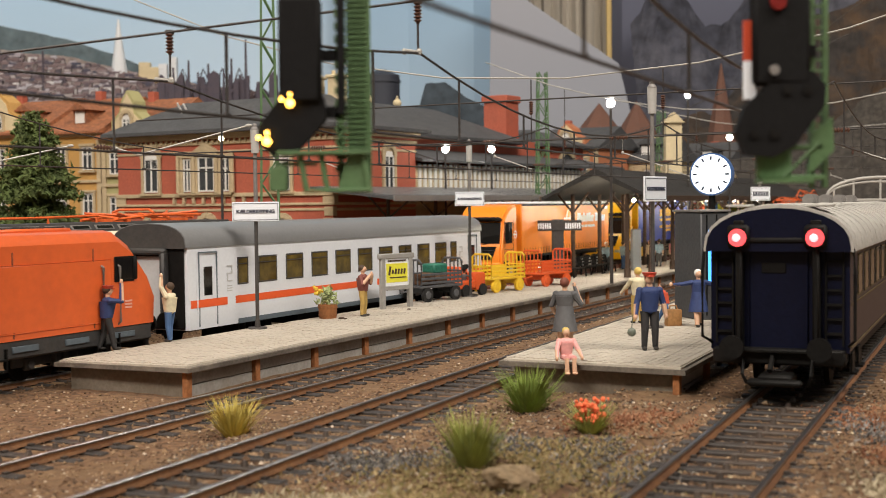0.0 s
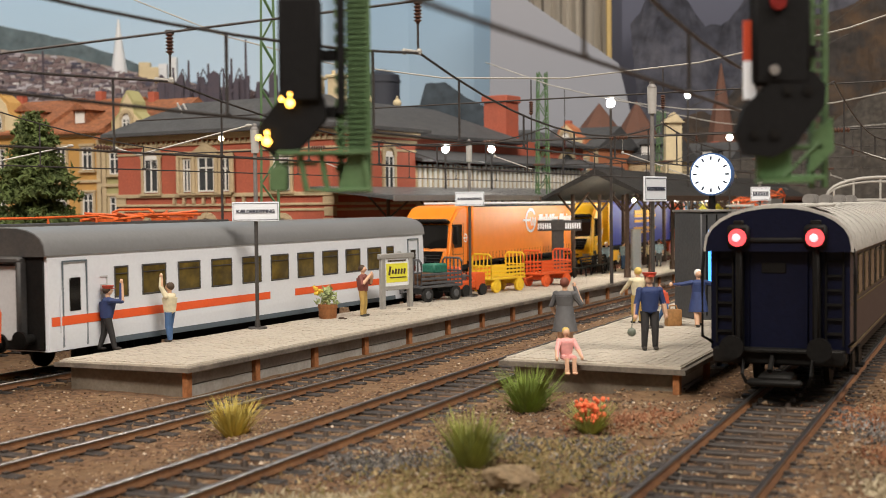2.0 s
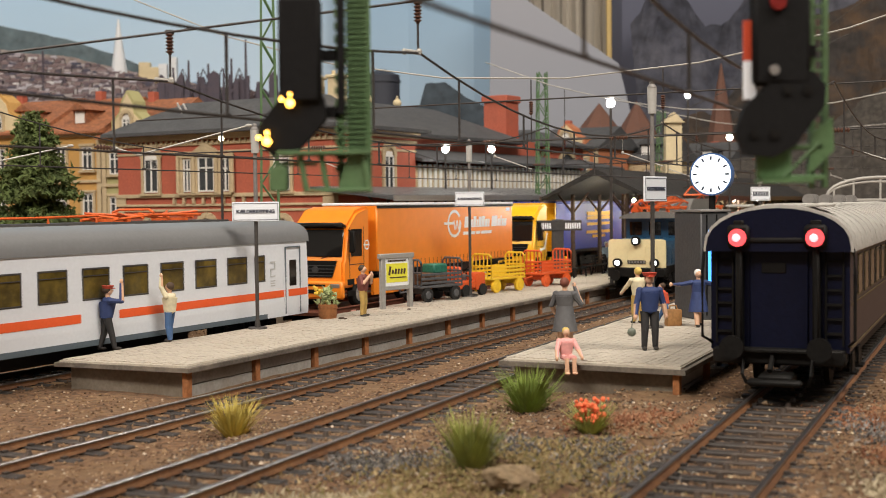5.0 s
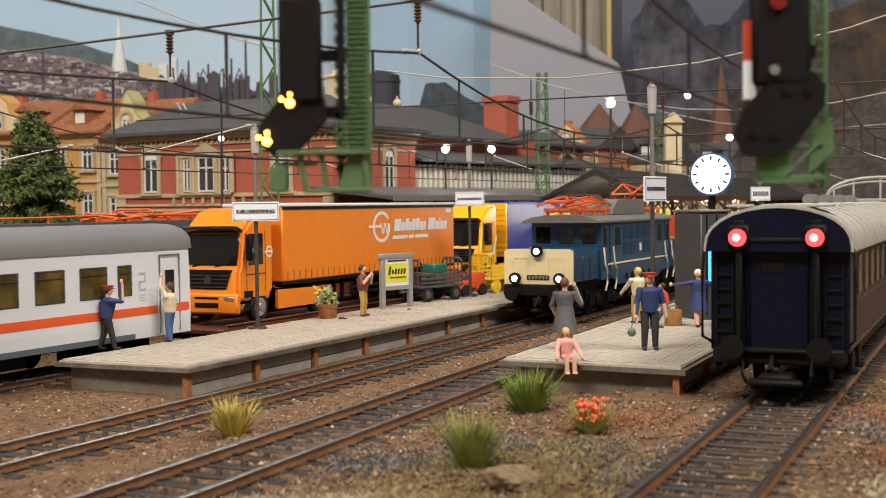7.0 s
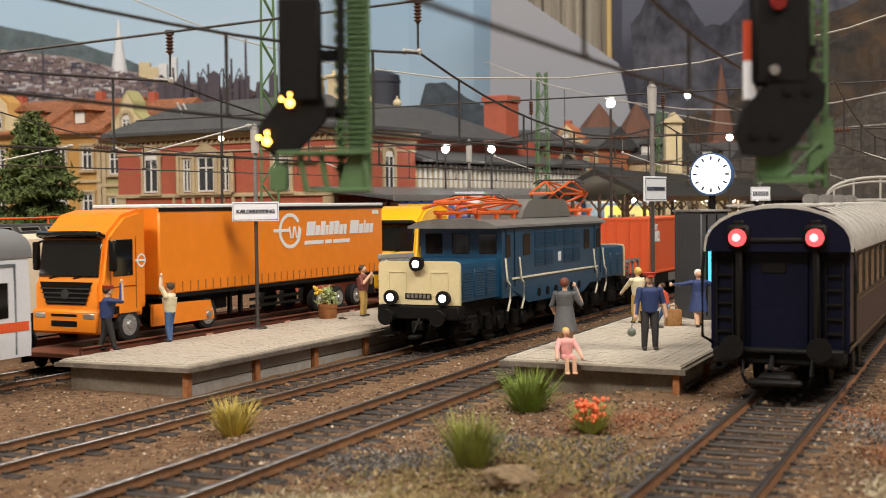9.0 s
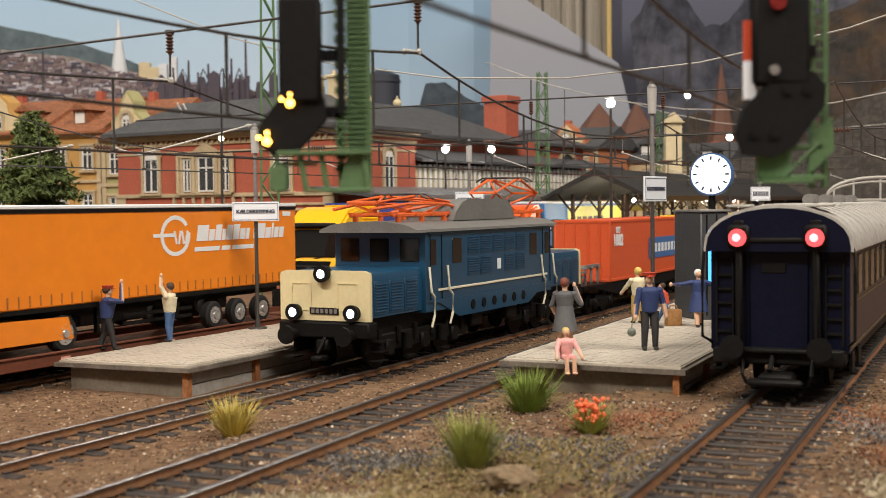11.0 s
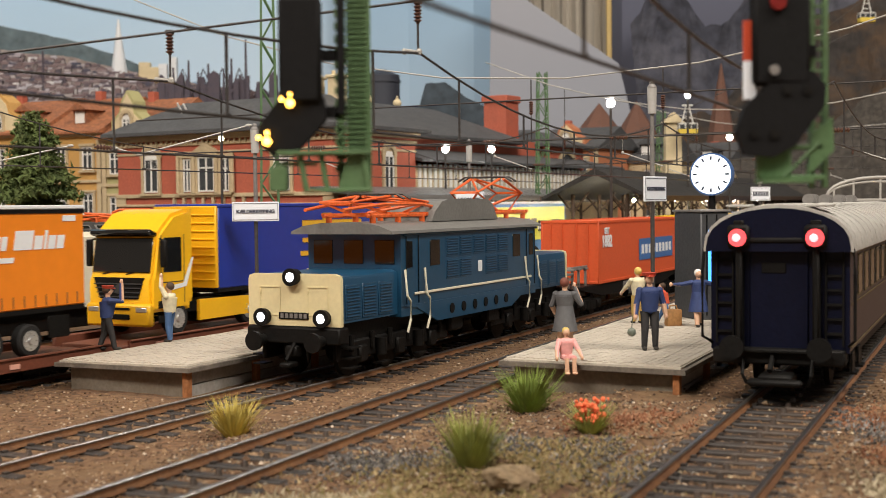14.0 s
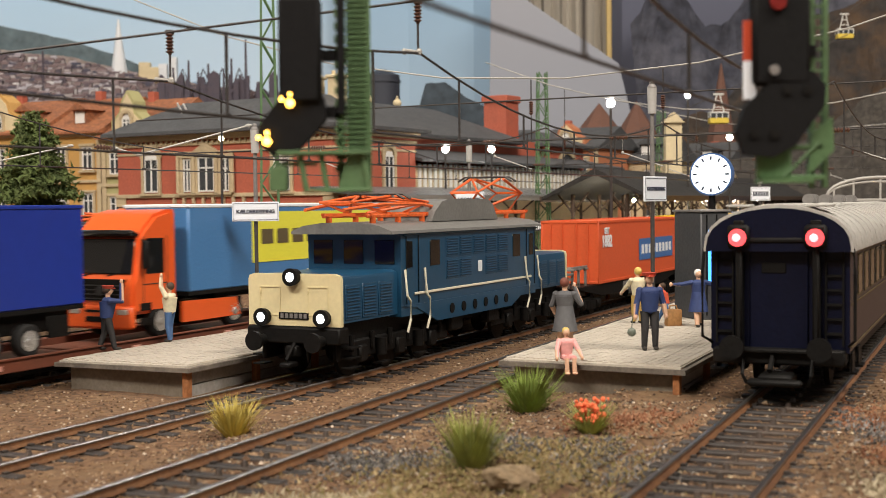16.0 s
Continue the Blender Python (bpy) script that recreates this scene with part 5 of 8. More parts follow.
townhouse(16.5, 112, 58, 7, 8, 8.4, 2.2, CREAM, SLATE, "cream townhouse with slate roof", 3, 3, False, 2)
townhouse(23.0, 118, 55, 8, 8, 8.0, 2.4, SANDSTONE, SLATE, "sandstone house with slate roof", 3, 3, False, 2)


def spire(x, y, base, h, r, wall, roof, label):
    ob = thing("church_tower", at(x, y, -0.2), label, "tower", "church towers")
    bm = B()
    box(bm, (0, 0, base / 2), (2 * r, 2 * r, base))
    for k in range(3):
        box(bm, (0, 0, base * (k + 1) / 3), (2 * r + 0.3, 2 * r + 0.3, 0.25))
    part("tower_wall", bm, wall, ob, "", smooth=False)
    bm = B()
    cyl(bm, (0, 0, base), (0, 0, base + h), r * 1.35, 0.05, 8)
    part("spire", bm, roof, ob, "pointed brown spire", smooth=False)
    for k in range(2):
        bm = B()
        box(bm, (0, -r - 0.02, base * (0.5 + 0.32 * k)), (0.7, 0.06, 1.3))
        part("window", bm, TOWNPANE, ob, smooth=False)


BROWNROOF = mat("brown_roof", (0.13, 0.06, 0.04), 0.8, var=0.2, dirt=(0.09, 0.05, 0.04))
spire(15.4, 122, 11.0, 3.4, 2.0, SANDSTONE, BROWNROOF, "stone tower with brown tent roof")
spire(20.0, 128, 11.2, 3.8, 1.8, SANDSTONE, BROWNROOF, "stone tower with brown tent roof")
spire(28.0, 125, 10.5, 8.0, 1.1, BRICK, BROWNROOF, "slim church tower with tall brown spire")

# gasometer behind the roofs
bm = B()
cyl(bm, (0, 0, 0), (0, 0, 17.3), 1.75, seg=28)
for k in range(5):
    cyl(bm, (0, 0, 3 + k * 3.4), (0, 0, 3.25 + k * 3.4), 1.85, seg=28)
cyl(bm, (0, 0, 17.3), (0, 0, 17.9), 1.75, 0.4, seg=28)
solo("gas_tank", bm, mat("dark_tank", (0.03, 0.035, 0.05), 0.6, var=0.15), "dark cylindrical gas tank among the roofs", "tank", m=at(-5.8, 122, -0.2))

# ---- backdrop: painted distance behind the layout ----
def sky_material(name, low, high, z0, z1, rough_scale=3.0):
    m = bpy.data.materials.new(name)
    m.use_nodes = True
    nt = m.node_tree
    n, l = nt.nodes, nt.links
    b = n["Principled BSDF"]
    b.inputs["Roughness"].default_value = 0.85
    tc = n.new("ShaderNodeTexCoord")
    sep = n.new("ShaderNodeSeparateXYZ")
    l.new(tc.outputs["Object"], sep.inputs[0])
    mr = n.new("ShaderNodeMapRange")
    mr.inputs[1].default_value, mr.inputs[2].default_value = z0 * K, z1 * K
    l.new(sep.outputs["Z"], mr.inputs[0])
    noi = n.new("ShaderNodeTexNoise")
    noi.inputs["Scale"].default_value = rough_scale
    noi.inputs["Detail"].default_value = 5
    l.new(tc.outputs["Object"], noi.inputs["Vector"])
    add = n.new("ShaderNodeMath")
    add.operation = "MULTIPLY_ADD"
    add.inputs[1].default_value, add.inputs[2].default_value = 0.35, -0.17
    l.new(noi.outputs[0], add.inputs[0])
    s = n.new("ShaderNodeMath")
    l.new(mr.outputs[0], s.inputs[0])
    l.new(add.outputs[0], s.inputs[1])
    mix = n.new("ShaderNodeMix")
    mix.data_type = "RGBA"
    l.new(s.outputs[0], mix.inputs["Factor"])
    mix.inputs["A"].default_value, mix.inputs["B"].default_value = (*low, 1), (*high, 1)
    l.new(mix.outputs["Result"], b.inputs["Base Color"])
    return m


SKYBLUE = sky_material("painted_pale_sky", (0.56, 0.67, 0.77), (0.36, 0.55, 0.74), 12, 40)
SKYMID = sky_material("painted_mid_sky", (0.38, 0.50, 0.62), (0.27, 0.43, 0.60), 12, 36)
SKYGREY = sky_material("painted_grey_sky", (0.28, 0.30, 0.35), (0.33, 0.34, 0.38), 10, 36)
SKYDARK = sky_material("painted_mountain_sky", (0.07, 0.07, 0.095), (0.13, 0.14, 0.20), 16, 40)


def sheet(name, pts, z0, z1, material, label, lean=0.0):
    """A curved standing sheet along a line of (x, y), with thickness."""
    bm = B()
    prism(bm, pts + [(x, y + 0.4) for x, y in reversed(pts)], z0, z1, "z")
    return tagged(solo(name, bm, material, label, "backdrop", smooth=False), kind="structure")


sheet("backdrop_1", [(-130, 90), (-100, 135), (-70, 158), (-40, 162), (-12, 163)], -2, 70, SKYBLUE, "painted pale sky backdrop behind the town")
sheet("backdrop_2", [(-13, 158.5), (-4, 156), (4, 152), (8, 147)], -2, 70, SKYMID, "painted blue sky backdrop")
# the grey backdrop with its sloping top edge
bm = B()
prism(bm, [(5.2, -2), (26, -2), (20.6, 20.6), (14, 25.2), (5.9, 31)], 145, 145.3, "y")
tagged(solo("backdrop_3", bm, SKYGREY, "grey backdrop sheet with sloping top edge", "backdrop", smooth=False), kind="structure")
CURTAIN = mat("beige_curtain", (0.40, 0.36, 0.30), 0.9, var=0.06, bump=0.1)
bm = B()
cp = [(4 + i * 0.3, 165 + 0.35 * math.sin(i * 0.9) + 0.15 * math.sin(i * 2.3)) for i in range(61)]
prism(bm, cp + [(x, y + 0.15) for x, y in reversed(cp)], 10, 60, "z")
solo("curtain", bm, CURTAIN, "beige folded curtain behind the backdrop", "curtain")
bm = B()
box(bm, (22.3, 163, 20), (1.4, 1.0, 80), 0.05)
solo("wooden_post", bm, mat("pale_yellow_wood", (0.62, 0.45, 0.18), 0.7, var=0.1), "pale yellow wooden post beside the curtain", "post")
sheet("backdrop_4", [(22.2, 162), (23.2, 160), (40, 156), (70, 140), (110, 110), (130, 60)], -2, 70, SKYDARK, "painted dark mountain sky backdrop")


def ridge(name, pts, y0, depth, seed, material, label, amp=1.0):
    """A low-relief slope; pts give its crest as (x, z)."""
    xs = np.linspace(pts[0][0], pts[-1][0], 120)
    crest = np.interp(xs, [p[0] for p in pts], [p[1] for p in pts])
    verts, rows_n = [], 26
    for j in range(rows_n):
        f = j / (rows_n - 1)
        for i, x in enumerate(xs):
            r = noise.fractal((x * 0.13, f * 2.2, seed), 0.8, 2.1, 5)
            r2 = noise.fractal((x * 0.4, f * 5.0, seed + 9), 0.8, 2.1, 4)
            z = -1 + (crest[i] + 1) * f + (r * 0.9 + r2 * 0.35) * amp * min(1, f * 3)
            verts.append((x * K, (y0 + depth * f + r2 * amp * 0.5) * K, z * K))
    w = len(xs)
    faces = [(j * w + i, j * w + i + 1, (j + 1) * w + i + 1, (j + 1) * w + i) for j in range(rows_n - 1) for i in range(w - 1)]
    me = bpy.data.meshes.new(name)
    me.from_pydata(verts, [], faces)
    me.materials.append(material)
    return tagged(new(name, me), label, "hills", kind="structure")


# haze of distance is painted into these hill and town ground colours
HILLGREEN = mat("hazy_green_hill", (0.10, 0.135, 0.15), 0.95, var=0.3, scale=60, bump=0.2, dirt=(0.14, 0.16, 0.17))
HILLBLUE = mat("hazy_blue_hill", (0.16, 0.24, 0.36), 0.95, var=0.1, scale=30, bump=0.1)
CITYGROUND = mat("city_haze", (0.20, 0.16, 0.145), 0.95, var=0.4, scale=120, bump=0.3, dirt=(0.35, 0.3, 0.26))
ROCK = mat("brown_grey_rock", (0.026, 0.022, 0.02), 0.95, var=0.45, scale=70, bump=0.9, dirt=(0.10, 0.055, 0.024), dirt_amount=0.75, dirt_scale=26)
ROCKBLUE = mat("blue_grey_rock", (0.034, 0.036, 0.05), 0.95, var=0.4, scale=60, bump=0.9, dirt=(0.15, 0.15, 0.18), dirt_amount=0.6, dirt_scale=14)
SCREE = mat("pale_rock_scree", (0.05, 0.043, 0.036), 0.95, var=0.45, scale=160, bump=1.0, dirt=(0.032, 0.028, 0.023), dirt_amount=0.7)
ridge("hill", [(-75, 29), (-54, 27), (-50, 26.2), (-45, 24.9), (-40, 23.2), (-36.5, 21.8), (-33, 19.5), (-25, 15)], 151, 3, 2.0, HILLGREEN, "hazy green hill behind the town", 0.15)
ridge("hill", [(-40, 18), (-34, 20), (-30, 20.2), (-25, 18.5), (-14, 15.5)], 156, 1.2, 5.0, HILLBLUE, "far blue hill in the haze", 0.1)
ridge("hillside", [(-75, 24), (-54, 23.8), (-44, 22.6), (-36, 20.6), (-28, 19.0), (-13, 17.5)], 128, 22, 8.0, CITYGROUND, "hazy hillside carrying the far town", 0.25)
ridge("hill", [(-9, 15.5), (-5, 15.5), (-2.5, 15.8), (-1.8, 18.2), (0.5, 18.4), (3, 16.5), (6.5, 15), (9, 12)], 140, 2, 12.0, mat("dark_wooded_hill", (0.045, 0.06, 0.075), 0.95, var=0.25, scale=90), "dark wooded hill behind the station", 0.3)
ridge("mountain", [(23, 26), (26, 31), (29, 30), (32, 26), (36, 28), (42, 33), (50, 36), (70, 40), (95, 30)], 138, 14, 21.0, ROCKBLUE, "blue-grey mountain range", 2.0)
ridge("mountain", [(24, 12), (30, 15), (36, 20), (40, 24.5), (44, 26), (50, 30), (60, 31), (80, 30)], 118, 16, 31.0, ROCK, "brown rocky mountain slope with autumn patches", 2.0)
ridge("mountain", [(26, 8), (31, 9), (35, 11), (40, 15), (46, 18), (60, 22)], 96, 18, 41.0, SCREE, "pale rocky scree slope", 1.6)


def far_city():
    """Tiny houses over the hillside, too many to count."""
    rnd = random.Random(4)
    walls, roofs = Heap(), Heap()
    for _ in range(2600):
        f = 0.58 + 0.42 * rnd.random()
        x = rnd.uniform(-62, -14)
        y = 129 + 20 * f
        crest = float(np.interp(x, [-75, -54, -44, -36, -28, -13], [24, 23.8, 22.6, 20.6, 19.0, 17.5]))
        z = -1 + (crest + 1) * (y - 128) / 22 - 0.2
        w, d, h = rnd.uniform(0.35, 1.1), 0.5, rnd.uniform(0.25, 0.65)
        walls.box((x, y, z + h / 2), (w, d, h + 0.6))
        roofs.gable(x - w * 0.56, x + w * 0.56, y, d * 0.62, z + h + 0.25, 0.32)
    # walls and roofs greyed, with the haze put into their colours
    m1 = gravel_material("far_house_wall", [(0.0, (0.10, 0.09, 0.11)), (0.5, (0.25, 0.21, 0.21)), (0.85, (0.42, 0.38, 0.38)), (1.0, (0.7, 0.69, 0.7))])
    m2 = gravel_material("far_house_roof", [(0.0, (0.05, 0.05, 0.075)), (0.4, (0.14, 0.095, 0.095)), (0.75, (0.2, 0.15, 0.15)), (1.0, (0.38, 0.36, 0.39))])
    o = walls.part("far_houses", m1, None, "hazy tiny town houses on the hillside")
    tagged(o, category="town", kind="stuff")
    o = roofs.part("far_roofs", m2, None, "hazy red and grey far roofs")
    tagged(o, category="town", kind="stuff")


far_city()
# skyline colours with the same haze mixed in
HAZEWHITE = mat("hazy_white_tower", (0.66, 0.68, 0.7), 0.8, var=0.05)
HAZEDARK = mat("hazy_dark_works", (0.075, 0.065, 0.085), 0.9, var=0.3, dirt=(0.13, 0.09, 0.09))
bm = B()
cyl(bm, (0, 0, 0), (0, 0, 4.2), 1.15, 0.55, 16)
cyl(bm, (0, 0, 4.2), (0, 0, 7.6), 0.55, 0.12, 12)
solo("far_tower", bm, HAZEWHITE, "hazy white tapering tower on the skyline", "tower", m=at(-38.5, 149.5, 19.4))
for x, h, w, c in ((-35.4, 3.2, 1.3, CREAM), (-34.2, 2.6, 1.2, CREAM), (-33.2, 3.0, 1.0, HAZEWHITE), (-32.0, 3.8, 0.9, HAZEWHITE)):
    bm = B()
    box(bm, (0, 0, h / 2), (w, 1.0, h), 0.03)
    for k in range(5):
        box(bm, (0, -0.52, h * (k + 0.5) / 5.5), (w * 0.9, 0.04, h * 0.06))
    solo("far_high_rise", bm, c, "hazy pale high-rise block on the skyline", "building", "far high-rises", m=at(x, 149.5, 18.6), smooth=False)


def steelworks():
    rnd = random.Random(9)
    ob = thing("far_steelworks", at(0, 146, 16.6), "dark hazy steelworks with chimneys on the skyline", "factory")
    for i in range(34):
        x, h = rnd.uniform(-33, -19.5), rnd.uniform(1.0, 3.4)
        bm = B()
        if rnd.random() < 0.5:
            cyl(bm, (x, rnd.uniform(-0.5, 0.5), 0), (x, 0, h), rnd.uniform(0.2, 0.55), rnd.uniform(0.1, 0.35), 8)
            part("tank", bm, HAZEDARK, ob, smooth=False)
        else:
            w = rnd.uniform(0.5, 1.4)
            box(bm, (x, rnd.uniform(-0.3, 0.3), h / 2), (w, 1, h))
            prism(bm, [(x - w / 2, h), (x + w / 2, h), (x, h + 0.5)], -0.4, 0.4, "y")
            part("shed", bm, HAZEDARK, ob, smooth=False)
    for x, h in ((-46.5, 6.3), (-44.0, 3.2), (-31.3, 4.2), (-29.5, 5.0), (-28.4, 3.6), (-27.2, 4.6), (-25.4, 4.0), (-24.5, 5.2), (-22.8, 7.4), (-21.0, 4.6)):
        bm = B()
        cyl(bm, (x, 0, 0), (x, 0, h), 0.2, 0.11, 8)
        part("chimney", bm, HAZEDARK, ob, smooth=False)
    for x in (-30.2, -27.8, -25.6, -23.6):
        bm = B()
        tube(bm, [(x - 0.9, 0, 1.5), (x, 0, 4.0), (x + 1.1, 0, 1.6)], 0.13)
        part("conveyor", bm, HAZEDARK, ob, smooth=False)


steelworks()

# ---- platform furniture ----
LAMPSHELL = mat("silver_lamp_shell", (0.55, 0.55, 0.53), 0.4, 0.3, var=0.05, bump=0)
BULB = mat("lit_bulb", (1, 1, 1), 0.4, emit=(1.0, 0.96, 0.86), strength=40.0, bump=0)
WARMBULB = mat("lit_warm_bulb", (1, 1, 1), 0.4, emit=(1.0, 0.86, 0.5), strength=25.0, bump=0)
FACE = Matrix(((1, 0, 0, 0), (0, 0, -1, 0), (0, 1, 0, 0), (0, 0, 0, 1)))


def lamp_sign(x, y, z, top, sign_z, w, h, turn, readable=True):
    ob = thing("lamp_post_sign", at(x, y, z), "grey lamp post carrying a white station name sign", "sign post", "station name signs")
    bm = B()
    cyl(bm, (0, 0, 0), (0, 0, 0.06), 0.32, 0.3, 14)
    cyl(bm, (0, 0, 0.05), (0, 0, 0.3), 0.1, 0.075, 10)
    cyl(bm, (0, 0, 0), (0, 0, sign_z - z), 0.062, 0.062, 10)
    part("lower_pole", bm, mat("dark_pole", (0.07, 0.065, 0.06), 0.5, 0.3), ob, "dark lower pole")
    bm = B()
    cyl(bm, (0, 0, sign_z - z), (0, 0, top - z - 0.5), 0.07, 0.06, 10)
    part("upper_pole", bm, POLEGREY, ob, "grey pole")
    bm = B()
    cyl(bm, (0, 0, top - z - 0.85), (0, 0, top - z - 0.1), 0.12, 0.14, 14)
    part("lamp_shade", bm, LAMPSHELL, ob, "pale cylindrical lamp head")
    bm = B()
    cyl(bm, (0, 0, top - z - 0.1), (0, 0, top - z), 0.15, 0.08, 14)
    ball(bm, (0, 0, top - z + 0.03), 0.08)
    part("lamp_cap", bm, POLEGREY, ob)
    R = M((0, 0, sign_z - z), (0, 0, turn))
    bm = B()
    box(bm, (0, -0.09, 0), (w, 0.06, h), 0.01)
    bm.transform(R)
    b = part("sign_board", bm, ENAMEL, ob, "white enamel name board", smooth=False)
    bm = B()
    for s in (-1, 1):
        box(bm, (0, -0.125, s * h * 0.42), (w * 0.95, 0.012, 0.012))
        box(bm, (s * w * 0.475, -0.125, 0), (0.012, 0.012, h * 0.84))
    bm.transform(R)
    part("border_line", bm, INK, b, smooth=False)
    if readable:
        writing("name", "KÆLDERKØBING", w * 0.106, INK, R @ M((0, -0.125, 0)) @ FACE, b, "dark blue station name")
    else:
        bm = B()
        for i in range(10):
            box(bm, (-w * 0.36 + i * w * 0.08, -0.125, 0), (w * 0.055, 0.012, h * 0.34))
        bm.transform(R)
        part("lettering_bar", bm, INK, b, smooth=False)
    return ob


lamp_sign(-6.0, 40.0, 0.55, 7.05, 4.33, 1.5, 0.62, 2)
lamp_sign(1.15, 53.0, 0.55, 7.15, 4.72, 1.25, 0.6, 4)
lamp_sign(6.07, 36.0, 0.85, 7.9, 4.88, 1.4, 0.72, 54)
lamp_sign(15.3, 60.0, 0.85, 6.2, 4.85, 0.95, 0.66, 0, False)


def figure(x, y, z, turn, h, top, legs, hair, arms=((10, 0), (10, 0)), skirt=False, cap=None, stride=0.0, label="small painted model figure", sit=False, lean=0.0, reach=None):
    """A small painted doll as one mesh; it faces -y before it is turned."""
    skin = SKIN
    mats = [top, legs, hair, skin, cap or hair, DARKSHOE]
    bm = B()
    marks = []

    def mark(k):
        for f in bm.faces[len(marks):]:
            marks.append(k)
        bm.faces.ensure_lookup_table()

    u = h / 1.75
    hip = 0.88 * u if not sit else 0.12
    for s in (-1, 1):
        if sit:
            tube(bm, [(s * 0.09 * u, 0, hip), (s * 0.1 * u, -0.42 * u, hip)], 0.085 * u, 8)
            mark(1)
            tube(bm, [(s * 0.1 * u, -0.42 * u, hip), (s * 0.1 * u, -0.46 * u, hip - 0.4 * u)], 0.06 * u, 8)
            ball(bm, (s * 0.1 * u, -0.5 * u, hip - 0.43 * u), 0.07 * u, (1, 1.6, 0.7))
            mark(3)
        else:
            fy = s * stride
            knee = (s * 0.1 * u, fy * 0.4 - 0.03 * u, 0.46 * u)
            cyl(bm, (s * 0.09 * u, 0, hip), knee, 0.1 * u, 0.075 * u, 10)
            cyl(bm, knee, (s * 0.11 * u, fy, 0.07 * u), 0.075 * u, 0.058 * u, 10)
            ball(bm, knee, 0.076 * u)
            mark(3 if skirt else 1)
            ball(bm, (s * 0.115 * u, fy - 0.06 * u, 0.045 * u), 0.06 * u, (0.85, 1.9, 0.75))
            mark(5)
    base = hip
    if skirt:
        cyl(bm, (0, 0, hip - 0.42 * u), (0, 0, hip + 0.2 * u), 0.27 * u, 0.17 * u, 14)
        mark(1)
    ball(bm, (0, 0, base + 0.06 * u), 0.165 * u, (1, 0.75, 0.8), 12, 8)
    cyl(bm, (0, 0, base), (0, lean * 0.5, base + 0.42 * u), 0.15 * u, 0.2 * u, 14)
    ball(bm, (0, lean * 0.5, base + 0.44 * u), 0.205 * u, (1, 0.7, 0.6), 14, 8)
    mark(0)
    sh = base + 0.47 * u
    for s, (out, fwd) in zip((-1, 1), arms):
        a, f = radians(out), radians(fwd)
        d1 = Vector((s * math.sin(a), -math.sin(f) * math.cos(a), -math.cos(a) * math.cos(f)))
        p0 = Vector((s * 0.19 * u, lean * 0.5, sh))
        p1 = p0 + d1 * 0.3 * u
        bend = Vector((-s * 0.12, -0.16, 0.05 if out < 60 else 0.2))
        p2 = p1 + (d1 + bend).normalized() * 0.26 * u
        if reach and reach[s > 0]:
            (ex, ey, ez), (wx, wy, wz) = reach[s > 0]
            p1, p2 = p0 + Vector((ex, ey, ez)) * u, p0 + Vector((wx, wy, wz)) * u
        cyl(bm, p0, p1, 0.075 * u, 0.06 * u, 8)
        ball(bm, p0, 0.08 * u)
        ball(bm, p1, 0.062 * u)
        cyl(bm, p1, p2, 0.06 * u, 0.045 * u, 8)
        mark(0)
        ball(bm, p2 + (p2 - p1).normalized() * 0.05 * u, 0.055 * u, (0.8, 0.8, 1.25))
        mark(3)
    hz = base + 0.72 * u
    cyl(bm, (0, lean * 0.5, base + 0.5 * u), (0, lean * 0.6, hz - 0.05 * u), 0.06 * u, 0.055 * u, 8)
    ball(bm, (0, lean * 0.6 - 0.01, hz), 0.105 * u, (0.86, 1.0, 1.15), 12, 9)
    ball(bm, (0, lean * 0.6 - 0.115 * u, hz), 0.02 * u)
    mark(3)
    ball(bm, (0, lean * 0.6 + 0.025 * u, hz + 0.035 * u), 0.112 * u, (0.92, 1.0, 1.08), 12, 8)
    mark(2)
    if cap:
        cyl(bm, (0, lean * 0.6, hz + 0.07 * u), (0, lean * 0.6, hz + 0.15 * u), 0.115 * u, 0.15 * u, 14)
        ball(bm, (0, lean * 0.6 - 0.1 * u, hz + 0.07 * u), 0.09 * u, (1, 1, 0.18))
        mark(4)
    bmesh.ops.scale(bm, vec=(1.14, 1.14, 1.0), verts=bm.verts[:])
    ids = list(marks)
    me = mesh_of("figurine", bm, mats[0], True)
    for m_ in mats[1:]:
        me.materials.append(m_)
    me.polygons.foreach_set("material_index", ids)
    ob = new("figurine", me)
    ob.matrix_world = at(x, y, z, turn)
    return tagged(ob, label, "figurine", "platform figurines")


def cloth(name, c):
    return mat(name, c, 0.7, var=0.15, scale=500, bump=0.2)


SKIN = mat("painted_skin", (0.62, 0.38, 0.25), 0.6, var=0.06)
DARKSHOE = mat("dark_shoe", (0.03, 0.026, 0.022), 0.6)
NAVYCLOTH, BLACKCLOTH, DENIM = cloth("navy_cloth", (0.025, 0.045, 0.14)), cloth("black_cloth", (0.025, 0.024, 0.025)), cloth("denim", (0.06, 0.13, 0.28))
CREAMCLOTH, MAROON, KHAKI = cloth("cream_cloth", (0.66, 0.6, 0.42)), cloth("maroon_cloth", (0.17, 0.05, 0.04)), cloth("khaki_cloth", (0.42, 0.28, 0.08))
GREYCLOTH, PINK, REDCAP = cloth("grey_cloth", (0.10, 0.10, 0.105)), cloth("pink_cloth", (0.72, 0.36, 0.34)), cloth("red_cap", (0.45, 0.06, 0.03))
HAIRBROWN, HAIRBLOND, HAIRWHITE, HAIRRED = cloth("brown_hair", (0.06, 0.035, 0.02)), cloth("blond_hair", (0.62, 0.45, 0.12)), cloth("white_hair", (0.75, 0.74, 0.7)), cloth("auburn_hair", (0.17, 0.05, 0.03))
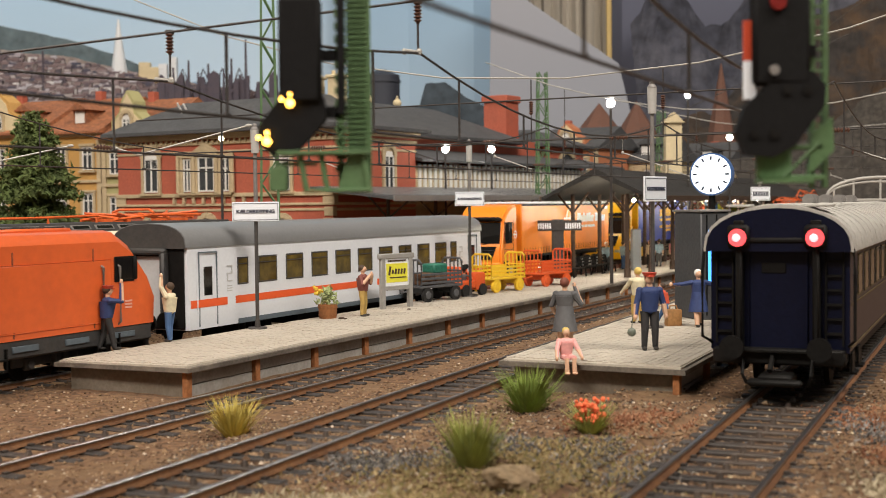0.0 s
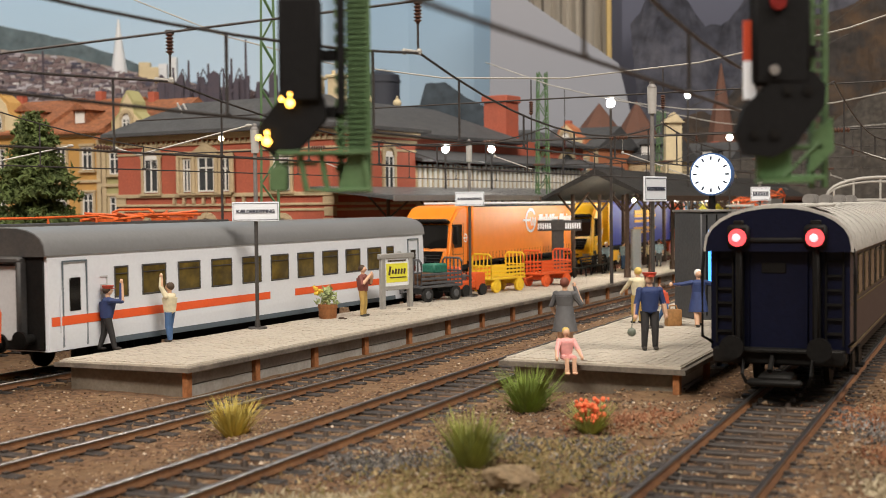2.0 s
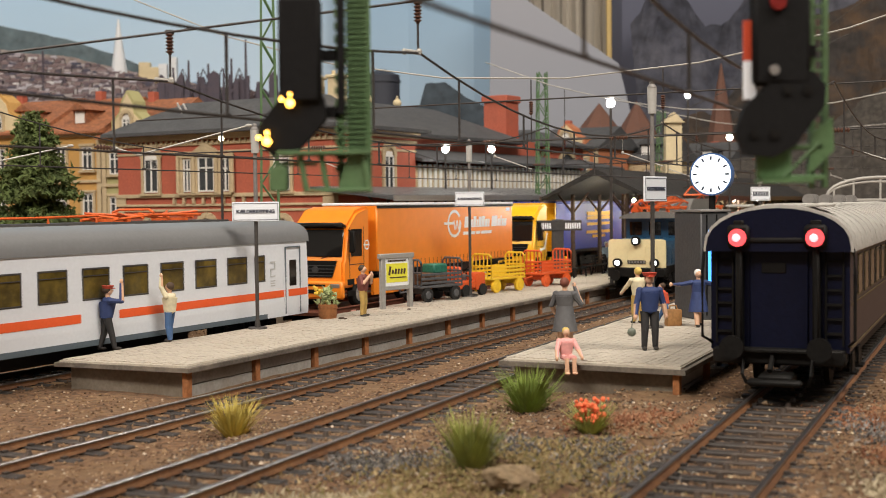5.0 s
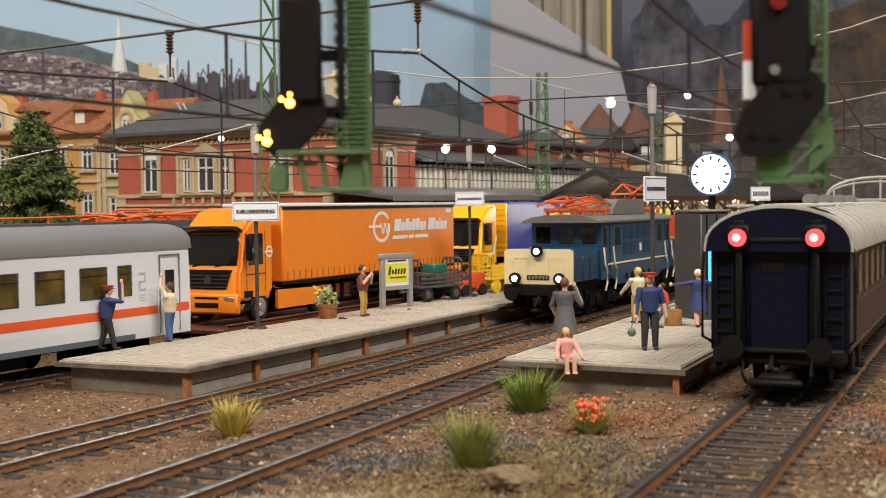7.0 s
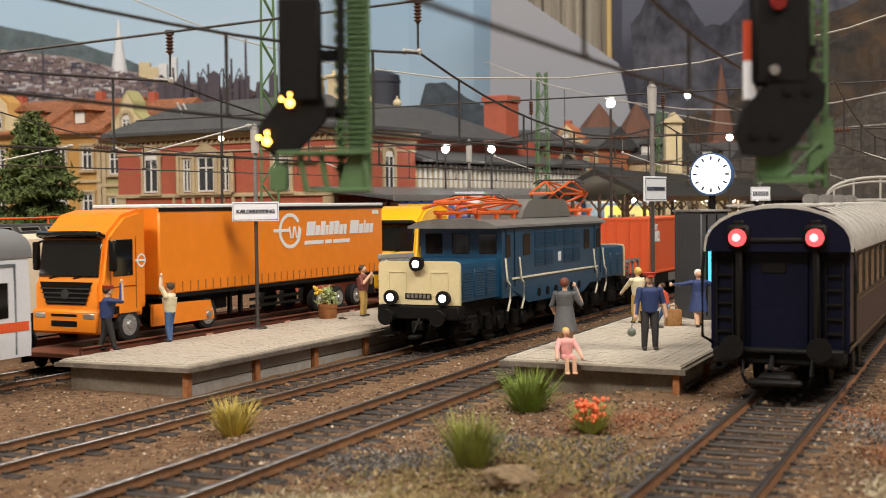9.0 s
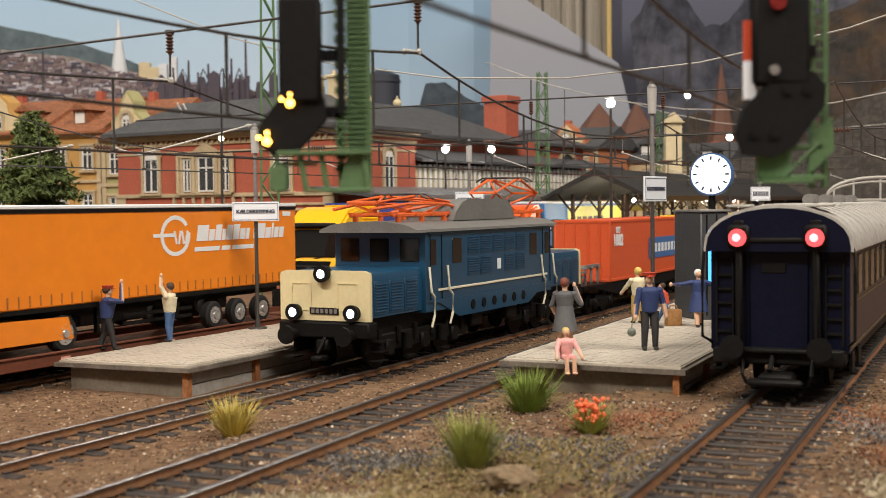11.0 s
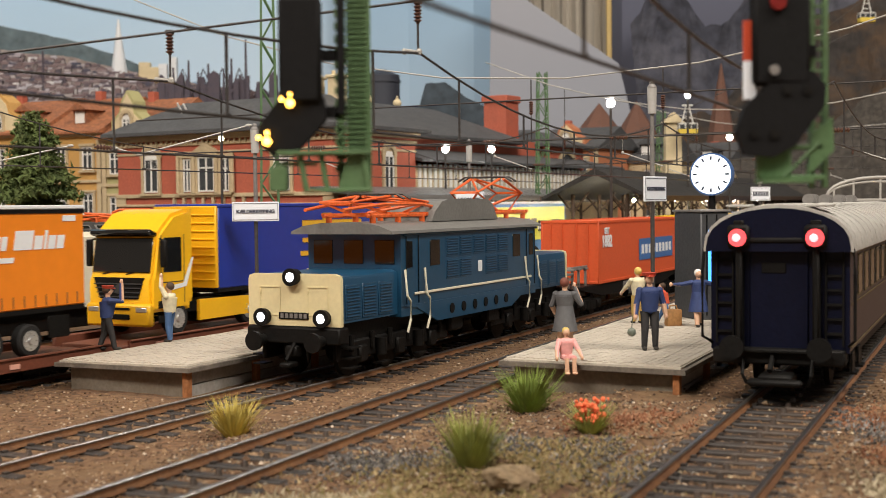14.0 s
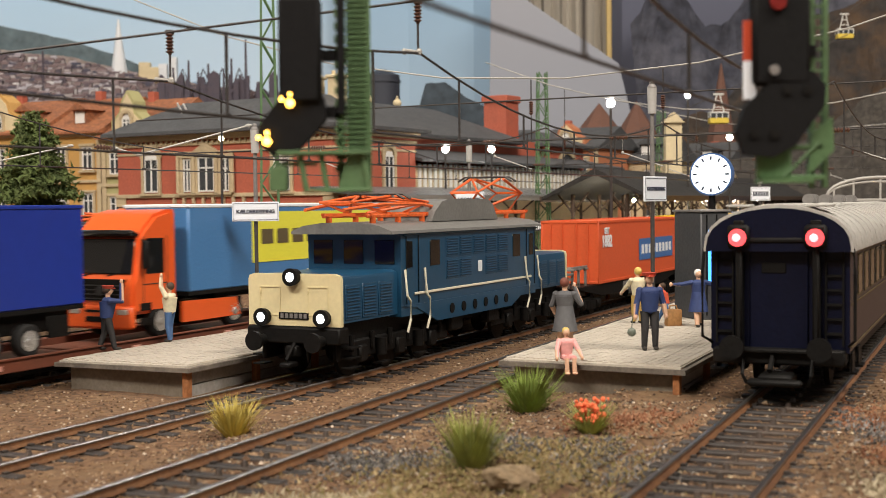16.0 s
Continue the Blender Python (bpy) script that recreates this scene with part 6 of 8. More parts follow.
PALEBLUE, REDPACK, ROSE = cloth("pale_blue_cloth", (0.3, 0.42, 0.5)), cloth("red_backpack", (0.6, 0.09, 0.04)), cloth("rose_cloth", (0.6, 0.2, 0.2))

figure(-9.35, 34.4, 0.55, 118, 1.80, NAVYCLOTH, BLACKCLOTH, HAIRBROWN, ((14, 5), (14, 5)), cap=REDCAP, stride=0.16, lean=-0.08, reach=(((-0.1, -0.26, -0.02), (-0.02, -0.28, 0.46)), None), label="waving stationmaster figurine in navy coat and red cap")
figure(-8.03, 36.4, 0.55, -105, 1.75, CREAMCLOTH, DENIM, HAIRBROWN, ((14, 12), (14, 10)), stride=0.05, reach=(None, ((0.03, -0.12, 0.27), (-0.02, -0.14, 0.56))), label="waving figurine in cream shirt and blue jeans")
figure(-2.86, 44.1, 0.55, 75, 1.83, MAROON, KHAKI, HAIRBROWN, ((20, 55), (15, 80)), reach=(((-0.12, -0.1, -0.24), (0.08, -0.28, 0.08)), ((0.12, -0.14, -0.24), (-0.1, -0.26, 0.02))), label="figurine in maroon jacket taking a photograph")
figure(5.08, 30.6, 0.85, 2, 1.92, NAVYCLOTH, BLACKCLOTH, HAIRRED, ((14, 5), (16, -5)), cap=REDCAP, label="figurine in navy jacket and black trousers")
figure(3.02, 30.9, 0.85, 160, 1.80, GREYCLOTH, GREYCLOTH, HAIRRED, ((12, 60), (12, 60)), skirt=True, reach=(((-0.14, -0.08, -0.24), (0.02, -0.2, 0.16)), ((0.1, -0.02, -0.28), (0.06, -0.16, -0.5))), label="figurine in long dark grey coat seen from behind")
figure(2.80, 28.45, 0.86, 10, 1.35, PINK, PINK, HAIRBLOND, ((18, 30), (18, 30)), sit=True, label="small figurine in pink dress sitting on the edge")
figure(7.45, 36.3, 0.85, 10, 1.68, NAVYCLOTH, NAVYCLOTH, HAIRWHITE, ((80, 0), (72, 0)), skirt=True, stride=0.2, label="white-haired figurine in blue dress with open arms")
figure(6.6, 36.9, 0.85, 250, 1.25, REDPACK, DENIM, HAIRBROWN, ((40, 60), (35, 60)), stride=0.25, label="running child figurine with a red backpack", lean=-0.15)
figure(5.85, 37.4, 0.85, 200, 1.7, CREAMCLOTH, KHAKI, HAIRBLOND, ((12, 40), (12, 40)), label="blond figurine in cream clothes")
for px, py, tp_, lg, hr, tn in ((9.4, 71.5, PALEBLUE, GREYCLOTH, HAIRWHITE, 20), (10.6, 73.0, PALEBLUE, DENIM, HAIRBROWN, 120), (13.2, 76.0, PALEBLUE, GREYCLOTH, HAIRBROWN, 200), (14.4, 77.5, ROSE, CREAMCLOTH, HAIRBLOND, 10), (11.6, 74.0, CREAMCLOTH, DENIM, HAIRBROWN, 60), (12.4, 74.6, CREAMCLOTH, BLACKCLOTH, HAIRWHITE, 300)):
    figure(px, py, 0.55, tn, 1.7, tp_, lg, hr, label="waiting figurine standing under the platform canopy")

# round bag held by the figurine in navy
bm = B()
ball(bm, (0, 0, 0.11), 0.11, (1, 0.8, 1), 14, 10)
tube(bm, [(0, 0, 0.2), (0.03, 0, 0.55)], 0.012)
solo("round_bag", bm, mat("grey_green_ball", (0.12, 0.14, 0.11), 0.4, var=0.3), "small round grey-green bag on a string", "bag", m=at(4.62, 30.5, 1.2))
bm = B()
box(bm, (0, 0, 0.25), (0.48, 0.26, 0.5), 0.05, seg=2)
tube(bm, [(-0.12, 0, 0.5), (-0.1, 0, 0.6), (0.1, 0, 0.6), (0.12, 0, 0.5)], 0.025)
solo("suitcase", bm, mat("tan_leather", (0.3, 0.15, 0.05), 0.6, var=0.2), "tan leather suitcase standing on the platform", "suitcase", m=at(6.75, 36.5, 0.85, 15))


def billboard(x, y, z, turn):
    ob = thing("advertising_board", at(x, y, z, turn), "grey framed advertising board with a yellow poster", "billboard")
    fm = mat("grey_board_frame", (0.30, 0.295, 0.28), 0.6, var=0.08, dirt=(0.2, 0.19, 0.17))
    for sx in (-0.75, 0.75):
        bm = B()
        box(bm, (sx, 0, 1.02), (0.22, 0.16, 2.04), 0.02)
        part("post", bm, fm, ob)
    bm = B()
    box(bm, (0, 0, 2.0), (1.9, 0.18, 0.2), 0.03)
    box(bm, (0, 0, 0.78), (1.5, 0.14, 0.16), 0.02)
    part("cross_bar", bm, fm, ob)
    bm = B()
    box(bm, (0, 0, 1.4), (1.3, 0.08, 1.08), 0.01)
    p = part("panel", bm, PUREWHITE, ob, "white poster panel", smooth=False)
    bm = B()
    box(bm, (0, -0.046, 1.36), (1.16, 0.012, 0.72))
    q = part("poster", bm, TARPYELLOW, p, "yellow poster", smooth=False)
    bm = B()
    for i, hh in enumerate((0.34, 0.16, 0.2, 0.2, 0.2, 0.2)):
        box(bm, (-0.4 + i * 0.16, -0.058, 1.36 + hh / 4), (0.1, 0.012, hh), rot=(0, 12, 0))
    box(bm, (0.05, -0.058, 1.18), (0.9, 0.012, 0.04))
    box(bm, (0, -0.05, 1.82), (1.0, 0.012, 0.06))
    part("lettering_bar", bm, TIMBER, q, "dark lettering as plain bars", smooth=False)


billboard(-1.8, 47.5, 0.55, 48)


def planter(x, y, z):
    ob = thing("flower_tub", at(x, y, z), "round brown wooden tub with pale leaves and yellow flowers", "planter")
    bm = B()
    cyl(bm, (0, 0, 0), (0, 0, 0.5), 0.3, 0.34, 16)
    cyl(bm, (0, 0, 0.38), (0, 0, 0.43), 0.352, 0.355, 16)
    cyl(bm, (0, 0, 0.1), (0, 0, 0.15), 0.325, 0.33, 16)
    part("tub", bm, mat("brown_tub", (0.28, 0.11, 0.035), 0.7, var=0.2), ob, "brown wooden tub")
    rnd = random.Random(2)
    leaf, flower = Heap(), B()
    for _ in range(150):
        a, r, h = rnd.uniform(0, 6.28), rnd.uniform(0, 0.36), rnd.uniform(0.5, 1.05)
        r *= 1.0 if h < 0.9 else 0.6
        c = (math.cos(a) * r, math.sin(a) * r, h)
        leaf.spike(c, (rnd.gauss(0, 0.08), rnd.gauss(0, 0.08), rnd.gauss(0.04, 0.08)), 0.06)
    for _ in range(16):
        a, r = rnd.uniform(2.2, 4.2), rnd.uniform(0.2, 0.5)
        ball(flower, (math.cos(a) * r, math.sin(a) * r * 0.6, rnd.uniform(0.85, 1.12)), 0.06, u=6, v=4)
    leaf.part("leaves", mat("pale_leaves", (0.36, 0.42, 0.2), 0.7, var=0.4, scale=300), ob, "pale green leaves")
    part("flowers", flower, mat("yellow_flowers", (0.75, 0.5, 0.05), 0.6), ob, "yellow flowers")


planter(-4.05, 43.4, 0.55)


def luggage_cart(x, y, z, turn, paint, wheel_paint, label, load=False):
    ob = thing("luggage_cart", at(x, y, z, turn), label, "luggage cart", "platform luggage carts")
    bm = B()
    box(bm, (0, 0, 0.62), (2.5, 1.1, 0.1), 0.02)
    for sx in (-0.85, 0.85):
        box(bm, (sx, 0, 0.45), (0.25, 0.8, 0.24), 0.03)
    tube(bm, [(-1.25, 0, 0.5), (-1.9, 0, 0.42), (-2.0, 0, 0.8)], 0.04)
    part("deck", bm, paint, ob)
    for sy in (-0.53, 0.53):
        for k in range(3):
            bm = B()
            box(bm, (0, sy, 0.78 + k * 0.17), (2.45, 0.04, 0.1), 0.01)
            part("side_slat", bm, paint, ob)
    for sx in (-1.23, 1.23):
        bm = B()
        tube(bm, [(sx, -0.53, 0.6), (sx, -0.53, 1.6), (sx, -0.4, 1.72), (sx, 0.4, 1.72), (sx, 0.53, 1.6), (sx, 0.53, 0.6)], 0.045, 8)
        tube(bm, [(sx, -0.53, 1.2), (sx, 0.53, 1.2)], 0.035)
        for sy in (-0.32, -0.11, 0.11, 0.32):
            tube(bm, [(sx, sy, 0.6), (sx, sy, 1.72)], 0.03)
        part("end_rail", bm, paint, ob, "tall barred end")
    for sx in (-0.85, 0.85):
        for sy in (-0.5, 0.5):
            bm = B()
            cyl(bm, (sx, sy - 0.06, 0.3), (sx, sy + 0.06, 0.3), 0.3, seg=18)
            w = part("wheel", bm, wheel_paint, ob)
            bm = B()
            s = -1 if sy < 0 else 1
            cyl(bm, (sx, sy + s * 0.05, 0.3), (sx, sy + s * 0.09, 0.3), 0.17, 0.14, seg=14)
            part("hub", bm, paint, w)
    if load:
        bm = B()
        box(bm, (-0.6, 0, 0.92), (0.7, 0.8, 0.5), 0.05)
        box(bm, (0.3, 0.1, 0.86), (0.6, 0.7, 0.4), 0.05)
        part("brown_load", bm, mat("brown_parcel", (0.12, 0.06, 0.03), 0.7, var=0.3), ob, "brown parcels")
        bm = B()
        box(bm, (0.25, 0.1, 1.32), (0.85, 0.7, 0.4), 0.06)
        part("green_load", bm, mat("green_parcel", (0.02, 0.15, 0.10), 0.6, var=0.2), ob, "green parcel")
    return ob


CARTGREY = mat("dark_grey_cart", (0.075, 0.078, 0.085), 0.6, var=0.15)
CARTYELLOW = mat("bright_yellow_cart", (0.80, 0.52, 0.03), 0.45, var=0.06)
CARTORANGE = mat("orange_red_cart", (0.66, 0.10, 0.02), 0.45, var=0.06)
luggage_cart(-0.45, 51.0, 0.55, 48, CARTGREY, TYRE, "dark grey luggage cart loaded with parcels", True)
luggage_cart(2.5, 56.0, 0.55, 50, CARTYELLOW, CARTYELLOW, "bright yellow luggage cart with slatted sides")
luggage_cart(5.0, 59.6, 0.55, 50, CARTORANGE, CARTORANGE, "orange-red luggage cart with slatted sides")


def tug(x, y, z, turn):
    ob = thing("platform_tug", at(x, y, z, turn), "small orange platform tug pulling the grey cart", "vehicle")
    bm = B()
    box(bm, (0.5, 0, 0.62), (0.7, 0.95, 0.75), 0.08, seg=2)
    box(bm, (-0.45, 0, 0.5), (1.2, 0.95, 0.35), 0.06)
    box(bm, (-0.85, 0, 0.95), (0.15, 0.8, 0.7), 0.05)
    part("body", bm, CARTORANGE, ob)
    for sx in (-0.6, 0.6):
        for sy in (-0.45, 0.45):
            bm = B()
            cyl(bm, (sx, sy - 0.08, 0.26), (sx, sy + 0.08, 0.26), 0.26, seg=16)
            part("wheel", bm, TYRE, ob)
    bm = B()
    tube(bm, [(0.1, 0, 0.9), (-0.05, 0, 1.2)], 0.03)
    cyl(bm, (-0.05, 0, 1.2), (-0.08, 0, 1.24), 0.2, seg=14)
    part("steering_wheel", bm, BLACK, ob)


tug(0.95, 53.6, 0.55, 52)
figure(0.9, 53.5, 1.05, 140, 1.0, GREYCLOTH, GREYCLOTH, HAIRBROWN, ((20, 60), (20, 60)), label="dark figurine sitting on the platform tug", sit=True)


def station_clock(x, y, z):
    ob = thing("station_clock", at(x, y, z, -24), "round white illuminated station clock with blue rim", "clock")
    bm = B()
    cyl(bm, (0, 0, 0), (0, 0, 4.6 - z + 0.3), 0.11, 0.11, 12)
    part("pole", bm, BLACK, ob, "black pole")
    cz = 5.3 - z + 0.08
    bm = B()
    cyl(bm, (0, -0.17, cz), (0, 0.17, cz), 0.69, seg=40)
    rim = part("case", bm, mat("blue_clock_case", (0.05, 0.12, 0.3), 0.4, var=0.05), ob, "blue round case")
    bm = B()
    cyl(bm, (0, -0.16, cz), (0, -0.185, cz), 0.64, seg=40)
    part("dial", bm, mat("glowing_dial", (0.8, 0.85, 0.9), 0.5, emit=(0.85, 0.93, 1.0), strength=1.4, bump=0), rim, "glowing white dial")
    for k in range(12):
        a = k * math.pi / 6
        bm = B()
        box(bm, (math.sin(a) * 0.52, -0.19, cz + math.cos(a) * 0.52), (0.055, 0.012, 0.13), rot=(0, math.degrees(a), 0))
        part("hour_mark", bm, INK, rim, smooth=False)


station_clock(8.75, 40.4, 0.85)


def kiosk(x, y, z):
    ob = thing("ticket_kiosk", at(x, y, z, 20), "tall dark grey platform kiosk with a blue lit edge", "kiosk")
    g = mat("dark_grey_kiosk", (0.05, 0.052, 0.056), 0.5, var=0.15, dirt=(0.09, 0.09, 0.09))
    bm = B()
    box(bm, (0, 0, 1.66), (1.0, 1.6, 3.32), 0.04)
    body = part("body", bm, g, ob)
    bm = B()
    for sx in (-0.3, 0.05):
        box(bm, (sx, -0.81, 1.7), (0.03, 0.03, 3.1))
    part("panel_joint", bm, BLACK, body)
    bm = B()
    box(bm, (0, 0, 3.36), (1.1, 1.7, 0.08), 0.02)
    part("cap", bm, POLEGREY, ob)
    bm = B()
    box(bm, (-0.2, -0.83, 1.95), (0.12, 0.06, 1.65), 0.01)
    part("light_strip", bm, mat("blue_light", (0.1, 0.3, 0.8), 0.4, emit=(0.05, 0.35, 1.0), strength=2.2, bump=0), ob, "glowing blue strip")


kiosk(8.1, 39.0, 0.85)


def info_sign(x, y, z):
    ob = thing("platform_indicator", at(x, y, z, 4), "dark platform indicator with two white lettered panels", "sign")
    bm = B()
    box(bm, (0, 0, 1.55), (0.62, 0.2, 3.1), 0.02)
    part("post", bm, DARKGREY, ob)
    bm = B()
    box(bm, (0, -0.02, 2.78), (2.5, 0.24, 0.55), 0.02)
    p = part("crosspiece", bm, DARKGREY, ob)
    for sx in (-0.78, 0.78):
        bm = B()
        for i in range(7):
            box(bm, (sx - 0.36 + i * 0.12, -0.15, 2.76), (0.085, 0.012, 0.3))
        part("lettering_bar", bm, PUREWHITE, p, smooth=False)


info_sign(6.0, 65.0, 0.55)


def bench(x, y, z, turn):
    ob = thing("platform_bench", at(x, y, z, turn), "dark metal bench under the platform canopy", "bench", "dark benches")
    for sx in (-0.8, 0.8):
        bm = B()
        tube(bm, [(sx, -0.3, 0), (sx, -0.25, 0.45), (sx, 0.25, 0.45), (sx, 0.35, 1.0)], 0.05)
        tube(bm, [(sx, 0.3, 0), (sx, 0.25, 0.45)], 0.05)
        part("leg", bm, BLACK, ob)
    for k in range(4):
        bm = B()
        box(bm, (0, -0.22 + k * 0.15, 0.48), (1.9, 0.1, 0.05))
        part("seat_slat", bm, BLACK, ob)
    for k in range(3):
        bm = B()
        box(bm, (0, 0.28 + k * 0.03, 0.65 + k * 0.15), (1.9, 0.04, 0.1))
        part("back_slat", bm, BLACK, ob)


bench(7.0, 66.0, 0.55, 60)
bench(8.2, 68.5, 0.55, 60)
bench(9.2, 70.5, 0.55, 60)


FELT = mat("dark_roofing_felt", (0.03, 0.029, 0.028), 0.85, var=0.25, scale=400, bump=0.4, dirt=(0.055, 0.05, 0.045), spec=0.2)


def platform_canopy():
    ob = thing("platform_canopy", along(A1, 62, -21.2, 0.55), "dark platform canopy on brown columns with small lamps", "canopy")
    bm = B()
    prism(bm, [(-3.0, 4.1), (0, 5.4), (3.0, 4.1), (3.0, 4.25), (0, 5.75), (-3.0, 4.25)], 0, 52)
    roof = part("roof", bm, FELT, ob, "dark pitched roof", smooth=False)
    bm = B()
    for s in (-1, 1):
        box(bm, (26, s * 3.02, 4.15), (52.2, 0.08, 0.3), 0.01)
    part("fascia", bm, TIMBER, roof, "", smooth=False)
    for k in range(12):
        for y in (-1.5, 1.5):
            bm = B()
            cyl(bm, (0.8 + k * 4.4, y, 0), (0.8 + k * 4.4, y, 4.4), 0.13, 0.11, 10)
            cyl(bm, (0.8 + k * 4.4, y, 0), (0.8 + k * 4.4, y, 0.5), 0.2, 0.17, 10)
            tube(bm, [(0.8 + k * 4.4, y, 3.4), (0.8 + k * 4.4, y + 0.9, 4.5)], 0.06)
            tube(bm, [(0.8 + k * 4.4, y, 3.4), (0.8 + k * 4.4, y - 0.9, 4.5)], 0.06)
            part("column", bm, TIMBER, ob, "brown iron column")
    for k in range(5):
        bm = B()
        cyl(bm, (3 + k * 8, -1.2, 4.1), (3 + k * 8, -1.2, 4.6), 0.03)
        lamp = part("lamp_hanger", bm, WIRE, roof)
        bm = B()
        ball(bm, (3 + k * 8, -1.2, 4.05), 0.11)
        part("bulb", bm, BULB, lamp, "bright white bulb")


platform_canopy()
for s in (64.5, 72.5, 80.5, 88.5, 96.5):
    glow = bpy.data.lights.new("canopy_glow", "POINT")
    glow.energy, glow.color, glow.shadow_soft_size = 0.07, (1.0, 0.9, 0.7), 0.002
    new("canopy_glow", glow).matrix_world = along(A1, s, -20.4, 4.35)
bm = B()
box(bm, (0, 0, 1.2), (0.55, 0.4, 2.4), 0.05)
solo("ticket_machine", bm, mat("pale_blue_machine", (0.42, 0.47, 0.52), 0.5, var=0.06), "pale blue-grey ticket machine on the platform", "ticket machine", m=at(11.2, 72.2, 0.55, 10))


def street_lamp(x, y, z0, z1, r=0.16, bulb=None, n=1):
    ob = thing("street_lamp", at(x, y, z0), "dark lamp post with a bright lit bulb", "street lamp", "lit lamps")
    bm = B()
    cyl(bm, (0, 0, 0), (0, 0, z1 - z0), 0.09, 0.06, 8)
    part("pole", bm, WIRE, ob)
    bm = B()
    cyl(bm, (0, 0, z1 - z0 + 2 * r), (0, 0, z1 - z0 + 2.4 * r), r * 1.3, r * 0.4, 12)
    part("shade", bm, LAMPSHELL, ob)
    bm = B()
    ball(bm, (0, 0, z1 - z0 + r), r)
    part("bulb", bm, bulb or BULB, ob, "bright lit bulb")


street_lamp(0.2, 73.0, -0.2, 7.5, 0.24)
street_lamp(3.1, 78.0, -0.2, 7.7, 0.24)
street_lamp(8.2, 60.5, 0.55, 9.1, 0.22)
street_lamp(14.8, 75.0, 0.55, 10.7, 0.2)
street_lamp(18.0, 78.0, 0.2, 8.3, 0.2)
street_lamp(-11.5, 65.0, -0.2, 7.9, 0.13, WARMBULB)

# ---- signals hung from a bridge ----
AMBER = mat("lit_amber_lens", (1, 0.7, 0.1), 0.3, emit=(1.0, 0.50, 0.08), strength=9.0, bump=0)
SIGBLACK = mat("matt_black_plate", (0.0045, 0.0045, 0.005), 0.75, var=0.2, spec=0.2)
SIGRED = mat("signal_red", (0.5, 0.06, 0.02), 0.5, var=0.08)


def lattice(bm, x0, x1, y, z0, z1, step, t=0.05, depth=0.3):
    """A ladder-like lattice column."""
    for x in (x0, x1):
        for dy in (0, depth):
            box(bm, (x, y + dy, (z0 + z1) / 2), (t, t, z1 - z0))
    z = z0
    while z < z1 - step * 0.5:
        for dy in (0, depth):
            tube(bm, [(x0, y + dy, z), (x1, y + dy, z + step)], t * 0.4, 4)
            tube(bm, [(x1, y + dy, z), (x0, y + dy, z + step)], t * 0.4, 4)
        for x in (x0, x1):
            tube(bm, [(x, y, z), (x, y + depth, z + step)], t * 0.4, 4)
        z += step


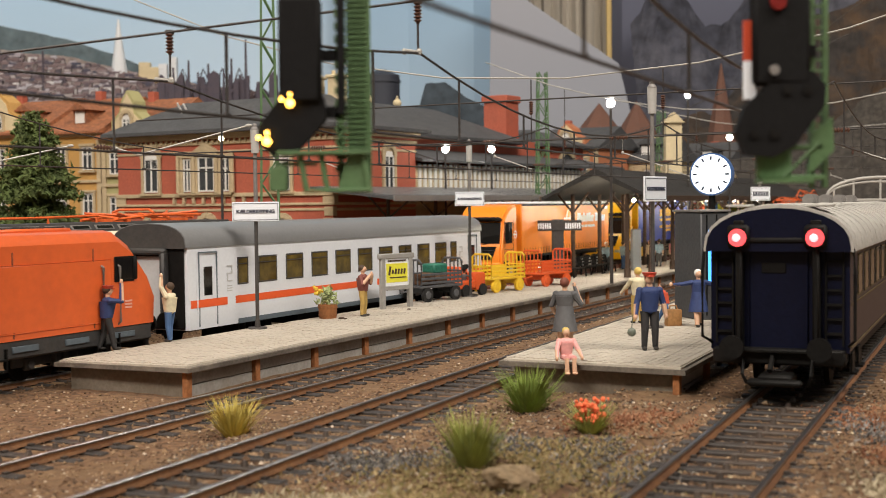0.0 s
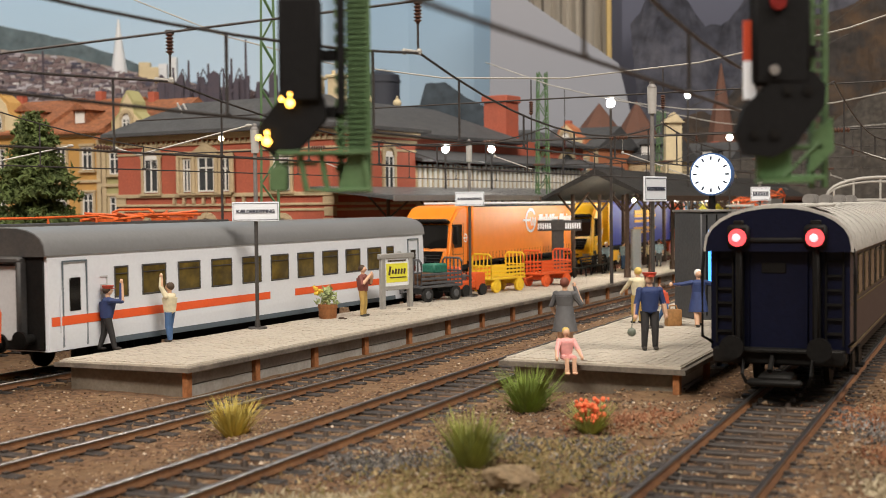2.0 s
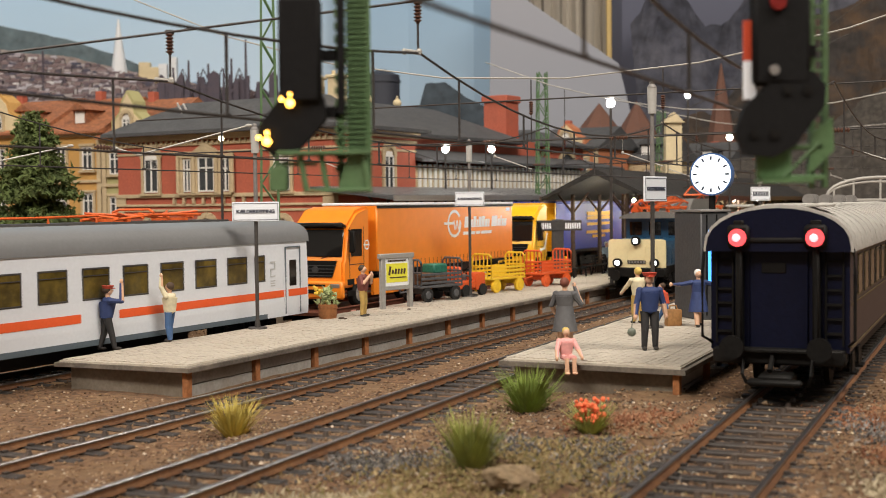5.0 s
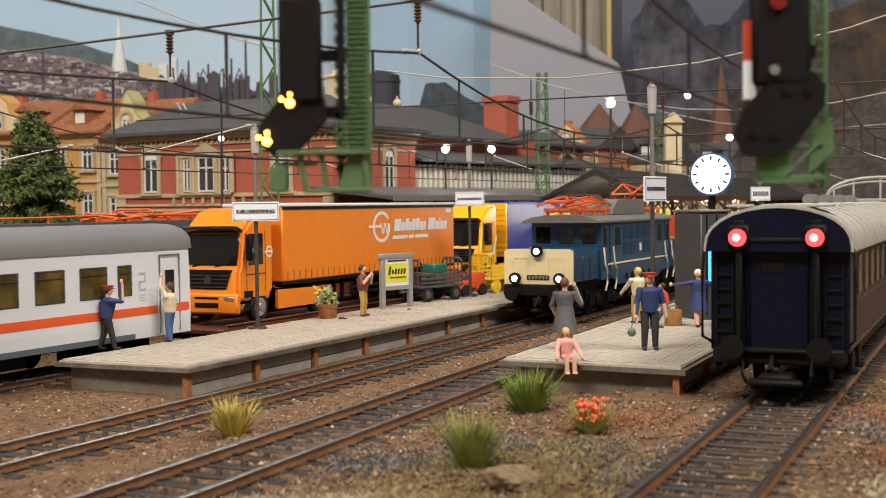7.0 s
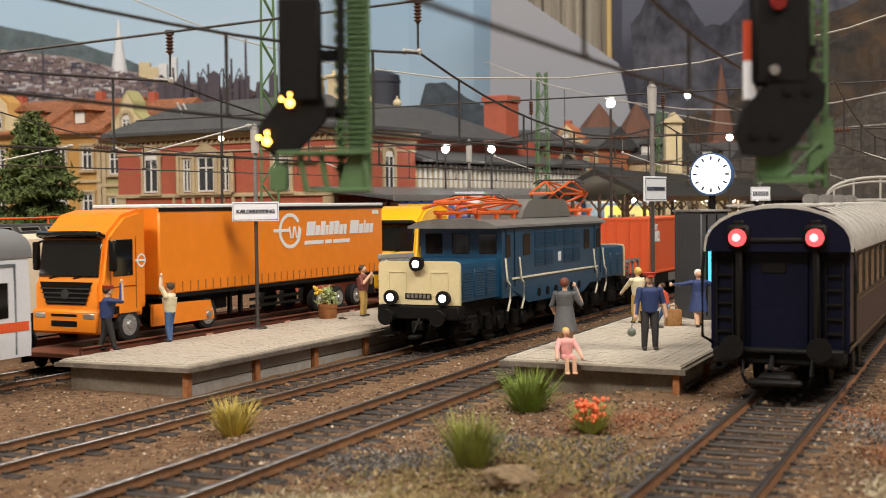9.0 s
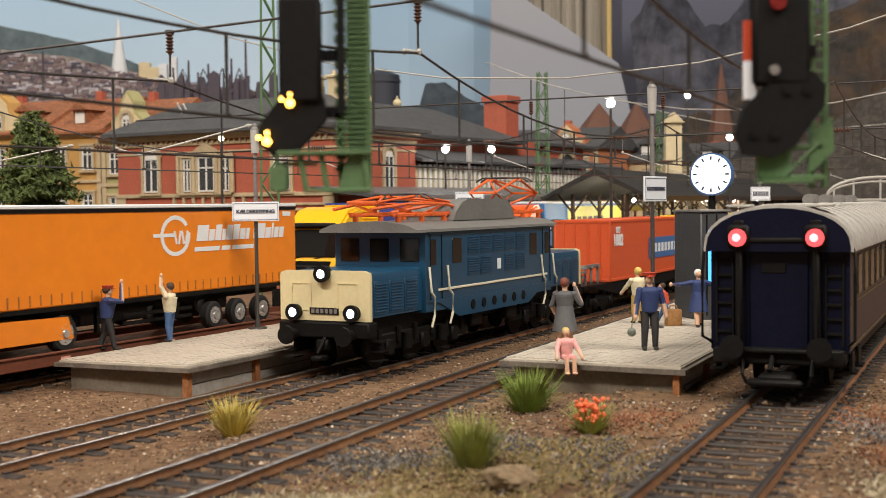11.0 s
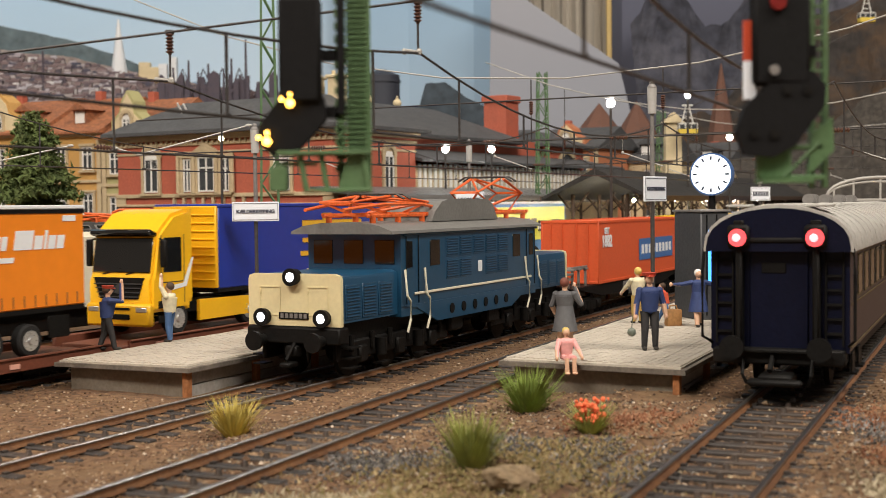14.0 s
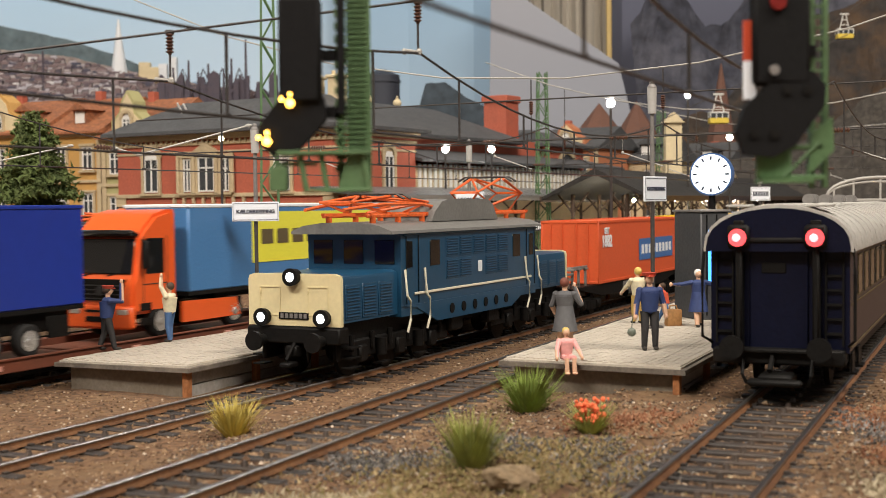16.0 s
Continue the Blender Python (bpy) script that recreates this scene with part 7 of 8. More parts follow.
def signal_bridge():
    ob = thing("signal_bridge", at(0, 0, 0), "green steel signal bridge with hanging light signals", "signal bridge")
    for x in (-9.5, 12.0):
        bm = B()
        lattice(bm, x - 0.3, x + 0.3, 14.8, -0.3 if x < 0 else 0.2, 9.0, 0.6, 0.08, 0.6)
        part("tower", bm, GREEN, ob, "green lattice tower")
    bm = B()
    for z in (8.4, 9.2):
        for y in (14.8, 15.4):
            box(bm, (1.25, y, z), (22.2, 0.1, 0.1))
    for i in range(26):
        x = -9.4 + i * 0.84
        for y in (14.8, 15.4):
            tube(bm, [(x, y, 8.4), (x + 0.84, y, 9.2)], 0.03, 4)
    part("girder", bm, GREEN, ob, "green lattice girder")
    # first signal: hanging ladder mast, black housing, amber lights
    bm = B()
    box(bm, (-1.00, 15.15, 6.6), (0.28, 0.06, 3.9), 0.01)
    for i in range(26):
        box(bm, (-1.22, 15.1, 4.95 + i * 0.155), (0.12, 0.2, 0.08))
    for x in (-1.22, -0.88):
        box(bm, (x, 15.05, 6.6), (0.06, 0.1, 3.9))
    for i in range(62):
        box(bm, (-1.05, 15.0, 4.75 + i * 0.063), (0.34, 0.03, 0.025))
    m1 = part("hanging_mast", bm, GREEN, ob, "green hanging ladder mast")
    bm = B()
    box(bm, (-1.42, 15.05, 5.13), (1.1, 0.5, 0.05), 0.01)
    box(bm, (-1.25, 15.05, 4.68), (0.75, 0.4, 0.04), 0.01)
    for x in (-1.7, -1.45, -0.95):
        tube(bm, [(x, 14.9, 5.12), (x + 0.08, 14.9, 4.66)], 0.04)
    prism(bm, [(-1.25, 4.68), (-0.88, 4.68), (-0.92, 5.12), (-1.12, 5.12)], 14.9, 14.95, "y")
    box(bm, (-1.96, 14.95, 4.82), (0.22, 0.16, 0.3), 0.02)
    box(bm, (-1.75, 14.95, 5.0), (0.5, 0.06, 0.05))
    part("service_stand", bm, GREEN, ob, "green service stand")
    bm = B()
    box(bm, (-1.68, 14.95, 6.35), (0.50, 0.3, 1.25), 0.04)
    box(bm, (-1.30, 15.05, 6.3), (0.36, 0.1, 0.14))
    box(bm, (-1.30, 15.05, 5.62), (0.36, 0.1, 0.14))
    box(bm, (-1.2, 15.0, 6.5), (0.08, 0.1, 1.8))
    part("upper_housing", bm, SIGBLACK, m1, "black upper signal housing")
    bm = B()
    prism(bm, [(-1.56, 5.98), (-1.40, 5.78), (-1.38, 5.52), (-1.72, 5.16), (-2.02, 5.10), (-2.20, 5.26), (-2.18, 5.46), (-1.86, 5.86), (-1.72, 5.98)], 14.86, 15.06, "y")
    hd = part("signal_head", bm, SIGBLACK, m1, "black slanting distant signal head", smooth=False)
    for x, z in ((-1.80, 5.72), (-2.08, 5.27)):
        for dx, dz, r in ((0, 0, 0.05), (0.005, 0.1, 0.026), (-0.095, 0.045, 0.026)):
            bm = B()
            cyl(bm, (x + dx, 14.84, z + dz), (x + dx, 14.80, z + dz), r, seg=16)
            ball(bm, (x + dx, 14.80, z + dz), r * 0.9, (1, 0.3, 1))
            part("lamp", bm, AMBER, hd, "lit amber signal lamp")
    # second signal, dark
    bm = B()
    for x in (4.50, 4.66):
        box(bm, (x, 15.2, 6.6), (0.06, 0.12, 3.9))
    for i in range(30):
        box(bm, (4.58, 15.15, 4.9 + i * 0.13), (0.16, 0.03, 0.03))
    m2 = part("hanging_mast", bm, GREEN, ob, "green hanging ladder mast")
    bm = B()
    box(bm, (4.0, 15.05, 4.96), (0.42, 0.12, 0.4), 0.03)
    box(bm, (4.2, 15.05, 5.14), (0.8, 0.1, 0.06), 0.01)
    box(bm, (4.3, 15.05, 4.78), (0.62, 0.1, 0.06), 0.01)
    tube(bm, [(4.1, 15.0, 4.78), (4.55, 15.0, 5.2)], 0.025)
    prism(bm, [(4.4, 4.8), (4.72, 5.1), (4.70, 5.5), (4.45, 5.3)], 15.0, 15.1, "y")
    box(bm, (4.1, 14.95, 4.74), (0.6, 0.4, 0.05))
    part("service_stand", bm, GREEN, ob, "green service stand")
    bm = B()
    box(bm, (4.06, 15.0, 6.5), (0.68, 0.3, 1.25), 0.05)
    box(bm, (4.42, 15.1, 6.3), (0.2, 0.1, 0.14))
    part("upper_housing", bm, SIGBLACK, m2, "black upper signal housing")
    bm = B()
    cyl(bm, (4.0, 14.84, 6.86), (4.0, 14.8, 6.86), 0.1, seg=16)
    part("lamp", bm, mat("dim_red_lens", (0.16, 0.012, 0.01), 0.3), m2, "dim red signal lamp")
    bm = B()
    cyl(bm, (3.95, 14.84, 6.05), (3.95, 14.78, 6.05), 0.06, seg=16)
    part("lamp", bm, POLEGREY, m2, "small unlit marker lamp")
    bm = B()
    prism(bm, [(4.0, 6.04), (4.42, 6.04), (4.58, 5.88), (4.56, 5.62), (4.22, 5.16), (3.96, 5.02), (3.62, 5.06), (3.52, 5.34), (3.62, 5.62), (3.86, 5.86)], 14.86, 15.06, "y")
    hd = part("signal_head", bm, SIGBLACK, m2, "black slanting distant signal head", smooth=False)
    for x, z in ((4.12, 5.82), (4.36, 5.82), (3.72, 5.3), (3.96, 5.3)):
        bm = B()
        cyl(bm, (x, 14.86, z), (x, 14.835, z), 0.06, seg=14)
        part("lamp", bm, BLACK, hd, "unlit lamp hood")
    for z, mt, lb in ((6.5, SIGRED, "red mast plate band"), (5.95, ENAMEL, "white mast plate band")):
        bm = B()
        box(bm, (3.70, 15.0, z if mt is ENAMEL else 6.42), (0.15, 0.05, 0.46 if mt is ENAMEL else 0.48), 0.005)
        part("mast_plate", bm, mt, m2, lb, smooth=False)


signal_bridge()


# ---- overhead line ----
def lattice_mast(x, y, z, h, w):
    ob = thing("catenary_mast", at(x, y, z, 10), "tall green lattice catenary mast", "mast", "catenary masts")
    bm = B()
    n = int(h / 0.9)
    for sx in (-1, 1):
        for sy in (-1, 1):
            cyl(bm, (sx * w / 2, sy * w / 2, 0), (sx * w / 3.4, sy * w / 3.4, h), 0.055, seg=4)
    for i in range(n):
        z0, z1 = h * i / n, h * (i + 1) / n
        a, b = w / 2 - (w / 2 - w / 3.4) * i / n, w / 2 - (w / 2 - w / 3.4) * (i + 1) / n
        for s in (-1, 1):
            f = 1 if i % 2 else -1
            tube(bm, [(f * a, s * a, z0), (-f * b, s * b, z1)], 0.032, 4)
            tube(bm, [(s * a, f * a, z0), (s * b, -f * b, z1)], 0.032, 4)
    part("lattice", bm, GREEN, ob, "green lattice shaft")
    bm = B()
    box(bm, (0, 0, 0.2), (w * 1.6, w * 1.6, 0.4), 0.05)
    part("footing", bm, CONCRETE, ob)


lattice_mast(-6.9, 49.8, -0.25, 13.2, 0.8)
lattice_mast(6.2, 76.9, -0.25, 12.8, 0.85)
lattice_mast(17.6, 100.0, -0.25, 12.0, 0.85)


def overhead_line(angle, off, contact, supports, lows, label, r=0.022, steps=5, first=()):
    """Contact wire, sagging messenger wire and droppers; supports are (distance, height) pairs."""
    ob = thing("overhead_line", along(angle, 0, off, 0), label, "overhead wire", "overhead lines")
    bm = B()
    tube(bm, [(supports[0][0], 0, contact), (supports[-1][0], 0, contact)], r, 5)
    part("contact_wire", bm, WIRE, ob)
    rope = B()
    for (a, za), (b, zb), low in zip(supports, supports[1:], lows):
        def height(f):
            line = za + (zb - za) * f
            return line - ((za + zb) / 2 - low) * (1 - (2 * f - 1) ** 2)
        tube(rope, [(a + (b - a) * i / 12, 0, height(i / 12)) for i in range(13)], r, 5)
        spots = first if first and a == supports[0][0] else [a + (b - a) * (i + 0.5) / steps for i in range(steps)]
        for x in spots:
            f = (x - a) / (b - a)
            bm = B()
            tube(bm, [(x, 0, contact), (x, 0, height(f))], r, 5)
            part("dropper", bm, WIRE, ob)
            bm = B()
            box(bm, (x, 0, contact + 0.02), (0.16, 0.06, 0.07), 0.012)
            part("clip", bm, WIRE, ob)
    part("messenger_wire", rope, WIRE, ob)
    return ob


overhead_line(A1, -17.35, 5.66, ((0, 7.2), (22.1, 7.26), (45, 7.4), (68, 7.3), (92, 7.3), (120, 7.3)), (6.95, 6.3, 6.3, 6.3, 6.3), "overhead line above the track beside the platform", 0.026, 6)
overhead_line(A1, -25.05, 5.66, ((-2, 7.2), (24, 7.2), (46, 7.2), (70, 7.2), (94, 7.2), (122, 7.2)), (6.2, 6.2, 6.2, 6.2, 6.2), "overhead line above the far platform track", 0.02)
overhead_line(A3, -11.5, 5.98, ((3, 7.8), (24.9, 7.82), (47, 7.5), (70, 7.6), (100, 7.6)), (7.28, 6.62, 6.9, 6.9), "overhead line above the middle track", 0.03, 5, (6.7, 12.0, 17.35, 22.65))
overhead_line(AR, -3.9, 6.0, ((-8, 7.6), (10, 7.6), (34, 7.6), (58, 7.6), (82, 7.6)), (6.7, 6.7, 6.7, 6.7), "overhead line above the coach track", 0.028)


INSUL = mat("brown_insulator", (0.10, 0.05, 0.035), 0.3, var=0.15)


def insulator(parent, a, b):
    a, b = Vector(a), Vector(b)
    bm = B()
    lathe(bm, a, b, [0.035] + [0.1, 0.045] * 6 + [0.035])
    part("insulator", bm, INSUL, parent, "brown ribbed insulator")


STEADY = mat("pale_steady_arm", (0.42, 0.41, 0.38), 0.5, 0.3)


def cross_span(s, zl, zu, a, b, sag):
    """A span across all tracks, from a to b sideways, with hangers over each track."""
    ob = thing("cross_span", along(A1, s, 0, 0), "cross-span wires with insulators carrying the overhead lines", "overhead wire", "cross spans")
    bm = B()
    tube(bm, [(0, -a, zl), (0, -b, zl + 0.15)], 0.03, 5)
    tube(bm, [(0, -a, zl - 1.5), (0, -b, zl - 1.4)], 0.03, 5)
    part("span_wire", bm, WIRE, ob)
    bm = B()
    pts = []
    for i in range(9):
        f = i / 8
        pts.append((0, -a + (a - b) * f, zu + sag * (2 * f - 1) ** 2))
    tube(bm, pts, 0.03, 5)
    part("head_rope", bm, STEADY, ob, "pale head rope")
    for off in (-25.05, -17.35, -12.3, -4.6):
        if not (min(a, b) < off < max(a, b)):
            continue
        f = (a - off) / (a - b)
        zr = zu + sag * (2 * f - 1) ** 2
        bm = B()
        tube(bm, [(0, -off, zr), (0, -off, zl + 0.1)], 0.025, 5)
        tube(bm, [(0, -off, zl - 0.55), (0, -off, zl - 1.5)], 0.025, 5)
        part("hanger", bm, WIRE, ob)
        insulator(ob, (0, -off, zl + 0.02), (0, -off, zl - 0.5))
        insulator(ob, (0, -off + 1.3, zl - 1.45), (0, -off + 2.0, zl - 1.45))
        bm = B()
        tube(bm, [(0, -off + 1.5, zl - 1.45), (0, -off + 1.5, 6.3), (0, -off, 5.78)], 0.022, 6)
        ball(bm, (0, -off + 1.5, 6.3), 0.06)
        part("steady_arm", bm, STEADY, ob, "pale steady arm")




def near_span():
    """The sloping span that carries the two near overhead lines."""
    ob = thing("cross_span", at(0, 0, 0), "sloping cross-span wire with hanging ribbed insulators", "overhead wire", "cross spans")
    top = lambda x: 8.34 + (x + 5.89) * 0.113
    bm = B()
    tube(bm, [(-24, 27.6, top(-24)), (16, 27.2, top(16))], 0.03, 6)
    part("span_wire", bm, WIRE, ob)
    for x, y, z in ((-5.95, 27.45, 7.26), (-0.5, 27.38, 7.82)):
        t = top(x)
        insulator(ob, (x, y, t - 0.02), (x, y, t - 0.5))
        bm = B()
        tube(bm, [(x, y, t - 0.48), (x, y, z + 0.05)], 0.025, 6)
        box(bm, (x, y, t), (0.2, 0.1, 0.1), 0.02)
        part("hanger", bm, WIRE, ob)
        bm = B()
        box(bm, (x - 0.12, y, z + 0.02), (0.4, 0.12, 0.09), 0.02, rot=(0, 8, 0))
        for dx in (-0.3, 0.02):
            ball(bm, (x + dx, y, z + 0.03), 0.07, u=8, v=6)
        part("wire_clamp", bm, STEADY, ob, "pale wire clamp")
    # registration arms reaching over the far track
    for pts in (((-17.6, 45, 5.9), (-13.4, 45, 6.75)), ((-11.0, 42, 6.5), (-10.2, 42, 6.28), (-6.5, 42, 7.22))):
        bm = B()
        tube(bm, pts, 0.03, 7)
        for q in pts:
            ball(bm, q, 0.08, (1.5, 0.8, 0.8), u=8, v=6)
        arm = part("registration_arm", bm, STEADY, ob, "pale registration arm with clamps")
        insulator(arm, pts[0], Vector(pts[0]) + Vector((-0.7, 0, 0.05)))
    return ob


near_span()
cross_span(43.5, 8.3, 9.1, -36, 4, 4.5)
cross_span(68, 8.2, 9.4, -30, 2, 3.5)
cross_span(92, 8.2, 9.6, -30, 2, 3.0)

# far loco on the station track
def parked_loco(m):
    """Boxy old electric locomotive with roof glazing, a long bus bar and a folded pantograph."""
    ob = thing("electric_locomotive", m, "cream electric locomotive with orange roof gear, parked by the station", "locomotive")
    bm = B()
    prism(bm, [(-1.48, 1.1), (-1.48, 3.5), (-1.36, 3.68), (1.36, 3.68), (1.48, 3.5), (1.48, 1.1)], 0, 20)
    body = part("body", bm, PALECREAM, ob, "cream locomotive body", smooth=False)
    bm = B()
    prism(bm, [(-1.34, 3.67), (-1.1, 3.98), (1.1, 3.98), (1.34, 3.67)], 0.2, 19.8)
    roof = part("roof", bm, DARKGREY, ob, "dark grey glazed roof", smooth=False)
    for i in range(11):
        bm = B()
        box(bm, (1.4 + i * 1.2, -1.235, 3.83), (0.95, 0.03, 0.2), 0.01, rot=(-37, 0, 0))
        w = part("roof_window", bm, POLEGREY, roof, "grey framed roof window")
        bm = B()
        box(bm, (1.4 + i * 1.2, -1.255, 3.835), (0.78, 0.02, 0.12), 0.004, rot=(-37, 0, 0))
        part("pane", bm, DARKGLASS, w)
    for i in range(7):
        bm = B()
        box(bm, (2.2 + i * 2.6, -1.49, 2.6), (1.0, 0.03, 0.7), 0.01)
        part("side_window", bm, DARKGLASS, body)
    bm = B()
    tube(bm, [(0.6, -0.7, 4.16), (9.5, -0.7, 4.18), (12.6, -0.6, 4.22)], 0.05)
    for x in (1.0, 4.0, 7.0, 10.0, 12.4):
        cyl(bm, (x, -0.7, 3.97), (x, -0.7, 4.16), 0.05, 0.035)
    part("bus_bar", bm, PANTO, roof, "orange roof bus bar")
    bm = B()
    for y in (-0.75, 0.75):
        tube(bm, [(13.2, y, 4.05), (15.6, y * 0.9, 4.22), (18.4, y, 4.2)], 0.06)
        tube(bm, [(13.4, y, 4.3), (16.0, -y, 4.12), (18.2, y, 4.34)], 0.05)
    for x in (13.4, 14.8, 16.3, 17.8):
        tube(bm, [(x, -0.85, 4.1), (x + 0.3, 0.85, 4.26)], 0.05)
    for x in (14.0, 17.4):
        box(bm, (x, 0, 4.02), (0.14, 1.7, 0.14))
    tube(bm, [(15.2, -1.0, 4.3), (15.3, -0.7, 4.42), (15.3, 0.7, 4.42), (15.2, 1.0, 4.3)], 0.05)
    part("folded_pantograph", bm, PANTO, roof, "orange folded pantograph")
    bm = B()
    box(bm, (10, 0, 0.75), (19, 2.4, 0.7), 0.05)
    part("underframe", bm, BLACK, ob, "black underframe")
    bogie(ob, 3.5)
    bogie(ob, 16.5)
    return ob


parked_loco(along(A1, 22.2, -31.2, 0.0))

# ---- plants and stones ----
def tuft(x, y, h, w, n, material, label, seed, flowers=None):
    rnd = random.Random(seed)
    z = ground_height(x, y) - 0.05
    ob = thing("grass_tuft", at(x, y, z), label, "grass tuft", "grass tufts")
    bm = B()
    for _ in range(int(n * 1.1)):
        a = rnd.uniform(0, 2 * math.pi)
        r0 = w * 0.2 * math.sqrt(rnd.random())
        out = rnd.uniform(0.05, 0.8) * w
        hh = h * rnd.uniform(0.35, 1.22)
        b = Vector((math.cos(a) * r0, math.sin(a) * r0, 0))
        t = b + Vector((math.cos(a + rnd.uniform(-0.5, 0.5)) * out, math.sin(a) * out, hh))
        mid = b.lerp(t, 0.55) + Vector((0, 0, hh * 0.08))
        side = Vector((math.sin(a), -math.cos(a), 0)) * 0.012
        v = [bm.verts.new(p) for p in (b - side, b + side, mid + side * 0.8, mid - side * 0.8, t)]
        bm.faces.new((v[0], v[1], v[2], v[3]))
        bm.faces.new((v[3], v[2], v[4]))
    tagged(part("blade_clump", bm, material, ob, "", smooth=False), kind="stuff")
    if flowers:
        bm = B()
        for _ in range(60):
            a, r = rnd.uniform(0, 6.28), rnd.uniform(0.1, 0.62) * w
            c = (math.cos(a) * r, math.sin(a) * r * 0.7, h * rnd.uniform(0.5, 1.25))
            ball(bm, c, rnd.uniform(0.03, 0.06), u=6, v=4)
        part("blossoms", bm, flowers, ob, "red-orange blossoms", smooth=False)


GRASSGREEN = mat("grass_green", (0.20, 0.27, 0.05), 0.8, var=0.35, scale=250, bump=0)
GRASSYELLOW = mat("straw_grass", (0.52, 0.42, 0.10), 0.8, var=0.3, scale=250, bump=0)
GRASSMIX = mat("light_green_grass", (0.34, 0.37, 0.10), 0.8, var=0.35, scale=250, bump=0)
tuft(-4.3, 25.2, 0.75, 0.85, 420, GRASSYELLOW, "straw-yellow grass tuft between the tracks", 1)
tuft(0.42, 19.8, 0.85, 0.85, 520, GRASSMIX, "light green grass tuft on the brown ground", 2)
tuft(1.75, 26.0, 0.85, 1.05, 620, GRASSGREEN, "dense green grass tuft at the platform end", 3)
tuft(2.75, 23.4, 0.55, 0.7, 320, GRASSMIX, "green tuft with red-orange blossoms", 4, mat("red_orange_blossom", (0.75, 0.16, 0.06), 0.7, var=0.15))


def scatter(name, n, seed, box_, size, material, label):
    rnd = np.random.RandomState(seed)
    base = np.array([(0, 0, 1), (1, 0, 0.1), (0.2, 0.9, 0.1), (-0.9, 0.3, 0.1), (-0.3, -0.9, 0.1), (0.1, 0.1, -0.8)])
    tri = [(0, 1, 2), (0, 2, 3), (0, 3, 4), (0, 4, 1), (5, 2, 1), (5, 3, 2), (5, 4, 3), (5, 1, 4)]
    verts, faces = [], []
    for _ in range(n):
        x, y = rnd.uniform(box_[0], box_[1]), box_[2] + (box_[3] - box_[2]) * rnd.rand() ** 1.3
        o = A1S * x - A1C * y
        if -23.3 < o < -19.0 and A1C * x + A1S * y > 24.5:
            continue
        a = rnd.uniform(0, 6.28)
        r = size * rnd.uniform(0.4, 1.4)
        z = ground_height(x, y)
        c, s = math.cos(a), math.sin(a)
        j = base * (1 + 0.3 * rnd.uniform(-1, 1, (6, 3))) * (r, r, r * 0.75)
        k = len(verts)
        for p in j:
            verts.append(((x + p[0] * c - p[1] * s) * K, (y + p[0] * s + p[1] * c) * K, (z + p[2] + 0.2 * r) * K))
        faces.extend([(k + q[0], k + q[1], k + q[2]) for q in tri])
    me = bpy.data.meshes.new(name)
    me.from_pydata(verts, [], faces)
    me.materials.append(material)
    return tagged(new(name, me), label, "gravel", kind="stuff")


GRAVEL = gravel_material("mixed_ballast", [(0.0, (0.05, 0.028, 0.016)), (0.35, (0.15, 0.085, 0.045)), (0.7, (0.24, 0.15, 0.08)), (0.93, (0.34, 0.24, 0.15)), (1.0, (0.6, 0.52, 0.42))])
EARTHBITS = gravel_material("earth_crumbs", [(0.0, (0.03, 0.018, 0.012)), (0.4, (0.11, 0.06, 0.032)), (0.7, (0.22, 0.15, 0.08)), (0.88, (0.07, 0.075, 0.085)), (1.0, (0.46, 0.37, 0.24))])
scatter("gravel", 42000, 3, (-13, 13, 15, 60), 0.036, GRAVEL, "mixed brown ballast gravel between the tracks")
scatter("earth_crumbs", 16000, 5, (-5, 10, 15, 27), 0.034, EARTHBITS, "brown and grey crumbs of scenic earth")
scatter("pebbles", 150, 7, (-10, 9, 15, 34), 0.08, GRAVEL, "scattered larger pale pebbles")

TURF = gravel_material("turf_flock", [(0.0, (0.18, 0.12, 0.05)), (0.4, (0.30, 0.22, 0.10)), (0.7, (0.17, 0.15, 0.05)), (1.0, (0.40, 0.30, 0.16))])
RUSTFLOCK = gravel_material("rust_flock", [(0.0, (0.16, 0.065, 0.03)), (0.5, (0.24, 0.10, 0.05)), (1.0, (0.34, 0.2, 0.11))])
GREYFLOCK = gravel_material("grey_flock", [(0.0, (0.06, 0.055, 0.05)), (0.6, (0.12, 0.112, 0.105)), (1.0, (0.28, 0.26, 0.24))])


def patches(name, n, seed, spots, size, material, label):
    """Small crumbs gathered round a few spots."""
    rnd = random.Random(seed)
    heap = Heap()
    for _ in range(n):
        x0, y0, rx, ry = rnd.choice(spots)
        x, y = rnd.gauss(x0, rx), rnd.gauss(y0, ry)
        z = ground_height(x, y)
        heap.spike((x, y, z + rnd.uniform(-0.01, 0.03)), (rnd.gauss(0, size), rnd.gauss(0, size), abs(rnd.gauss(0, size)) + 0.01), size * rnd.uniform(0.4, 0.9))
    ob = heap.part(name, material, None, label)
    return tagged(ob, category="scenic flock")


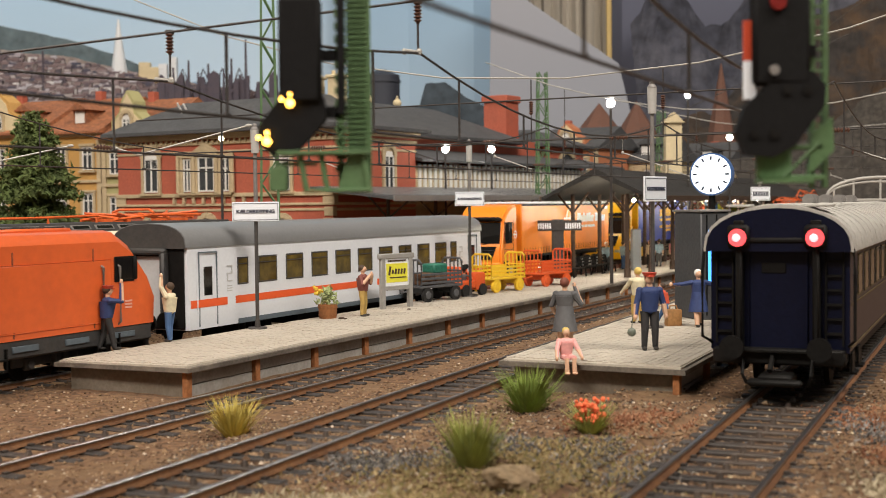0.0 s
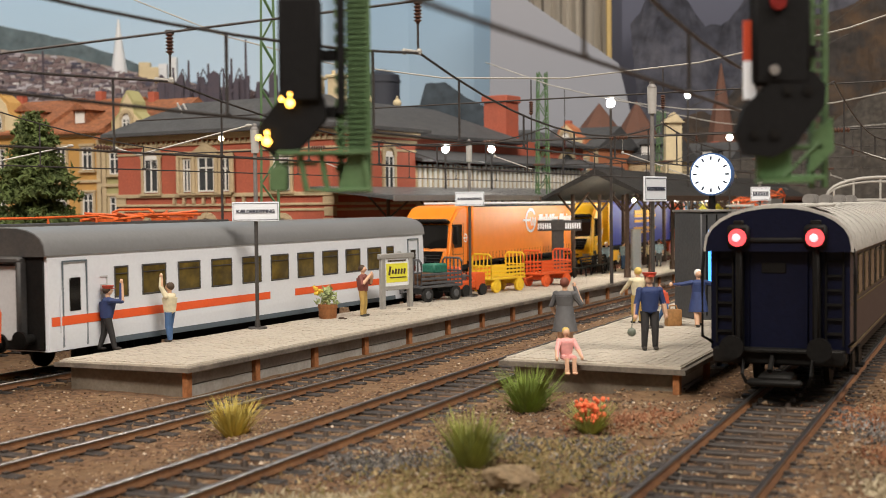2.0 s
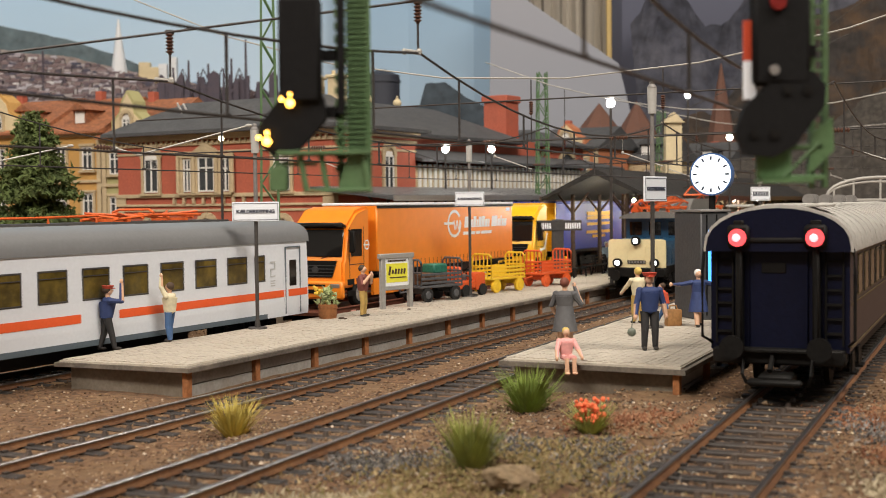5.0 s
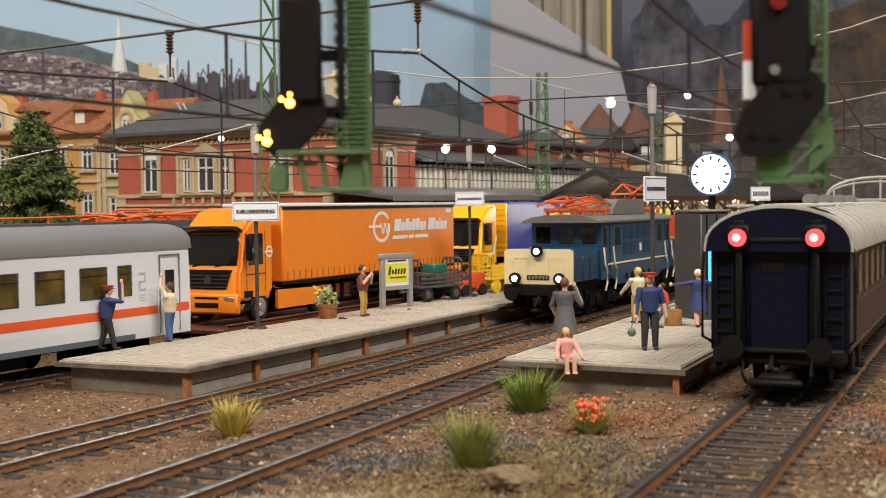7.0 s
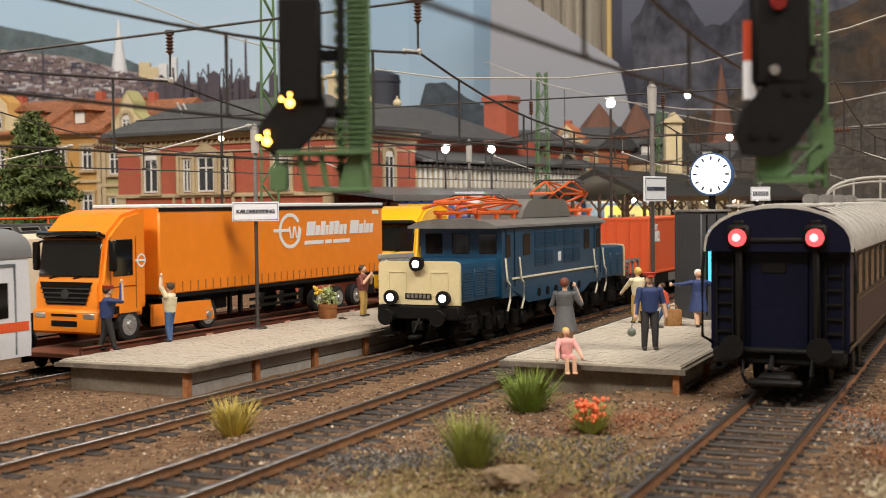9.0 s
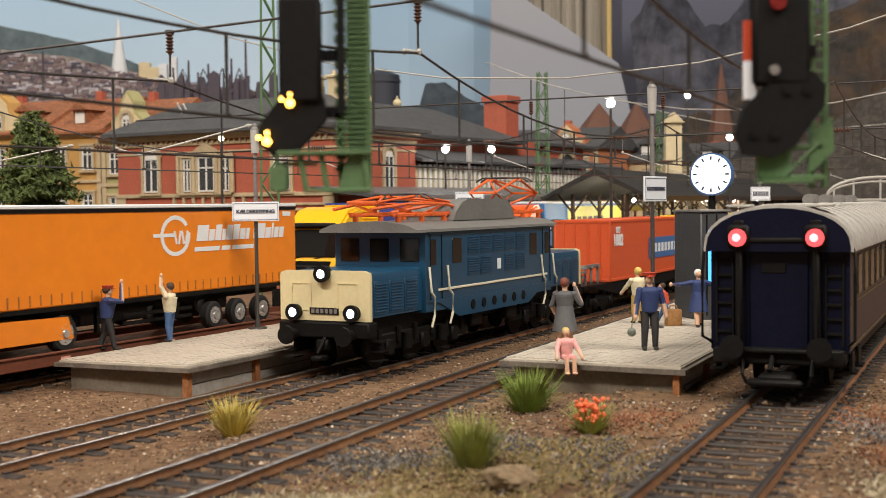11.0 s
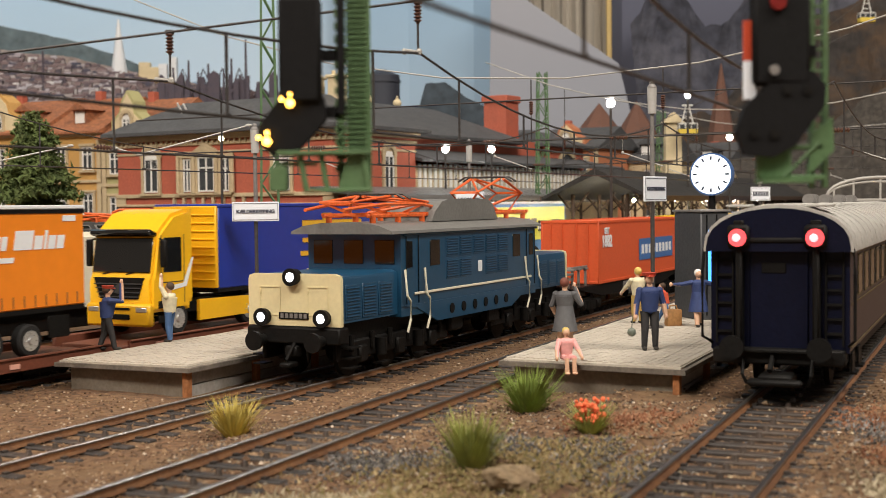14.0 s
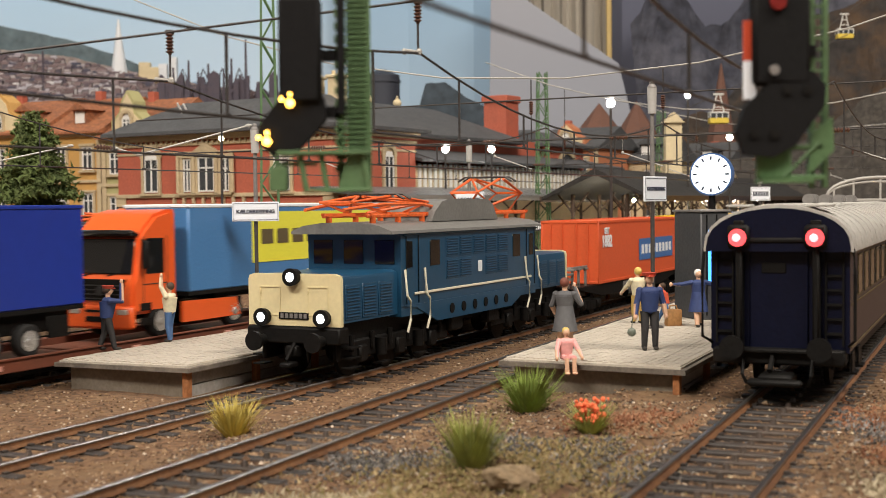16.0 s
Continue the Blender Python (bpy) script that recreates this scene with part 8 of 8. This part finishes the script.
patches("turf_crumbs", 4200, 11, [(-0.6, 17.6, 1.0, 0.7), (1.2, 18.6, 1.0, 0.9), (0.2, 20.0, 0.9, 0.8), (2.0, 21.0, 0.7, 0.9)], 0.05, TURF, "olive and straw coloured scenic turf crumbs")
patches("grey_crumbs", 3600, 12, [(2.6, 20.4, 0.7, 1.2), (0.9, 22.0, 0.6, 0.6), (8.0, 22.5, 0.3, 1.3), (-1.0, 21.0, 0.6, 0.5)], 0.045, GREYFLOCK, "grey stone crumbs on the brown ground")
patches("rust_crumbs", 2400, 13, [(8.4, 23.8, 0.5, 1.2), (7.6, 20.2, 0.3, 0.5), (3.6, 24.2, 0.6, 0.5)], 0.05, RUSTFLOCK, "rust-red scenic crumbs beside the track")
patches("pale_crumbs", 2200, 14, [(6.9, 17.8, 0.4, 0.5), (-2.2, 18.0, 0.6, 0.3)], 0.055, gravel_material("pale_flock", [(0.0, (0.25, 0.2, 0.12)), (1.0, (0.5, 0.43, 0.3))]), "pale straw crumbs on the ground")
bm = B()
bmesh.ops.create_icosphere(bm, subdivisions=4, radius=0.42, matrix=M((0, 0, 0), (0, 0, 0), (1.0, 0.7, 0.5)))
for v in bm.verts:
    v.co *= 1 + 0.35 * noise.fractal(v.co * 4.0, 0.9, 2.0, 5)
solo("rock", bm, mat("pale_brown_rock", (0.30, 0.22, 0.13), 0.95, var=0.4, scale=300, bump=0.9, dirt=(0.12, 0.08, 0.05), dirt_amount=0.8, dirt_scale=200), "rough pale brown lump of rock on the ground", "rock", m=at(1.05, 18.6, 0.36), smooth=False)

# ---- the hall round the layout ----
PLASTER = mat("hall_plaster", (0.20, 0.19, 0.18), 0.9, var=0.03, scale=20, bump=0)
for nm, c, sz, lb in (("hall_floor", (0, 0.4, -1.0), (3.7, 3.6, 0.1), "plain hall floor under the layout"), ("hall_ceiling", (0, 0.4, 1.95), (3.7, 3.6, 0.1), "plain hall ceiling"),
                      ("hall_wall_1", (-1.8, 0.4, 0.475), (0.1, 3.4, 2.85), "plain hall wall"), ("hall_wall_2", (1.8, 0.4, 0.475), (0.1, 3.4, 2.85), "plain hall wall"),
                      ("hall_wall_3", (0, -1.35, 0.475), (3.7, 0.1, 2.85), "plain hall wall"), ("hall_wall_4", (0, 2.15, 0.475), (3.7, 0.1, 2.85), "plain hall wall")):
    bm = B()
    box(bm, [v / K for v in c], [v / K for v in sz])
    tagged(solo(nm, bm, PLASTER, lb, "wall", smooth=False), kind="structure")

table = thing("layout_table", pose(0, 0, 0), "wooden table carrying the model railway", "table")
TABLEWOOD = mat("plain_table_wood", (0.25, 0.16, 0.08), 0.7, var=0.2, scale=60)
bm = B()
box(bm, (0, 60, -2.6), (239, 179, 3.0))
part("tabletop", bm, TABLEWOOD, table, smooth=False)
for x in (-110, 0, 110):
    for y in (-22, 142):
        bm = B()
        box(bm, (x, y, -43.5), (5, 5, 79))
        part("leg", bm, TABLEWOOD, table, smooth=False)


def spruce(x, y, z, h, r, seed):
    ob = thing("conifer_tree", at(x, y, z), "dense dark green conifer beside the station", "tree")
    rnd = random.Random(seed)
    bm = B()
    cyl(bm, (0, 0, 0), (0, 0, h * 0.95), 0.28, 0.04, 8)
    trunk = part("trunk", bm, TIMBER, ob, "brown trunk")
    limbs, crown = B(), Heap()
    for _ in range(190):
        t = rnd.random() ** 0.75
        zz = h * (0.12 + 0.86 * t)
        reach = r * (1 - t) ** 0.75 * rnd.uniform(0.75, 1.1) + 0.2
        a = rnd.uniform(0, 6.28)
        tip = Vector((math.cos(a) * reach, math.sin(a) * reach, zz - reach * 0.12))
        cyl(limbs, (0, 0, zz), tip, 0.05, 0.015, 4)
        steps = int(3 + reach * 4)
        for k in range(steps):
            f = (k + 1) / steps
            p = Vector((0, 0, zz)).lerp(tip, f)
            for _ in range(9):
                q = p + Vector((rnd.gauss(0, 0.17), rnd.gauss(0, 0.17), rnd.gauss(0, 0.12)))
                crown.spike(q, (rnd.gauss(0, 0.18), rnd.gauss(0, 0.18), rnd.gauss(-0.03, 0.14)), rnd.uniform(0.06, 0.12))
    part("limbs", limbs, TIMBER, trunk)
    crown.part("crown", mat("conifer_green", (0.08, 0.115, 0.032), 0.85, var=0.5, scale=120, dirt=(0.14, 0.17, 0.045), dirt_amount=0.6, dirt_scale=140), ob, "dark green needles")


spruce(-21.6, 66.0, -0.2, 9.8, 3.5, 3)


# ---- cable cars in front of the mountains ----
CABLEYELLOW = mat("cabin_yellow", (0.62, 0.46, 0.06), 0.5, var=0.08)
CABLEPALE = mat("cabin_pale_grey", (0.55, 0.55, 0.52), 0.5, var=0.06)


def cable_car(m):
    ob = thing("cable_car", m, "small yellow and pale grey cable car cabin", "cable car", "cable cars")
    bm = B()
    box(bm, (0, 0, 0.28), (1.4, 0.8, 0.42), 0.06)
    part("lower_body", bm, CABLEYELLOW, ob, "yellow lower body")
    bm = B()
    box(bm, (0, 0, 0.66), (1.32, 0.74, 0.32))
    part("window_band", bm, TOWNPANE, ob, "dark window band", smooth=False)
    bm = B()
    box(bm, (0, 0, 0.88), (1.4, 0.8, 0.12), 0.04)
    for x in (-0.66, -0.22, 0.22, 0.66):
        for y in (-0.37, 0.37):
            box(bm, (x, y, 0.66), (0.07, 0.07, 0.36))
    part("roof", bm, CABLEPALE, ob, "pale roof and window posts")
    bm = B()
    for s in (-1, 1):
        tube(bm, [(s * 0.42, 0, 0.92), (s * 0.12, 0, 2.2)], 0.05)
    for z, w in ((1.3, 0.3), (1.75, 0.2)):
        box(bm, (0, 0, z), (2 * w, 0.06, 0.06))
    box(bm, (0, 0, 2.24), (0.8, 0.12, 0.14), 0.03)
    part("hanger", bm, CABLEPALE, ob, "pale lattice hanger")
    return ob


CAR_A, CAR_B = cable_car(I4), cable_car(I4)
for name, p, q in (("first", (10.0, 92, 7.75), (30.0, 92, 16.7)), ("second", (28.0, 110, 15.4), (55.0, 110, 34.9))):
    bm = B()
    tube(bm, [p, q], 0.03, 5)
    solo("cable", bm, WIRE, "thin steel cable carrying the cable car", "cable", "cableway ropes")


# pale arched roof frame beyond the coach
def arched_frame():
    ob = thing("arched_frame", at(0, 0, 0), "pale grey arched steel frame standing behind the coach", "frame")
    cx, y, half, rise, base = 20.4, 58.0, 2.5, 1.0, 4.55
    for r, k in ((0.075, 1.0), (0.05, 0.8)):
        bm = B()
        tube(bm, [(cx + half * math.sin(a), y, base + rise * k * math.cos(a) ** 0.8) for a in [radians(-84 + i * 12) for i in range(15)]], r, 7)
        part("bow", bm, PALE_ROOF, ob, "pale curved bow")
    for i in range(5):
        a = radians(-60 + i * 30)
        bm = B()
        cyl(bm, (cx + half * math.sin(a), y, base - 0.1), (cx + half * math.sin(a), y, base + rise * math.cos(a) ** 0.8), 0.05, seg=7)
        part("upright", bm, PALE_ROOF, ob)
    for sx in (-1, 1):
        bm = B()
        cyl(bm, (cx + sx * half, y, 0.3), (cx + sx * half, y, base + 0.1), 0.09, seg=8)
        part("leg", bm, POLEGREY, ob)
    bm = B()
    box(bm, (cx, y, base - 0.05), (2 * half, 0.12, 0.12), 0.02)
    part("tie", bm, PALE_ROOF, ob)


arched_frame()

# tall thin post and small white box by the far roofs
bm = B()
box(bm, (0, 0, 5.3), (1.2, 1.0, 10.6))
prism(bm, [(-0.8, 10.6), (0.8, 10.6), (0, 11.4)], -0.7, 0.7, "y")
solo("signal_box_hut", bm, CREAM, "small pale tower hut among the far roofs", "hut", m=at(17.3, 93.5, -0.2), smooth=False)

# litter on the platform
for x, y, r in ((-3.55, 43.0, 0.09), (-3.4, 42.9, 0.06), (-1.3, 46.6, 0.06)):
    bm = B()
    bmesh.ops.create_icosphere(bm, subdivisions=1, radius=r, matrix=M((0, 0, r * 0.4), (0, 0, 0), (1.3, 1, 0.5)))
    solo("litter", bm, TIMBER, "small dark scrap lying on the paving", "litter", "platform litter", m=at(x, y, 0.56), smooth=False)


# ---- what moves ----
def motions():
    travel = [(0, -1.22), (1, 1.78), (2, 4.72), (3, 7.67), (4, 10.7), (5, 13.9), (6.3, 18.44), (7, 20.68), (8, 24.12), (9, 27.35), (10, 30.55), (11.3, 34.73),
              (12, 37.12), (12.5, 38.7), (13, 40.52), (13.5, 42.44), (14, 44.45), (14.5, 47.75), (15, 53.05), (15.5, 58.6), (16, 64.18)]
    for ob, s0, z in TRAIN1:
        walk(ob, [(t, along(A1, s0 - r, -25.05, z)) for t, r in travel])
    place = [(0, 91), (1, 84.2), (2, 77.2), (3, 70.2), (4, 63.4), (5, 56.8), (6, 50.2), (6.5, 47.1), (7, 44.13), (7.5, 41.25), (8, 38.65), (8.5, 36.25), (9, 34.1),
             (9.5, 32.25), (10, 30.7), (10.5, 29.5), (11, 28.55), (11.5, 27.8), (12, 27.26), (12.5, 27.06), (13, 27.05), (16, 27.05)]
    for ob, dx, z in TRAIN2:
        walk(ob, [(t, along(A1, s + dx, -17.35, z)) for t, s in place])
    walk(CAR_A, [(0, at(14.5, 92, 3.8)), (11.3, at(14.5, 92, 3.8)), (12.4, at(16.2, 92, 6.8)), (13.5, at(17.6, 92, 8.9)), (16, at(20.4, 92, 10.15))])
    walk(CAR_B, [(0, at(51.0, 110, 29.8)), (13, at(38.4, 110, 20.7)), (16, at(35.5, 110, 18.6))])


motions()
